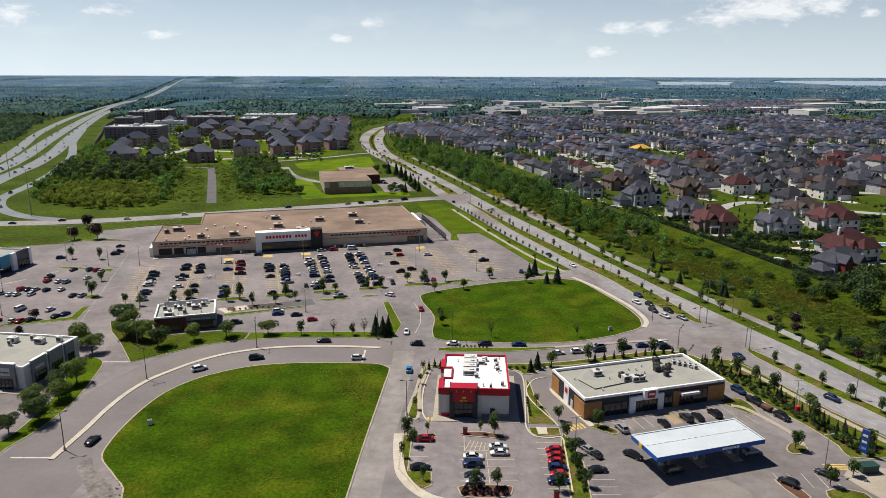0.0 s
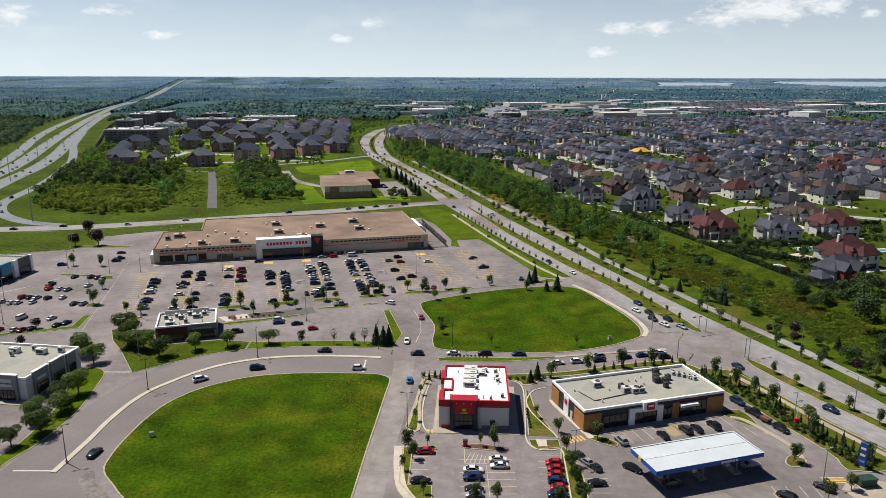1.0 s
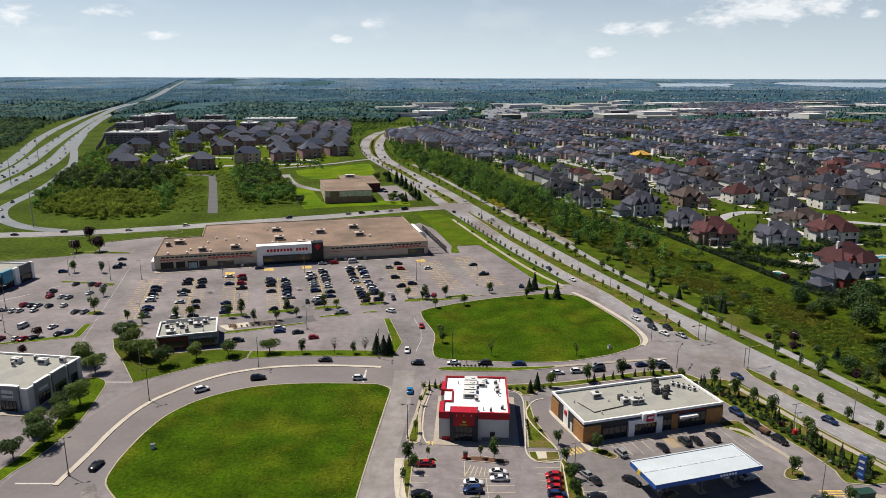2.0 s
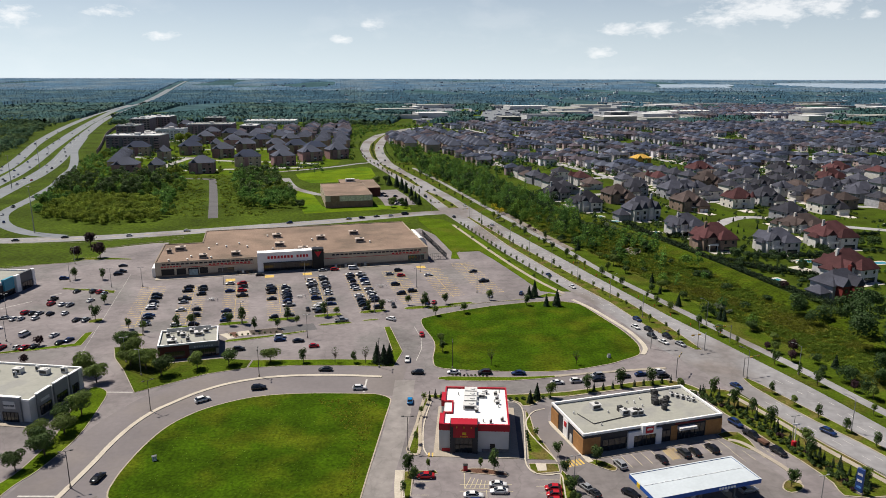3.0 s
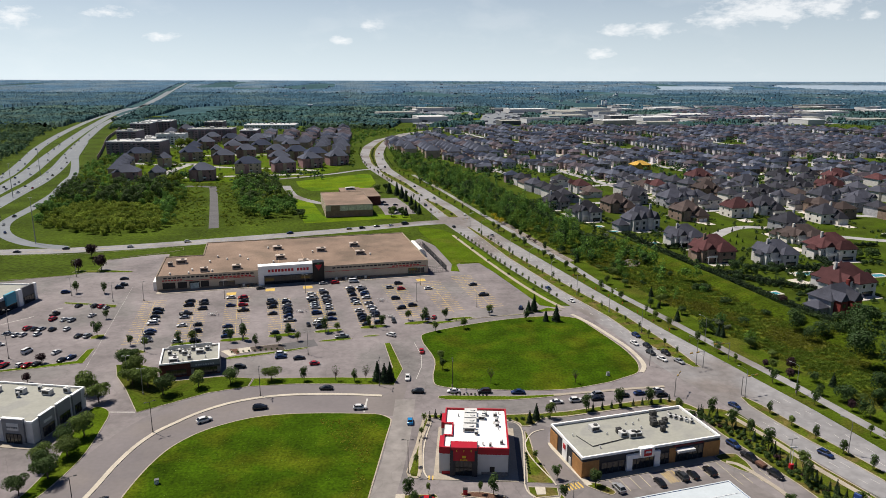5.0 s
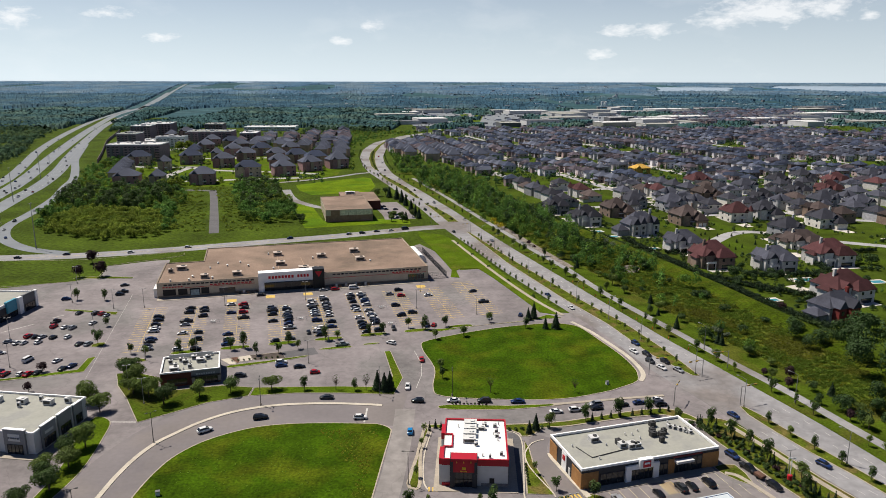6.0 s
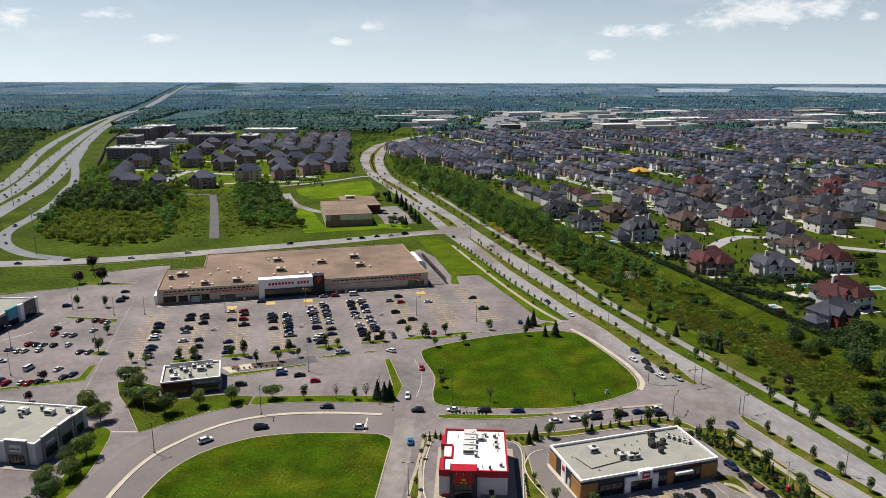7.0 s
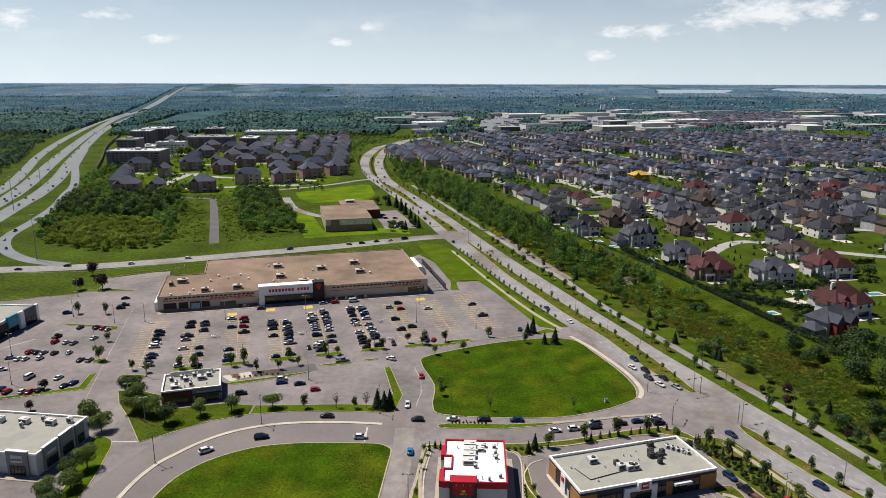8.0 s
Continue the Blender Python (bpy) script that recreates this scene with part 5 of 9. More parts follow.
def house_mass(name, rows, label, wall, roof_mats):
    """Far houses, past counting: one part of walls, one of roofs."""
    bw, bms = bmesh.new(), [bmesh.new() for _ in roof_mats]
    for x, y, turn, w, d, h, rf in rows:
        m = pose(x, y, 0, 0, 0, turn)
        q = math.sin(x * 12.9 + y * 7.3)
        a0, a1 = (w * 0.02, w * 0.46) if q > 0 else (-w * 0.46, -w * 0.02)
        one = boxes((-w / 2, w / 2, -d / 2, d / 2, -0.4, h), (a0, a1, -d / 2 - 3.2, -d / 2, -0.4, h * (0.55 if q > 0.3 else 0.95)), (-a1, -a0, d / 2, d / 2 + 2.4, -0.4, h * 0.95))
        for k in range(int(h / 2.8)):
            for sx in (-1, 1):
                for yy in (-d * 0.22, d * 0.22):
                    box(one, *sorted((sx * w / 2, sx * (w / 2 + 0.06))), yy - 0.8, yy + 0.8, k * 2.8 + 0.9, k * 2.8 + 2.4, index=1)
            box(one, (a0 + a1) / 2 - 1.0, (a0 + a1) / 2 + 1.0, d / 2 + 0.0, d / 2 + 0.05, k * 2.8 + 0.9, k * 2.8 + 2.4, index=1)
            box(one, -(a0 + a1) / 2 - 1.0, -(a0 + a1) / 2 + 1.0, -d / 2 - 0.05, -d / 2, k * 2.8 + 0.9, k * 2.8 + 2.4, index=1)
        box(one, -w / 2 - 0.5, w / 2 + 0.5, -d / 2 - 0.5, d / 2 + 0.5, h - 0.35, h - 0.03, index=2)
        for v in one.verts:
            v.co = m @ v.co
        me = bpy.data.meshes.new("t")
        one.to_mesh(me)
        bw.from_mesh(me)
        one.free()
        r = hip(bmesh.new(), -w / 2, w / 2, -d / 2, d / 2, h, min(w, d) * (0.3 + 0.07 * q))
        if q > 0.3:
            hip(r, a0, a1, -d / 2 - 3.2, -d / 2 + 0.8, h * 0.55, 1.9, 0.4)
        else:
            gable(r, a0, a1, -d / 2 - 3.2, -d * 0.1, h * 0.95, 2.7)
        b2 = gable(bmesh.new(), a0, a1, -d / 2 - 2.4, -d * 0.1, h * 0.95, 2.5) if rf else hip(bmesh.new(), a0, a1, -d / 2 - 2.4, 0, h * 0.95, 2.2, 0.4)
        bmesh.ops.rotate(b2, verts=b2.verts, matrix=Matrix.Rotation(math.pi, 3, "Z"))
        b2.to_mesh(me3 := bpy.data.meshes.new("t3"))
        r.from_mesh(me3)
        b2.free()
        for v in r.verts:
            v.co = m @ v.co
        r.to_mesh(me2 := bpy.data.meshes.new("t2"))
        bms[rf].from_mesh(me2)
        r.free()
        for scratch in (me, me2, me3):
            bpy.data.meshes.remove(scratch)
    top = thing(name, pose(0, 0, 0), label, "houses", kind="stuff")
    tagged(part("walls", bw, [wall, PANE, TRIM], top), kind="stuff")
    for b, rm in zip(bms, roof_mats):
        tagged(part("roofs", b, rm, top), kind="stuff")


# roof tones pushed towards blue, so distance haze sits in the base colour
FAR_ROOFS = [mat("haze-blue dark roofs", (0.045, 0.056, 0.09), 0.9, spread=0.2, scale=0.05, island=0.5, spec=0.1), mat("haze-blue brown roofs", (0.1, 0.084, 0.1), 0.9, spread=0.2, scale=0.05, island=0.4, spec=0.1),
             mat("haze-blue grey roofs", (0.09, 0.1, 0.135), 0.9, spread=0.2, scale=0.05, island=0.45, spec=0.1)]
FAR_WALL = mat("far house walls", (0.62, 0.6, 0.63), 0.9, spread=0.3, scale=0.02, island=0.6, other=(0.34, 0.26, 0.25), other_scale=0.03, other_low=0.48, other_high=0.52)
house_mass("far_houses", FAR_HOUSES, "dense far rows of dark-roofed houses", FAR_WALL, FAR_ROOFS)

# brown apartment houses west of the boulevard
# both brick colours lean to blue, with some distance haze mixed in
BW = mat("apartment brick", (0.34, 0.2, 0.2), 0.9, spread=0.15, scale=0.4, fine=0.1, fine_scale=2, rand=0.35)
BT = mat("tan apartment brick", (0.47, 0.375, 0.29), 0.9, spread=0.15, scale=0.4, fine=0.1, fine_scale=2, rand=0.2)
BLOCKS = {}


def apartment(x, y, turn, kind):
    m = pose(x, y, 0, 0, 0, turn)
    if kind in BLOCKS:
        return copy_thing(BLOCKS[kind], m)
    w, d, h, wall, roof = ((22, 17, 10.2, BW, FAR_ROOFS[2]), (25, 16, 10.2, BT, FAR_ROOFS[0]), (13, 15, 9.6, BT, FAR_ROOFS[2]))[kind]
    t = villa(m, w, d, h, 6.4, roof, wall, 0, True, False, 1, "three-storey {} apartment house with a hipped roof".format("tan brick" if kind == 1 else "brown brick"), "apartment_house", "apartment houses", 3)
    for k in range(2 if kind < 2 else 0):
        for xx in (-w * 0.3, w * 0.12, w * 0.36):
            part("window", boxes((xx - 0.8, xx + 0.8, -d / 2 - 0.06, -d / 2 + 0.05, k * 2.8 + 0.8, k * 2.8 + 2.3)), PANE, t)
    part("tan_bay", boxes((-w * 0.12, w * 0.04, -d / 2 - 0.9, -d / 2 - 0.01, -0.3, h - 0.6)), BT if wall is BW else BW, t)
    part("balcony", boxes((w * 0.12 - 1.6, w * 0.12 + 1.6, -d / 2 - 1.4, -d / 2 - 0.05, 2.6, 3.7)), TRIM, t)
    BLOCKS[kind] = t
    return t


HOMES = [(-290, 646, 12, 0), (-310, 672, 100, 2), (-316, 690, 100, 2), (-322, 708, 100, 2), (-328, 726, 100, 2), (-334, 744, 100, 2), (-346, 806, 12, 1), (-263, 648, 12, 2), (-301, 764, 15, 2), (-226, 662, 10, 0), (-291, 818, 20, 1),
         (-272, 852, 15, 2), (-245, 790, 10, 0), (-266, 900, 15, 0), (-276, 968, 15, 0), (-197, 713, 12, 1), (-236, 850, 12, 0), (-163, 721, 25, 0), (-200, 850, 14, 0), (-232, 908, 15, 1), (-198, 924, 15, 0), (-318, 953, 15, 0),
         (-335, 1035, 15, 0), (-172, 832, 15, 1), (-143, 760, 30, 0), (-118, 784, 30, 0), (-180, 778, 15, 0), (-146, 812, 20, 1), (-312, 890, 100, 1), (-430, 1130, 100, 0), (-408, 1160, 100, 0), (-430, 1195, 12, 0), (-300, 1010, 15, 1), (-262, 1010, 15, 0)]
for x, y, turn, kind in HOMES:
    apartment(x, y, turn, kind)
FLATS = [(-367, 856, 62, 36, 19, 3, True, True), (-429, 979, 26, 34, 22, 5, True, False), (-422, 1020, 30, 40, 9, 5, True, True), (-388, 1020, 40, 20, 14.5, 5, False, True), (-477, 1138, 30, 40, 22, 8, True, True),
         (-480, 1212, 45, 50, 21, 8, True, True), (-351, 1086, 64, 40, 17.5, 5, True, False), (-299, 1108, 25, 45, 14, 6, True, True), (-427, 1343, 32, 40, 12, 6, True, False), (-324, 1352, 94, 50, 6.5, 4, False, True)]
TOWN = []
for r, (x0, y0, n) in enumerate(((-118, 815, 27), (-150, 880, 20), (-182, 915, 18), (-216, 930, 16), (-250, 950, 14), (-284, 960, 9))):
    for i in range(n):
        x, y = x0 - i * 2.2 + rng.uniform(-4, 4), y0 + i * 17.5 + rng.uniform(-1, 1)
        if rng.random() < 0.16 or any(abs(x - a) < w * 0.5 + 9 and abs(y - b) < d * 0.5 + 9 for a, b, w, d, *_ in FLATS) or any((x - a) ** 2 + (y - b) ** 2 < 19 ** 2 for a, b, *_ in HOMES):
            continue
        if y < 985:
            apartment(x, y, 95 if r % 2 else -85, 2)
        else:
            TOWN.append((x, y, 95 if r % 2 else -85, 14, 15, 9, rng.choice((0, 1, 2))))

# the grey town houses east of the boulevard bend
for r, (x0, y0, n) in enumerate(((-40, 872, 9), (-14, 850, 11), (12, 840, 11), (44, 850, 10), (-52, 905, 7))):
    for i in range(n):
        x, y = x0 - i * 3.6 + rng.uniform(-1, 1), y0 + i * 19.0
        if y < 925:
            apartment(x, y, 100 if r % 2 else -80, 2)
        else:
            TOWN.append((x, y, 100 if r % 2 else -80, 14, 15, 9, rng.choice((0, 1, 2))))
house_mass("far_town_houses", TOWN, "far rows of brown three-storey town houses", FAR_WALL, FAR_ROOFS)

# tall flat-roofed blocks beside the motorway
# brick colour cooled to carry part of the distance haze
SLATE = mat("slate brick", (0.28, 0.21, 0.235), 0.9, spread=0.15, scale=0.3, rand=0.25)
for x, y, w, d, h, turn, brick, pale in FLATS:
    wall, top = SLATE if brick else WHITE, OFFWHITE if pale else GREY_ROOF
    t = thing("apartment_block", pose(x, y, 0, 0, 0, turn), "{} flat-roofed apartment block with a white parapet".format("dark brick" if wall is SLATE else "pale"), "apartment block", "blocks beside the motorway")
    part("wall", boxes((-w / 2, w / 2, -d / 2, d / 2, -0.4, h)), wall, t)
    part("roof", boxes((-w / 2 + 0.4, w / 2 - 0.4, -d / 2 + 0.4, d / 2 - 0.4, h, h + 0.2)), top, t)
    for s in ((-w / 2, w / 2, -d / 2, -d / 2 + 0.4), (-w / 2, w / 2, d / 2 - 0.4, d / 2), (-w / 2, -w / 2 + 0.4, -d / 2 + 0.4, d / 2 - 0.4), (w / 2 - 0.4, w / 2, -d / 2 + 0.4, d / 2 - 0.4)):
        part("parapet", boxes((*s, h, h + 1.0)), WHITE, t)
    part("stair_head", boxes((-3, 3, -2.5, 2.5, h + 0.2, h + 3)), OFFWHITE, t)
    for i in range(int(w / 9)):
        part("roof_unit", boxes((-w / 2 + 5 + i * 8, -w / 2 + 7.4 + i * 8, d * (0.1 + 0.22 * (i % 2)), d * (0.1 + 0.22 * (i % 2)) + 2.2, h + 0.2, h + 1.7)), METAL if i % 3 else MIDGREY, t)
    for k in range(int(h / 3)):
        part("window_band", boxes((-w / 2 + 1, w / 2 - 1, -d / 2 - 0.08, -d / 2, k * 3 + 0.9, k * 3 + 2.3)), PANE, t)
    for i in range(1, int(w / 5)):
        part("pier", boxes((-w / 2 + i * 5 - 0.9, -w / 2 + i * 5 + 0.9, -d / 2 - 0.14, -d / 2 - 0.085, 0.2, h - 0.3)), wall, t)
    for i in range(int(w / 12)):
        part("balcony_bay", boxes((-w / 2 + 4 + i * 12, -w / 2 + 7.5 + i * 12, -d / 2 - 1.3, -d / 2 - 0.15, 2.6, h - 1.4)), MIDGREY if wall is SLATE else OFFWHITE, t)

barrier = thing("noise_barrier", pose(0, 0, 0), "long dark noise barrier beside the motorway", "wall")
line = smooth([(-402, 822), (-437, 908), (-510, 1081), (-552, 1200), (-600, 1330)], False, 8)
for a, b in zip(line, line[1:]):
    m = pose(a.x, a.y, 0, 0, 0, math.degrees(math.atan2(b.y - a.y, b.x - a.x)))
    bm = boxes((0, (b - a).length - 0.1, -0.15, 0.15, -0.3, 4.5))
    bmesh.ops.transform(bm, matrix=m, verts=bm.verts)
    part("panel", bm, SLATE, barrier)

# sheds and works halls beyond the estate
rng = random.Random(3)
SHEDS = [(-29, 1585, 90, 55, 10), (-118, 1790, 130, 50, 9), (135, 1800, 120, 60, 9), (318, 1880, 140, 60, 9), (134, 1470, 55, 40, 8), (212, 1540, 110, 45, 9), (354, 1480, 100, 45, 9), (430, 1440, 90, 40, 8), (227, 1985, 150, 50, 9),
         (650, 2090, 160, 60, 10), (95, 1640, 80, 45, 8), (280, 1660, 130, 50, 9), (470, 1600, 120, 50, 9), (580, 1720, 150, 60, 9), (720, 1640, 110, 50, 9), (860, 1760, 170, 60, 9), (1000, 1900, 160, 60, 9),
         (420, 2050, 130, 60, 9), (840, 2200, 170, 60, 9), (1080, 2150, 150, 60, 9), (1230, 2000, 160, 60, 9), (-40, 2050, 120, 50, 9), (60, 2250, 140, 50, 9), (1200, 2300, 200, 60, 10), (930, 1560, 120, 45, 8), (60, 1530, 60, 40, 8)]
for i in range(34):
    y = rng.uniform(1480, 2300)
    SHEDS.append((rng.uniform(-0.06, 0.6) * y, y, rng.uniform(35, 80), rng.uniform(25, 45), rng.uniform(6, 10)))
for x, y, w, d, h in SHEDS:
    w *= 0.75
    if abs(x - float(np.interp(y, (1336, 1454, 1786, 1970), (18, 37, 66, 80)))) < w * 0.5 + 26:
        continue
    pale = rng.random()
    t = thing("works_hall", pose(x, y, 0, 0, 0, 16 + rng.choice((0, 0, 3, -4))), "low wide works hall with a flat {} roof".format("white" if pale > 0.72 else "grey"), "hall", "works halls beyond the estate")
    part("wall", boxes((-w / 2, w / 2, -d / 2, d / 2, -0.4, h)), rng.choice((OFFWHITE, GREY_ROOF, MIDGREY, METAL, OFFWHITE)), t)
    part("roof", boxes((-w / 2 - 0.3, w / 2 + 0.3, -d / 2 - 0.3, d / 2 + 0.3, h, h + 0.5)), OFFWHITE if pale > 0.72 else (MIDGREY if pale > 0.4 else GREY_ROOF), t)
    for i in range(int(w / 60)):
        part("roof_light", boxes((-w / 2 + 6 + i * 52, -w / 2 + 9 + i * 52, -4, 4, h + 0.5, h + 1.6)), METAL, t)
solid("pavement", slab(bmesh.new(), [Vector(q) for q in ((-60, 1470), (520, 1450), (1200, 1590), (1500, 2000), (1500, 2350), (-150, 2100))], -0.5, 0.02), HIGHWAY, "grey yards among the works halls", "pavement", kind="structure")
bm = bmesh.new()
for i in range(900):
    y = rng.uniform(1460, 2080)
    x = rng.uniform(-0.03, 0.58) * y
    if not any(abs(x - a) < w * 0.4 + 4 and abs(y - b) < d * 0.5 + 4 for a, b, w, d, h in SHEDS):
        big_ = rng.random() < 0.25
        box(bm, x - (6 if big_ else 2.2), x + (6 if big_ else 2.2), y - 1.3, y + 1.3, 0.02, 3.6 if big_ else 1.6)
solid("parked_vehicles", bm, mat("far vehicle paint", (0.42, 0.42, 0.44), 0.4, spread=0.2, scale=0.01, island=0.95), "far parked lorries and cars among works halls", "vehicles", kind="stuff")
water_tower = thing("water_tower", pose(519, 2350, 0), "pair of pale concrete silo towers far off", "tower")
for dx in (0, 11):
    part("silo", rod(bmesh.new(), (dx, 0, -0.4), (dx, 0, 22), 4.0, sides=14), WHITE, water_tower)

# estate streets and gardens
ey = np.arange(284, 800, 12.0)
solid("lawn", strip(bmesh.new(), [(ridge_x(y) + 1.5, y) for y in ey], [(0.8 * y + 90, y) for y in ey], 0.025), mat("garden lawn", (0.05, 0.074, 0.008), 0.95, spread=0.3, scale=0.06, fine=0.3, fine_scale=1.2, bump=0.3, other=(0.05, 0.08, 0.006), other_scale=0.03, spec=0.03), "green garden lawns of the villas", "lawn", kind="structure")
PALE_STREET = mat("pale estate paving", (0.36, 0.35, 0.34), 0.9, spread=0.15, scale=0.1)
STREET = mat("estate street asphalt", (0.34, 0.335, 0.34), 0.9, spread=0.12, scale=0.1)
ribbon("road", [(150, 392), (168, 425), (200, 452), (240, 425), (300, 400), (380, 390)], 8, 0.05, STREET, "pale residential street among villas")
ribbon("road", [(165, 505), (205, 512), (245, 525), (275, 500), (300, 490), (380, 470)], 8, 0.05, STREET, "pale residential street among villas")
ribbon("road", [(115, 540), (180, 558), (250, 600), (300, 625), (420, 650)], 8, 0.05, STREET, "pale residential street among villas")
for row in range(14):
    b = -60 + row * 62 - 16.5
    p0 = Vector((140, 290)) + across * b
    pts = [p0 + along * s for s in range(0, 1180, 60)]
    pts = [q for q in pts if q.x > ridge_x(q.y) + 16 and q.x < 0.8 * q.y + 60 and q.y > 560]
    if len(pts) > 2:
        ribbon("road", pts, 8, 0.045, STREET, "straight residential street among houses", steps=2)
for b in range(6):
    y = 620 + b * 150
    pts = [Vector((x, y + (x - 100) * 0.3)) for x in range(-60, 700, 80) if x > ridge_x(y + (x - 100) * 0.3) + 16 and x < 0.8 * (y + (x - 100) * 0.3)]
    if len(pts) > 2:
        ribbon("road", pts, 8, 0.055, STREET, "straight residential street among houses", steps=2)

for line in ([(-330, 660), (-270, 640), (-180, 650), (-120, 700), (-110, 760), (-150, 860), (-230, 990), (-340, 1000), (-350, 800)],):
    lawn(line, "lawns among apartment houses", LAWN, 0, 2, 0.045)
for pts in ([(-300, 664), (-270, 668), (-245, 676), (-190, 690), (-140, 702)], [(-345, 790), (-318, 778), (-280, 786), (-262, 766), (-222, 752), (-190, 747), (-150, 738), (-130, 728)], [(-318, 856), (-300, 868), (-255, 872), (-215, 880), (-180, 872), (-150, 850)],
            [(-275, 668), (-280, 730), (-280, 786)], [(-372, 826), (-385, 900), (-372, 985), (-360, 1050)], [(-372, 985), (-340, 990), (-290, 930), (-255, 880)]):
    ribbon("road", pts, 9, 0.05, PALE_STREET, "pale parking street among apartment houses")

# drives and forecourts of the houses
for k, x, y, turn in NEAR:
    w, d, h, rise, rf, wl_, wing, gb, tw = KINDS[k]
    s = -1 if k % 2 else 1
    bm = boxes((s * w * 0.25 - 3.6, s * w * 0.25 + 3.6, -d / 2 - 15, -d / 2 - 5.0, -0.2, 0.06), (-1.2, 1.2, -d / 2 - 9, -d / 2 - 1.8, -0.2, 0.05))
    solid("driveway", bm, DRIVE, "pale paved driveway before a villa", "driveway", kind="structure", m=pose(x, y, 0, 0, 0, turn))
bm = bmesh.new()
for x, y, turn, w, d, h, rf in FAR_HOUSES + MID:
    c, s_ = math.cos(radians(turn)), math.sin(radians(turn))
    for side in (-3.0, 2.2):
        px, py = x + c * side + s_ * (d / 2 + 4.5), y + s_ * side - c * (d / 2 + 4.5)
        if rng.random() < 0.75 and y < 1100:
            a = [bm.verts.new((px + c * u - s_ * v, py + s_ * u + c * v, 0.06)) for u, v in ((-2.2, -4.2), (2.2, -4.2), (2.2, 3.8), (-2.2, 3.8))]
            bm.faces.new(a)
solid("driveways", bm, DRIVE, "pale drives among the far houses", "driveway", kind="stuff")
# ---- trees, hedges and woods ----
BARK = mat("bark", (0.09, 0.065, 0.045), 0.95, spread=0.25, scale=2, fine=0.3, fine_scale=12, local=True)
LEAVES = [mat("mid green leaves", (0.125, 0.18, 0.036), 0.7, spread=0.2, scale=0.5, island=0.25, rand=0.2, spec=0.2, leaf=0.3),
          mat("dark green leaves", (0.062, 0.106, 0.026), 0.7, spread=0.2, scale=0.5, island=0.25, rand=0.2, spec=0.2, leaf=0.3),
          mat("purple leaves", (0.038, 0.017, 0.022), 0.7, spread=0.3, scale=0.5, island=0.4, spec=0.2, leaf=0.2),
          mat("conifer needles", (0.028, 0.05, 0.022), 0.8, spread=0.3, scale=0.5, island=0.4, rand=0.2, spec=0.15, leaf=0.15),
          mat("yellow green leaves", (0.13, 0.15, 0.03), 0.7, spread=0.3, scale=0.5, island=0.45, spec=0.2, leaf=0.3)]
WOODS = [mat("woodland leaves", (0.125, 0.25, 0.055), 0.8, spread=0.3, scale=0.05, fine=0.2, fine_scale=0.6, island=0.45, other=(0.175, 0.235, 0.034), other_scale=0.06, spec=0.12, leaf=0.5),
         mat("olive scrub leaves", (0.125, 0.19, 0.024), 0.8, spread=0.25, scale=0.06, fine=0.12, fine_scale=0.6, island=0.25, other=(0.16, 0.175, 0.026), other_scale=0.05, spec=0.12, leaf=0.5),
         # from here on bluer by distance: aerial haze put into the leaf colours
         mat("haze-tinted far leaves", (0.1, 0.172, 0.1), 0.85, spread=0.25, scale=0.02, fine=0.15, fine_scale=0.12, island=0.25, other=(0.135, 0.2, 0.09), other_scale=0.008, spec=0.05, leaf=0.35),
         mat("haze-tinted blue-green leaves", (0.043, 0.094, 0.096), 0.9, spread=0.35, scale=0.02, fine=0.25, fine_scale=0.1, other=(0.074, 0.122, 0.1), other_scale=0.006, spec=0.03),
         mat("haze-tinted distant leaves", (0.036, 0.083, 0.12), 0.9, spread=0.3, scale=0.014, fine=0.25, fine_scale=0.06, other=(0.07, 0.12, 0.138), other_scale=0.004, spec=0.03),
         mat("haze-tinted farthest leaves", (0.068, 0.134, 0.205), 0.9, spread=0.2, scale=0.008, fine=0.2, fine_scale=0.03, other=(0.12, 0.175, 0.22), other_scale=0.003, other_low=0.45, spec=0.03)]


def leaf_cloud(seed, radius, height, base, n, size, lobes=7, squeeze=1.0):
    """Leaf clumps as small bent quads on the skins of overlapping lobes. Returns points and faces."""
    g = np.random.default_rng(seed)
    cs = g.normal(0, 1, (lobes, 3))
    cs /= np.linalg.norm(cs, axis=1)[:, None]
    cs = cs * g.uniform(0.25, 0.62, lobes)[:, None] * (radius, radius, height / 2)
    rs = g.uniform(0.42, 0.62, lobes)
    k = g.integers(0, lobes, n)
    d = g.normal(0, 1, (n, 3))
    d /= np.linalg.norm(d, axis=1)[:, None]
    d[:, 2] = np.where(d[:, 2] < -0.5, -d[:, 2], d[:, 2])
    p = cs[k] + d * (rs[k] * g.uniform(0.75, 1.08, n))[:, None] * (radius, radius, height / 2 * squeeze)
    p[:, 2] += base + height / 2
    nrm = d + g.normal(0, 0.35, (n, 3))
    nrm /= np.linalg.norm(nrm, axis=1)[:, None]
    up = g.normal(0, 1, (n, 3))
    a = np.cross(nrm, up)
    a /= np.linalg.norm(a, axis=1)[:, None]
    b = np.cross(nrm, a)
    s = size * g.uniform(0.6, 1.35, n)[:, None]
    corners = [p + a * s, p + b * s * 0.8 + nrm * s * 0.25, p - a * s, p - b * s * 0.8 + nrm * s * 0.25]
    v = np.stack(corners, 1).reshape(-1, 3)
    f = np.arange(4 * n).reshape(-1, 4)
    return v, f


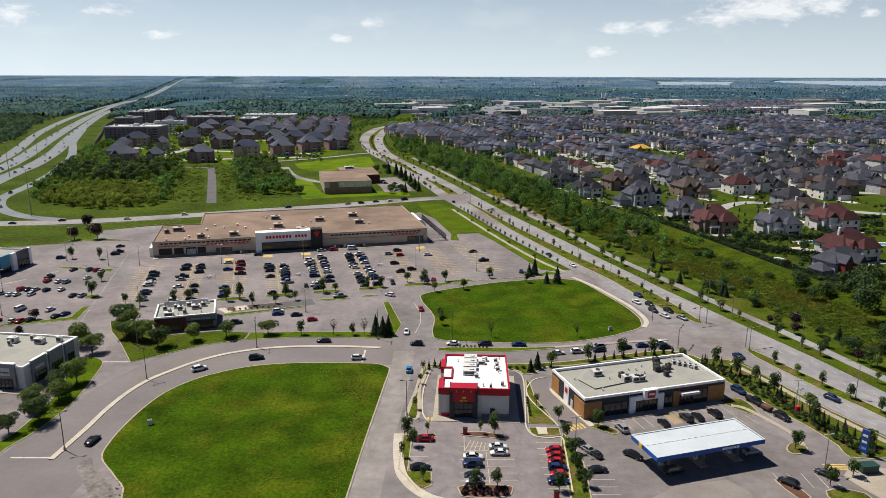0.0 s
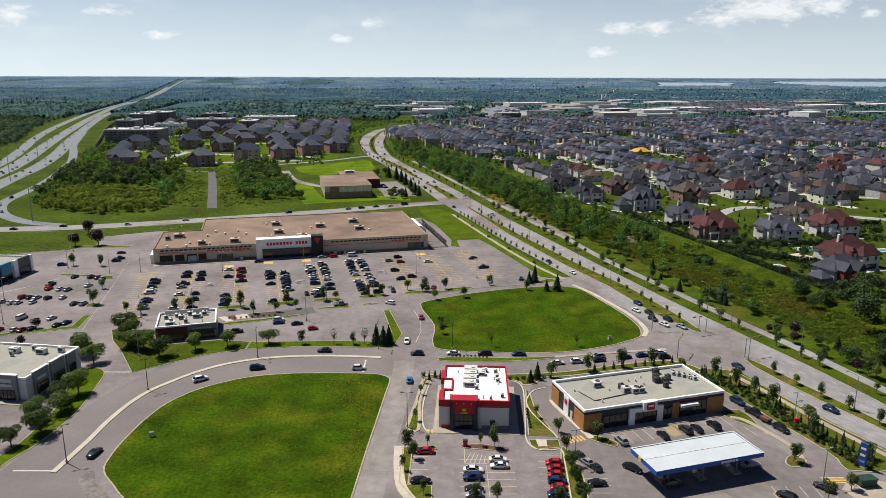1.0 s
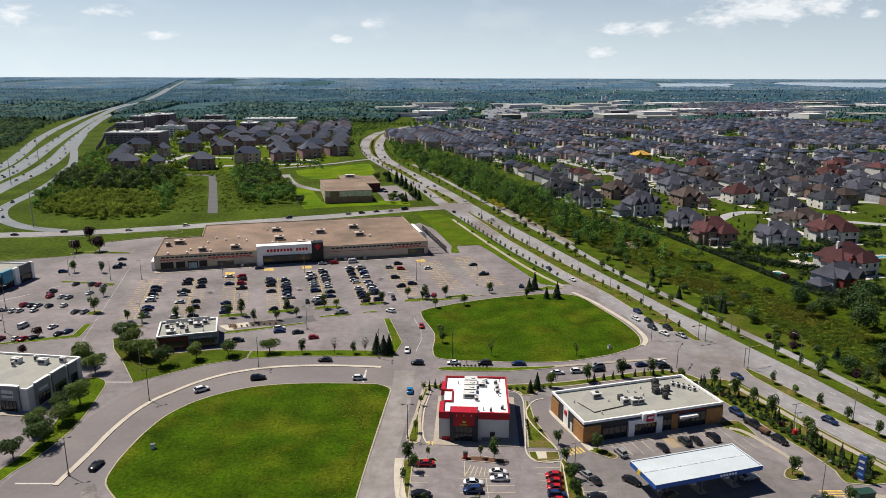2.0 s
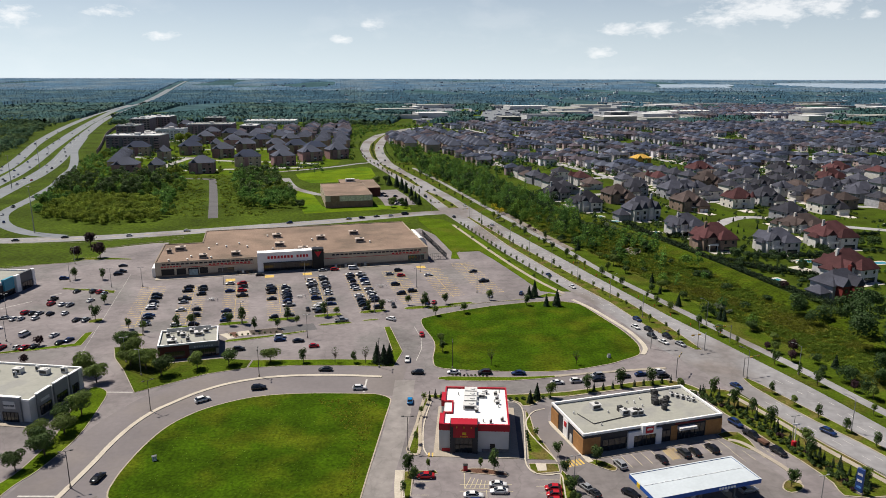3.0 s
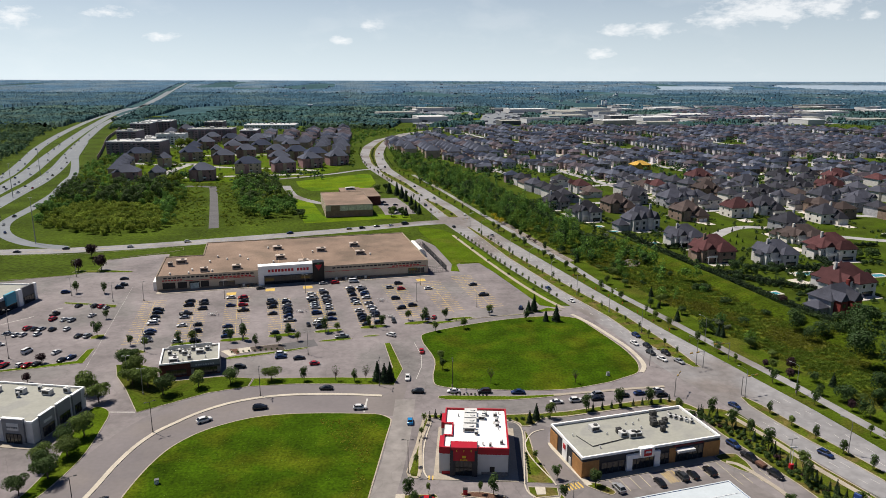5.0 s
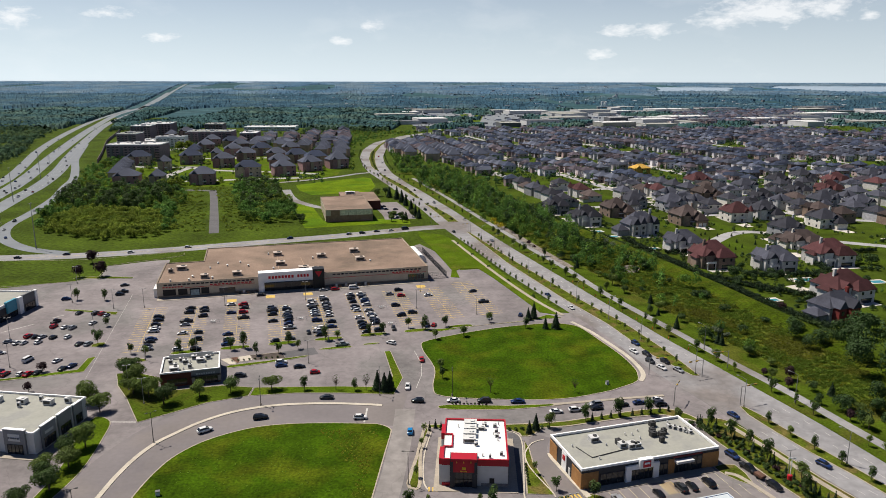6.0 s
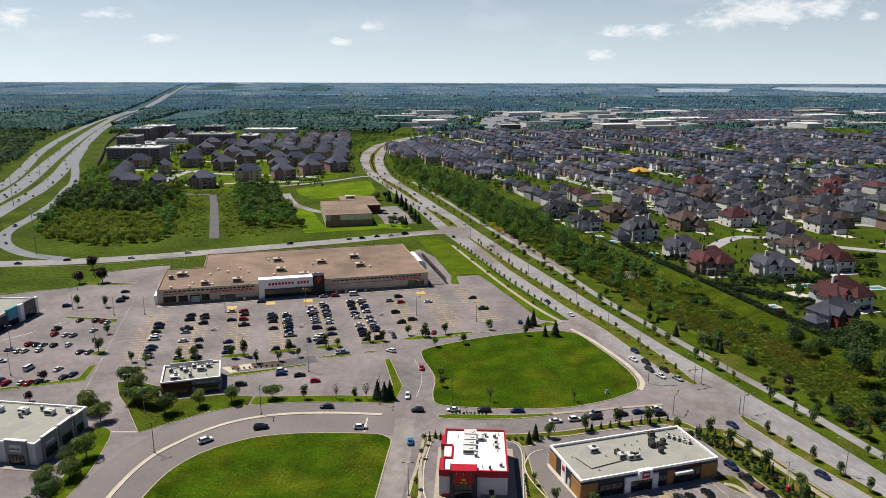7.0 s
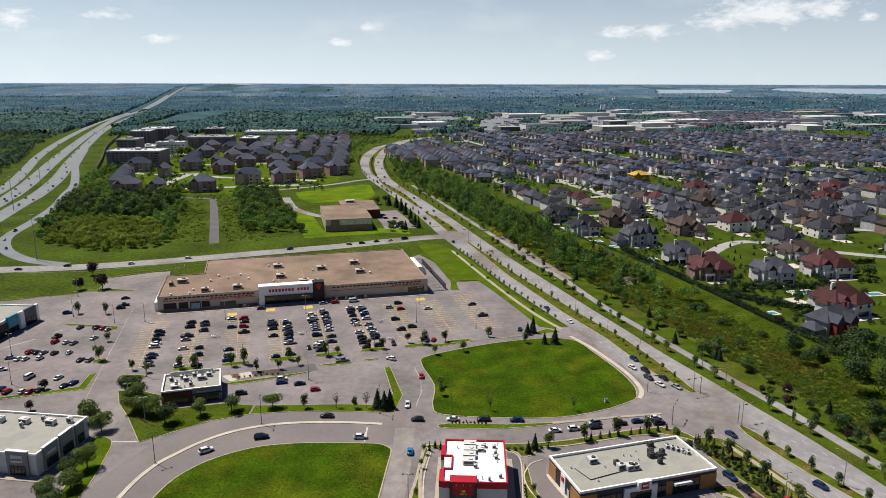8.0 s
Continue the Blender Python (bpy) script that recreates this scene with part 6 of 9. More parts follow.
def cone_cloud(seed, radius, height, n, size, base=0.3):
    """A conifer: drooping boughs in whorls, narrowing upward."""
    g = np.random.default_rng(seed)
    h = 1 - np.sqrt(g.uniform(0, 1, n))
    an = g.uniform(0, 2 * math.pi, n)
    r = radius * (1 - h) ** 0.9 * g.uniform(0.55, 1.05, n) * (0.85 + 0.2 * np.sin(h * 40))
    p = np.stack([r * np.cos(an), r * np.sin(an), base + h * (height - base)], 1)
    out = np.stack([np.cos(an), np.sin(an), np.full(n, 0.45)], 1) + g.normal(0, 0.3, (n, 3))
    out /= np.linalg.norm(out, axis=1)[:, None]
    a = np.cross(out, g.normal(0, 1, (n, 3)))
    a /= np.linalg.norm(a, axis=1)[:, None]
    b = np.cross(out, a)
    s = size * g.uniform(0.6, 1.3, n)[:, None]
    v = np.stack([p + a * s, p + b * s * 0.8, p - a * s, p - b * s * 0.8], 1).reshape(-1, 3)
    return v, np.arange(4 * n).reshape(-1, 4)


def mesh_of(name, v, f, material):
    me = bpy.data.meshes.new(name)
    me.from_pydata(v.tolist(), [], f.tolist())
    me.materials.append(material)
    return me


TREES = {}
DARK_LEAVES = mat("deep green leaves", (0.046, 0.088, 0.024), 0.7, spread=0.25, scale=0.5, island=0.4, spec=0.2, leaf=0.25)


def tree(kind, x, y, size=1.0, z=0.12):
    """One tree of a kind, turned and scaled; the first of a kind is built, the rest are copies."""
    r = random.Random(int(x * 13 + y * 7))
    turn = r.uniform(0, 360)
    variant = (kind, r.randrange(3) if kind in ("round", "young", "broad") else 0)
    if variant not in TREES:
        names = {"round": ("deciduous_tree", "round-crowned green street tree on a thin trunk", "tree"), "young": ("young_tree", "slim young street tree with a sparse green crown", "tree"),
                 "broad": ("deciduous_tree", "broad-crowned green tree on a short trunk", "tree"), "purple": ("purple_tree", "small purple-leaved ornamental tree", "tree"),
                 "spruce": ("conifer", "dark green spruce with drooping boughs", "tree"), "cedar": ("columnar_cedar", "narrow columnar evergreen in a planted row", "shrub"),
                 "bare": ("bare_tree", "small bare-branched tree with few leaves", "tree"), "shrub": ("shrub", "low rounded green shrub", "shrub"), "red": ("shrub", "low dark red planted shrub", "shrub")}
        name, label, cat = names[kind]
        t = thing(name, pose(0, 0, 0), label, cat, cat + "s of the streets")
        s = variant[1] * 11 + len(kind)
        bm = bmesh.new()
        if kind in ("round", "young", "broad", "purple"):
            rad, high, low, n, leaf, mt = {"round": (1.55, 4.4, 0.75, 900, 0.165, LEAVES[1 if variant[1] else 0]), "young": (0.85, 3.1, 0.9, 340, 0.14, LEAVES[variant[1] % 2]),
                                           "broad": (3.8, 5.0, 1.7, 3000, 0.2, LEAVES[1 if variant[1] == 2 else 0]), "purple": (1.7, 3.3, 0.6, 900, 0.18, LEAVES[2])}[kind]
            rod(bm, (0, 0, -0.2), (0.05, 0, low + high * 0.3), 0.05 * rad + 0.03, 0.03 * rad, 7)
            for k in range(5):
                an = k * 1.26 + s
                rod(bm, (0.03, 0, low * 0.8 + k * 0.2), (rad * 0.6 * math.cos(an), rad * 0.6 * math.sin(an), low + high * (0.35 + 0.07 * k)), 0.025 * rad, 0.012, 5)
            part("trunk", bm, BARK, t)
            v, f = leaf_cloud(s, rad, high, low, n, leaf, 9)
        elif kind == "spruce":
            rod(bm, (0, 0, -0.2), (0, 0, 6.4), 0.16, 0.03, 7)
            part("trunk", bm, BARK, t)
            v, f = cone_cloud(s, 1.9, 6.8, 900, 0.3)
            mt = LEAVES[3]
        elif kind == "cedar":
            rod(bm, (0, 0, -0.2), (0, 0, 2.0), 0.07, 0.02, 6)
            part("trunk", bm, BARK, t)
            v, f = cone_cloud(s, 0.62, 2.7, 260, 0.14, 0.1)
            mt = LEAVES[3]
        elif kind == "bare":
            rod(bm, (0, 0, -0.2), (0, 0, 2.2), 0.09, 0.06, 6)
            rr = random.Random(5)
            for k in range(34):
                an, up, ln = rr.uniform(0, 6.28), rr.uniform(0.5, 1.0), rr.uniform(1.2, 2.6)
                z0 = rr.uniform(1.2, 2.2)
                rod(bm, (0, 0, z0), (ln * 0.55 * math.cos(an), ln * 0.55 * math.sin(an), z0 + ln * up), 0.035, 0.01, 4)
            part("branches", bm, BARK, t)
            v, f = leaf_cloud(s, 1.4, 2.4, 2.0, 60, 0.14)
            mt = LEAVES[1]
        else:
            bm.free()
            v, f = leaf_cloud(s, 0.75, 1.15, -0.05, 150, 0.17, 5)
            mt = LEAVES[2] if kind == "red" else LEAVES[1]
        ob = new("crown", mesh_of("crown", v, f, mt))
        ob.parent = t
        t.matrix_world = pose(x, y, z, 0, 0, turn) @ Matrix.Diagonal((size, size, size, 1))
        TREES[variant] = t
        return t
    c = copy_thing(TREES[variant], pose(x, y, z, 0, 0, turn))
    c.scale = (size * r.uniform(0.92, 1.08), size * r.uniform(0.92, 1.08), size * r.uniform(0.9, 1.1))
    return c


for x, y, s in ((-104.5, 219.5, 0.95), (-101, 215.5, 0.9), (-107.5, 221.3, 0.7), (-98.2, 207, 0.9), (-95.8, 153.2, 0.9), (-96.4, 163.5, 0.8), (-97, 173.6, 0.85), (-103, 194.5, 0.85), (-109, 200, 0.85), (-99.3, 211.2, 0.85), (-85.7, 199.5, 0.85), (-92.3, 204.5, 0.9), (-76.6, 205, 0.68), (-67.4, 207.5, 0.72),
                (-55.1, 210.5, 0.72), (-95, 206, 0.7), (-99.5, 158.2, 0.72), (-99.6, 168.4, 0.75), (-98.6, 146, 0.7)):
    tree("broad", x, y, s * 1.15)
for x, y, s in ((-44.5, 210.2, 0.8), (-28.3, 210.2, 0.7), (-0.7, 227.1, 0.75), (-0.1, 219.9, 0.75), (-8, 266.3, 0.7), (1.2, 270, 0.9), (8.1, 259, 0.95), (19.1, 275.3, 0.85), (33.3, 268.5, 0.8), (-2.9, 256, 0.8),
                (-113.4, 240.7, 0.7), (-107.2, 238.5, 0.8), (-96.2, 241.8, 0.85), (-91.6, 243.4, 0.95), (-78.3, 244.5, 0.9), (-73.9, 246.1, 1.0), (-58.2, 250.5, 0.9), (-44.9, 254.6, 0.95), (-40.5, 255.7, 0.75),
                (-28.7, 261, 0.8), (-24, 262, 0.9), (-13.9, 268.5, 0.8), (-7, 267.3, 0.9), (-164.8, 304.2, 0.95), (-152.2, 303.5, 0.95), (-129.6, 249.5, 1.2), (-135.3, 269.1, 0.8)):
    tree("round", x, y, s * 1.15)
for x, y, s in ((-6.6, 141.5, 0.85), (-7.8, 145.3, 0.95), (-3.4, 147, 0.7), (8.7, 147.2, 0.75), (11.9, 146.7, 1.0), (6.8, 125.3, 0.85), (11.1, 125.5, 0.85), (-8.5, 136.7, 0.8), (-3.8, 128, 0.75), (-5.2, 181.2, 0.8), (-5.8, 173.9, 0.75),
                (-6.7, 159.2, 0.8), (27.8, 153.5, 0.85), (23.4, 160.9, 0.8), (36.4, 150.3, 1.0), (77.8, 140.5, 1.0), (78, 126.4, 0.9), (84.3, 129.5, 0.9), (95.1, 142.1, 0.9), (23.2, 124.2, 0.85)):
    tree("round" if s >= 0.85 else "young", x, y, s if s >= 0.85 else s * 1.15)
for x, y, s in ((30.8, 185.4, 1.25), (42, 189.5, 1.3), (52.3, 192.5, 1.3), (61.5, 193.9, 1.25), (69.1, 189.7, 1.2), (77.6, 186.5, 1.3), (80.9, 180, 1.35), (83.7, 175, 1.2), (85.4, 167.6, 1.35), (90.2, 159, 1.2), (87.5, 152, 1.3)):
    tree("round", x, y, s * 0.82)
for x, y, s in ((-182, 340.1, 1.7), (-171.6, 342.2, 2.1), (-189.1, 368.4, 1.9), (-136.1, 223.7, 1.0), (-132, 208, 0.9), (120, 190, 0.9), (112, 212, 1.0), (108.5, 222, 0.8)):
    tree("purple", x, y, s)
for x, y, s in ((-21, 210.3, 1.0), (-18.7, 209.4, 1.05), (-17, 210.4, 1.0), (35.5, 278.3, 0.85), (38, 280.5, 1.05), (41.1, 267.6, 0.75), (45.3, 267.9, 1.05), (24.5, 182, 0.6), (26.6, 184, 0.7)):
    tree("spruce", x, y, s)
for x, y in ((-34.4, 210.4), (-24.7, 210.3), (15.3, 208.6), (42.3, 208.8)):
    tree("bare", x, y, 1.15)
for i in range(9):
    tree("cedar", 44 + i * 2.9 + (i > 3) * 1.0, 190.0 + i * 0.72, 0.95)
edge = smooth([(73.5, 188.5), (80, 179.5), (85, 166), (89.2, 153.5), (92.5, 144), (94, 139)], False, 14)
for i, q in enumerate(edge):
    if i % 3 == 0 or i % 7 == 1:
        tree("cedar", q.x + 0.9 + 0.4 * math.sin(i * 1.9), q.y, 0.95 + 0.2 * ((i * 7) % 3))
    tree("red" if i % 9 == 4 else "shrub", q.x - 1.6 + 1.3 * math.sin(i * 2.7), q.y - 0.6, 0.9 + 0.4 * ((i * 5) % 4) / 3)
for i in range(10):
    tree("shrub", 28.2 + 0.5 * math.sin(i * 2.2), 124.5 + i * 2.1, 1.0)
    tree("round" if i % 3 == 0 else "shrub", 28.6 + 0.4 * math.cos(i * 3.1), 126.0 + i * 2.1, 0.8 if i % 3 == 0 else 1.0)
for i in range(12):
    tree("red", 4.6 + (i % 6) * 1.55, 122.9 + (i // 6) * 1.3, 1.05)
for i in range(10):
    tree("red" if i % 2 else "shrub", 3.0 + i * 1.15, 200.2 - i * 0.05, 0.6)
for i in range(7):
    tree("shrub", 21.3 + 0.04 * i, 156.0 + i * 1.5, 0.6)
    tree("shrub", 19 + i * 1.9, 183.5 + 0.25 * i, 0.9)
for x, y in ((-3.7, 183.2), (-2.1, 185), (-0.5, 184), (1.5, 184.5)):
    tree("cedar", x, y, 1.0)
# rows along the boulevard
for i in range(20):
    y = 296 + i * 6.6
    tree("young", blvd_w(y) - 1.6, y, 0.8)
    if i % 4 == 2:
        tree("shrub", blvd_w(y) - 5.5, y, 1.2)
for i in range(24):
    y = 232 + i * 8.6
    xm = float(np.interp(y, (222, 241, 273, 307, 370, 450), (86, 79.5, 71.3, 58.5, 38, 16)))
    tree("young", xm + (i % 2) * 1.2 - 0.4, y, 0.8 + 0.1 * (i % 3))
for i in range(5):
    y = 158 + i * 7.6
    tree("round", float(np.interp(y, (95, 161, 172, 184, 197), (131.5, 106, 101.2, 96.6, 92.2))), y, 0.75)
for i in range(36):
    y = 150 + i * 8.4 + (i % 3)
    tree("round" if i % 3 else "young", blvd_e(y) + 2.2 + (0.8 if i % 4 else 8.5), y, 1.0)
for i in range(24):
    y = 490 + i * 20
    xm = float(np.interp(y, (490, 533, 557, 580, 642, 694, 733, 765, 801, 871, 947, 1046), (6, -6, -14.8, -20, -37, -54, -65.7, -72, -78.5, -87.7, -93, -93)))
    tree("shrub", xm, y, 2.2 if y > 760 else 1.6)
    tree("young", blvd_e(y) + 2.0, y, 1.1)
    tree("young", blvd_w(y) - 2.0, y + 7, 1.1)
for x, y, s in ((-20, 505, 1.3), (-24, 525, 1.35), (-29, 545, 1.3), (-33, 560, 1.5), (-17, 494, 1.25), (-38, 575, 1.6), (-26, 488, 1.1), (-45, 585, 1.5)):
    tree("spruce", x, y, s)
for x, y, s in ((-36, 484, 0.75), (-28, 482, 0.75), (-97, 478, 0.8), (-100, 484, 0.9), (-35.8, 495.7, 0.85), (-29.2, 492.5, 0.8), (-55, 590, 1.0), (-49, 598, 1.0), (-22, 500, 0.7)):
    tree("broad", x, y, s)


# woods: many crowns joined, each of leaf clumps
def wood(name, spots, label, material, clumps, leaf, seeds=6):
    """spots: x, y, crown radius, crown height."""
    protos = [leaf_cloud(100 + k, 1.0, 1.0, 0.0, clumps, leaf, 6) for k in range(seeds)]
    g = np.random.default_rng(len(spots))
    vs = []
    for i, (x, y, r, h) in enumerate(spots):
        v = protos[i % seeds][0]
        mid = np.repeat(v.reshape(-1, 4, 3).mean(1), 4, 0)
        v = mid * (1, 1, h / r) + (v - mid)
        a = g.uniform(0, 6.283)
        c, s = math.cos(a), math.sin(a)
        vs.append(np.stack([x + r * (c * v[:, 0] - s * v[:, 1]), y + r * (s * v[:, 0] + c * v[:, 1]), land_height(y) + r * v[:, 2]], 1))
    v = np.concatenate(vs)
    ob = new(name, mesh_of(name, v, np.arange(len(v)).reshape(-1, 4), material))
    return tagged(ob, label, "woodland", kind="stuff")


def inside(x, y, poly):
    hit = False
    for (ax, ay), (bx, by) in zip(poly, poly[1:] + poly[:1]):
        if (ay > y) != (by > y) and x < (bx - ax) * (y - ay) / (by - ay) + ax:
            hit = not hit
    return hit


def scatter(poly, n, radius, high, seed):
    g = random.Random(seed)
    x0, x1, y0, y1 = min(p[0] for p in poly), max(p[0] for p in poly), min(p[1] for p in poly), max(p[1] for p in poly)
    out = []
    while len(out) < n:
        x, y = g.uniform(x0, x1), g.uniform(y0, y1)
        if inside(x, y, poly):
            k = g.uniform(*high)
            out.append((x, y, g.uniform(*radius) * (0.6 + 0.4 * k / high[1]), k))
    return out


DEEP_WOOD = mat("deep green woodland leaves", (0.08, 0.165, 0.038), 0.8, spread=0.3, scale=0.05, fine=0.2, fine_scale=0.6, island=0.45, spec=0.1, leaf=0.4)
WEST_WOOD = [(-292, 500), (-266, 452), (-241, 434), (-218, 424), (-198, 423), (-178, 436), (-181, 465), (-196, 530), (-218, 590), (-240, 622), (-305, 615), (-330, 640), (-340, 600)]
MID_WOOD = [(-165, 560), (-140, 482), (-108, 474), (-102, 486), (-120, 545), (-132, 575), (-148, 620), (-152, 655), (-192, 660), (-188, 625)]
PALE_WOOD = mat("willow leaves", (0.22, 0.28, 0.04), 0.8, spread=0.3, scale=0.05, fine=0.2, fine_scale=0.6, island=0.4, other=(0.17, 0.24, 0.036), other_scale=0.08, spec=0.12, leaf=0.5)


def off_roads(spots, gap=5.5):
    """Leaves out what would stand on the lane or the slip road."""
    keep = []
    for s in spots:
        lane = abs(s[0] - float(np.interp(s[1], (440, 482, 520, 572, 616), (-146, -160, -171, -190, -205))))
        slip = abs(s[0] - float(np.interp(s[1], (399, 419, 444, 470, 515, 577, 690, 763), (-240, -265, -283, -294, -304, -321, -363, -398))))
        back = s[1] - float(np.interp(s[0], (-330, -243, -200, -157, -113, -65), (370, 379, 386, 400, 418, 437)))
        if (lane > gap or s[1] > 620) and slip > gap + 3 and back > 12:
            keep.append(s)
    return keep


FRONT_WOOD = [(-272, 470), (-255, 442), (-241, 433), (-218, 423), (-198, 423), (-180, 436), (-184, 462), (-205, 505), (-240, 530), (-275, 522)]
wood("woodland", [s for s in off_roads(scatter(WEST_WOOD, 480, (2.6, 4.6), (4, 9), 1)) if not inside(s[0], s[1], FRONT_WOOD)], "dense green wood of mixed trees", WOODS[0], 190, 0.15)
wood("woodland", off_roads(scatter([(-300, 530), (-225, 520), (-222, 590), (-240, 622), (-305, 615), (-335, 635)], 110, (3.2, 5.2), (8, 12.5), 6)), "tall dark trees at the back of a wood", LEAVES[1], 260, 0.13)
wood("scrub", off_roads(scatter(FRONT_WOOD, 430, (2, 3.4), (3.6, 6.0), 2)), "yellow-green willow scrub", PALE_WOOD, 150, 0.16)
wood("woodland", off_roads(scatter(MID_WOOD, 240, (2.6, 4.4), (4, 9), 3)), "dense green wood of mixed trees", WOODS[0], 190, 0.15)
wood("woodland", off_roads(scatter([(-165, 575), (-150, 520), (-128, 520), (-132, 575), (-150, 640), (-185, 655)], 50, (3, 4.6), (7, 11), 7)), "tall dark trees at the back of a wood", LEAVES[1], 220, 0.14)
wood("scrub", off_roads(scatter([(-212, 470), (-172, 448), (-120, 452), (-106, 470), (-130, 560), (-185, 640), (-222, 640)], 900, (0.9, 2.2), (0.4, 1.4), 8)), "rough pale scrub beside a lane", PALE_WOOD, 60, 0.2)
wood("woodland", off_roads(scatter([(-345, 640), (-300, 640), (-380, 860), (-410, 850)], 160, (2, 4), (4, 8), 4)), "row of trees beside the slip road", WOODS[0], 90, 0.2)
wood("scrub", scatter([(-112, 900), (-122, 985), (-116, 1090), (-92, 1190), (-50, 1245), (-20, 1300), (-160, 1300), (-190, 1150), (-165, 950)], 330, (1.6, 3.6), (1.5, 6), 71), "bright green bushes in a meadow beside the boulevard", WOODS[0], 60, 0.22)
wood("scrub", scatter([(-96, 760), (-108, 850), (-118, 900), (-150, 950), (-140, 870), (-112, 770)], 120, (1.0, 2.2), (0.8, 2.6), 72), "low bushes on a slope beside the boulevard", DEEP_WOOD, 60, 0.22)
# the long strip east of the boulevard
rngs = random.Random(11)
strip_spots, low_spots = [], []
for i in range(11000):
    y = 165 + 565 * rngs.random() ** 1.35
    a, b = blvd_e(y) + 16, ridge_x(y) - 7
    if y < 300:
        b = ridge_x(y) + (300 - y) * 0.12 - 8
    x = a + (b - a) * rngs.random()
    k = rngs.random()
    if y < 470 and x > ridge_x(y) - (15 if y < 330 else 21) + 5 * rngs.random():
        continue
    if y > 310 and k < 0.085 * min(1, (y - 310) / 110) + 0.009:
        strip_spots.append((x, y, rngs.uniform(1.9, 4.4), rngs.uniform(3.5, 12) * (1.25 if rngs.random() < 0.12 else 1)))
    elif x > a + (6 if y < 380 else 2) and x < b - (4 if y < 430 else 3) and (y < 520 or k > 0.6):
        low_spots.append((x, y, rngs.uniform(0.7, 1.8), rngs.uniform(0.15, 0.6) + 0.7 * (rngs.random() < 0.12)))
for x, y, r, h in ((136, 246, 3.0, 6), (112, 242, 2.6, 6), (109, 262, 2.6, 6), (100, 290, 2.4, 6), (97, 300, 2.6, 5.5), (118, 262, 2.4, 4.5), (106, 330, 2.6, 5), (115, 300, 2.6, 4.5), (140, 222, 4.2, 10),
                   (146, 232, 4.4, 11), (150, 244, 4.0, 12), (146, 212, 4.5, 12), (155, 226, 4.5, 13), (152, 210, 4, 12), (158, 236, 4, 12), (136, 258, 4, 9), (140, 264, 3.6, 8), (144, 200, 4, 10)):
    strip_spots.append((x, y, r, h))
strip_spots = [(x, y, r * 1.25, h * 1.45) if x > 138 and h >= 9 and y < 250 else (x, y, r, h) for x, y, r, h in strip_spots]
for i in range(420):
    y = 480 + 480 * rngs.random()
    a, b = blvd_e(y) + 8, ridge_x(y) - 2
    strip_spots.append((a + (b - a) * rngs.random(), y, rngs.uniform(2.0, 3.6), rngs.uniform(4, 8)))
wood("woodland", [s for s in strip_spots if s[0] > 118 and s[1] < 270], "tall dark green trees behind the scrub", DARK_LEAVES, 900, 0.075)
strip_spots = [s for s in strip_spots if not (s[0] > 118 and s[1] < 270)]
dark_spots, strip_spots = strip_spots[5::6], [q for i, q in enumerate(strip_spots) if i % 6 != 5]
wood("woodland", dark_spots, "dark trees among the strip along the boulevard", DARK_LEAVES, 200, 0.13)
wood("woodland", strip_spots[0::3], "young mixed trees along the boulevard", mat("light green woodland leaves", (0.15, 0.27, 0.048), 0.8, spread=0.3, scale=0.05, fine=0.2, fine_scale=0.6, island=0.45, spec=0.1, leaf=0.45), 200, 0.125)
wood("woodland", strip_spots[1::3], "darker trees among the strip along the boulevard", DEEP_WOOD, 200, 0.125)
wood("woodland", [(x, y, r * 0.72, h * 1.35) for x, y, r, h in strip_spots[2::3]], "slender taller trees along the boulevard", WOODS[0], 150, 0.14)
reeds = []
for i in range(5200):
    y = rngs.uniform(160, 440)
    a, b = blvd_e(y) + 21, ridge_x(y) - 14 + max(0, 260 - y) * 0.25
    reeds.append((a + (b - a) * rngs.random(), y, rngs.uniform(0.6, 1.3), rngs.uniform(0.12, 0.4)))
wood("reeds", reeds, "tall olive-yellow grass and reeds on rough land", mat("olive reed blades", (0.19, 0.205, 0.022), 0.85, spread=0.3, scale=0.08, fine=0.15, fine_scale=0.6, island=0.3, other=(0.1, 0.15, 0.02), other_scale=0.06, spec=0.1, leaf=0.5), 12, 0.28)
wood("scrub", low_spots, "olive-green waist-high scrub on rough land", WOODS[1], 44, 0.2)
# garden trees and hedges among the houses
garden = []
for i in range(3800):
    y = 290 + 1150 * rngs.random()
    x = ridge_x(y) + 6 + (0.74 * y + 60 - ridge_x(y)) * rngs.random()
    if y > 620:
        garden.append((x, y, rngs.uniform(1.3, 3.2), rngs.uniform(2.5, 7.0)))
    elif rngs.random() < 0.12:
        garden.append((x, y, rngs.uniform(0.6, 1.6), rngs.uniform(1.2, 3.6)))
for i in range(520):
    y = 640 + 640 * rngs.random()
    gx = -110 - 250 * rngs.random() - (y - 640) * 0.1
    if any((gx - a) ** 2 + (y - b) ** 2 < 13 ** 2 for a, b, *_ in HOMES) or any(abs(gx - a) < w * 0.5 + 4 and abs(y - b) < d * 0.5 + 4 for a, b, w, d, *_ in FLATS):
        continue
    garden.append((gx, y, rngs.uniform(1.4, 3.0), rngs.uniform(3, 7)))
homes_trees = [(-247 + rngs.uniform(-9, 9), 632 + rngs.uniform(-6, 6), rngs.uniform(3, 5), rngs.uniform(8, 12)) for i in range(12)] + [(-350 + rngs.uniform(-13, 13), 965 + rngs.uniform(-9, 9), rngs.uniform(4, 6.5), rngs.uniform(10, 15)) for i in range(16)]
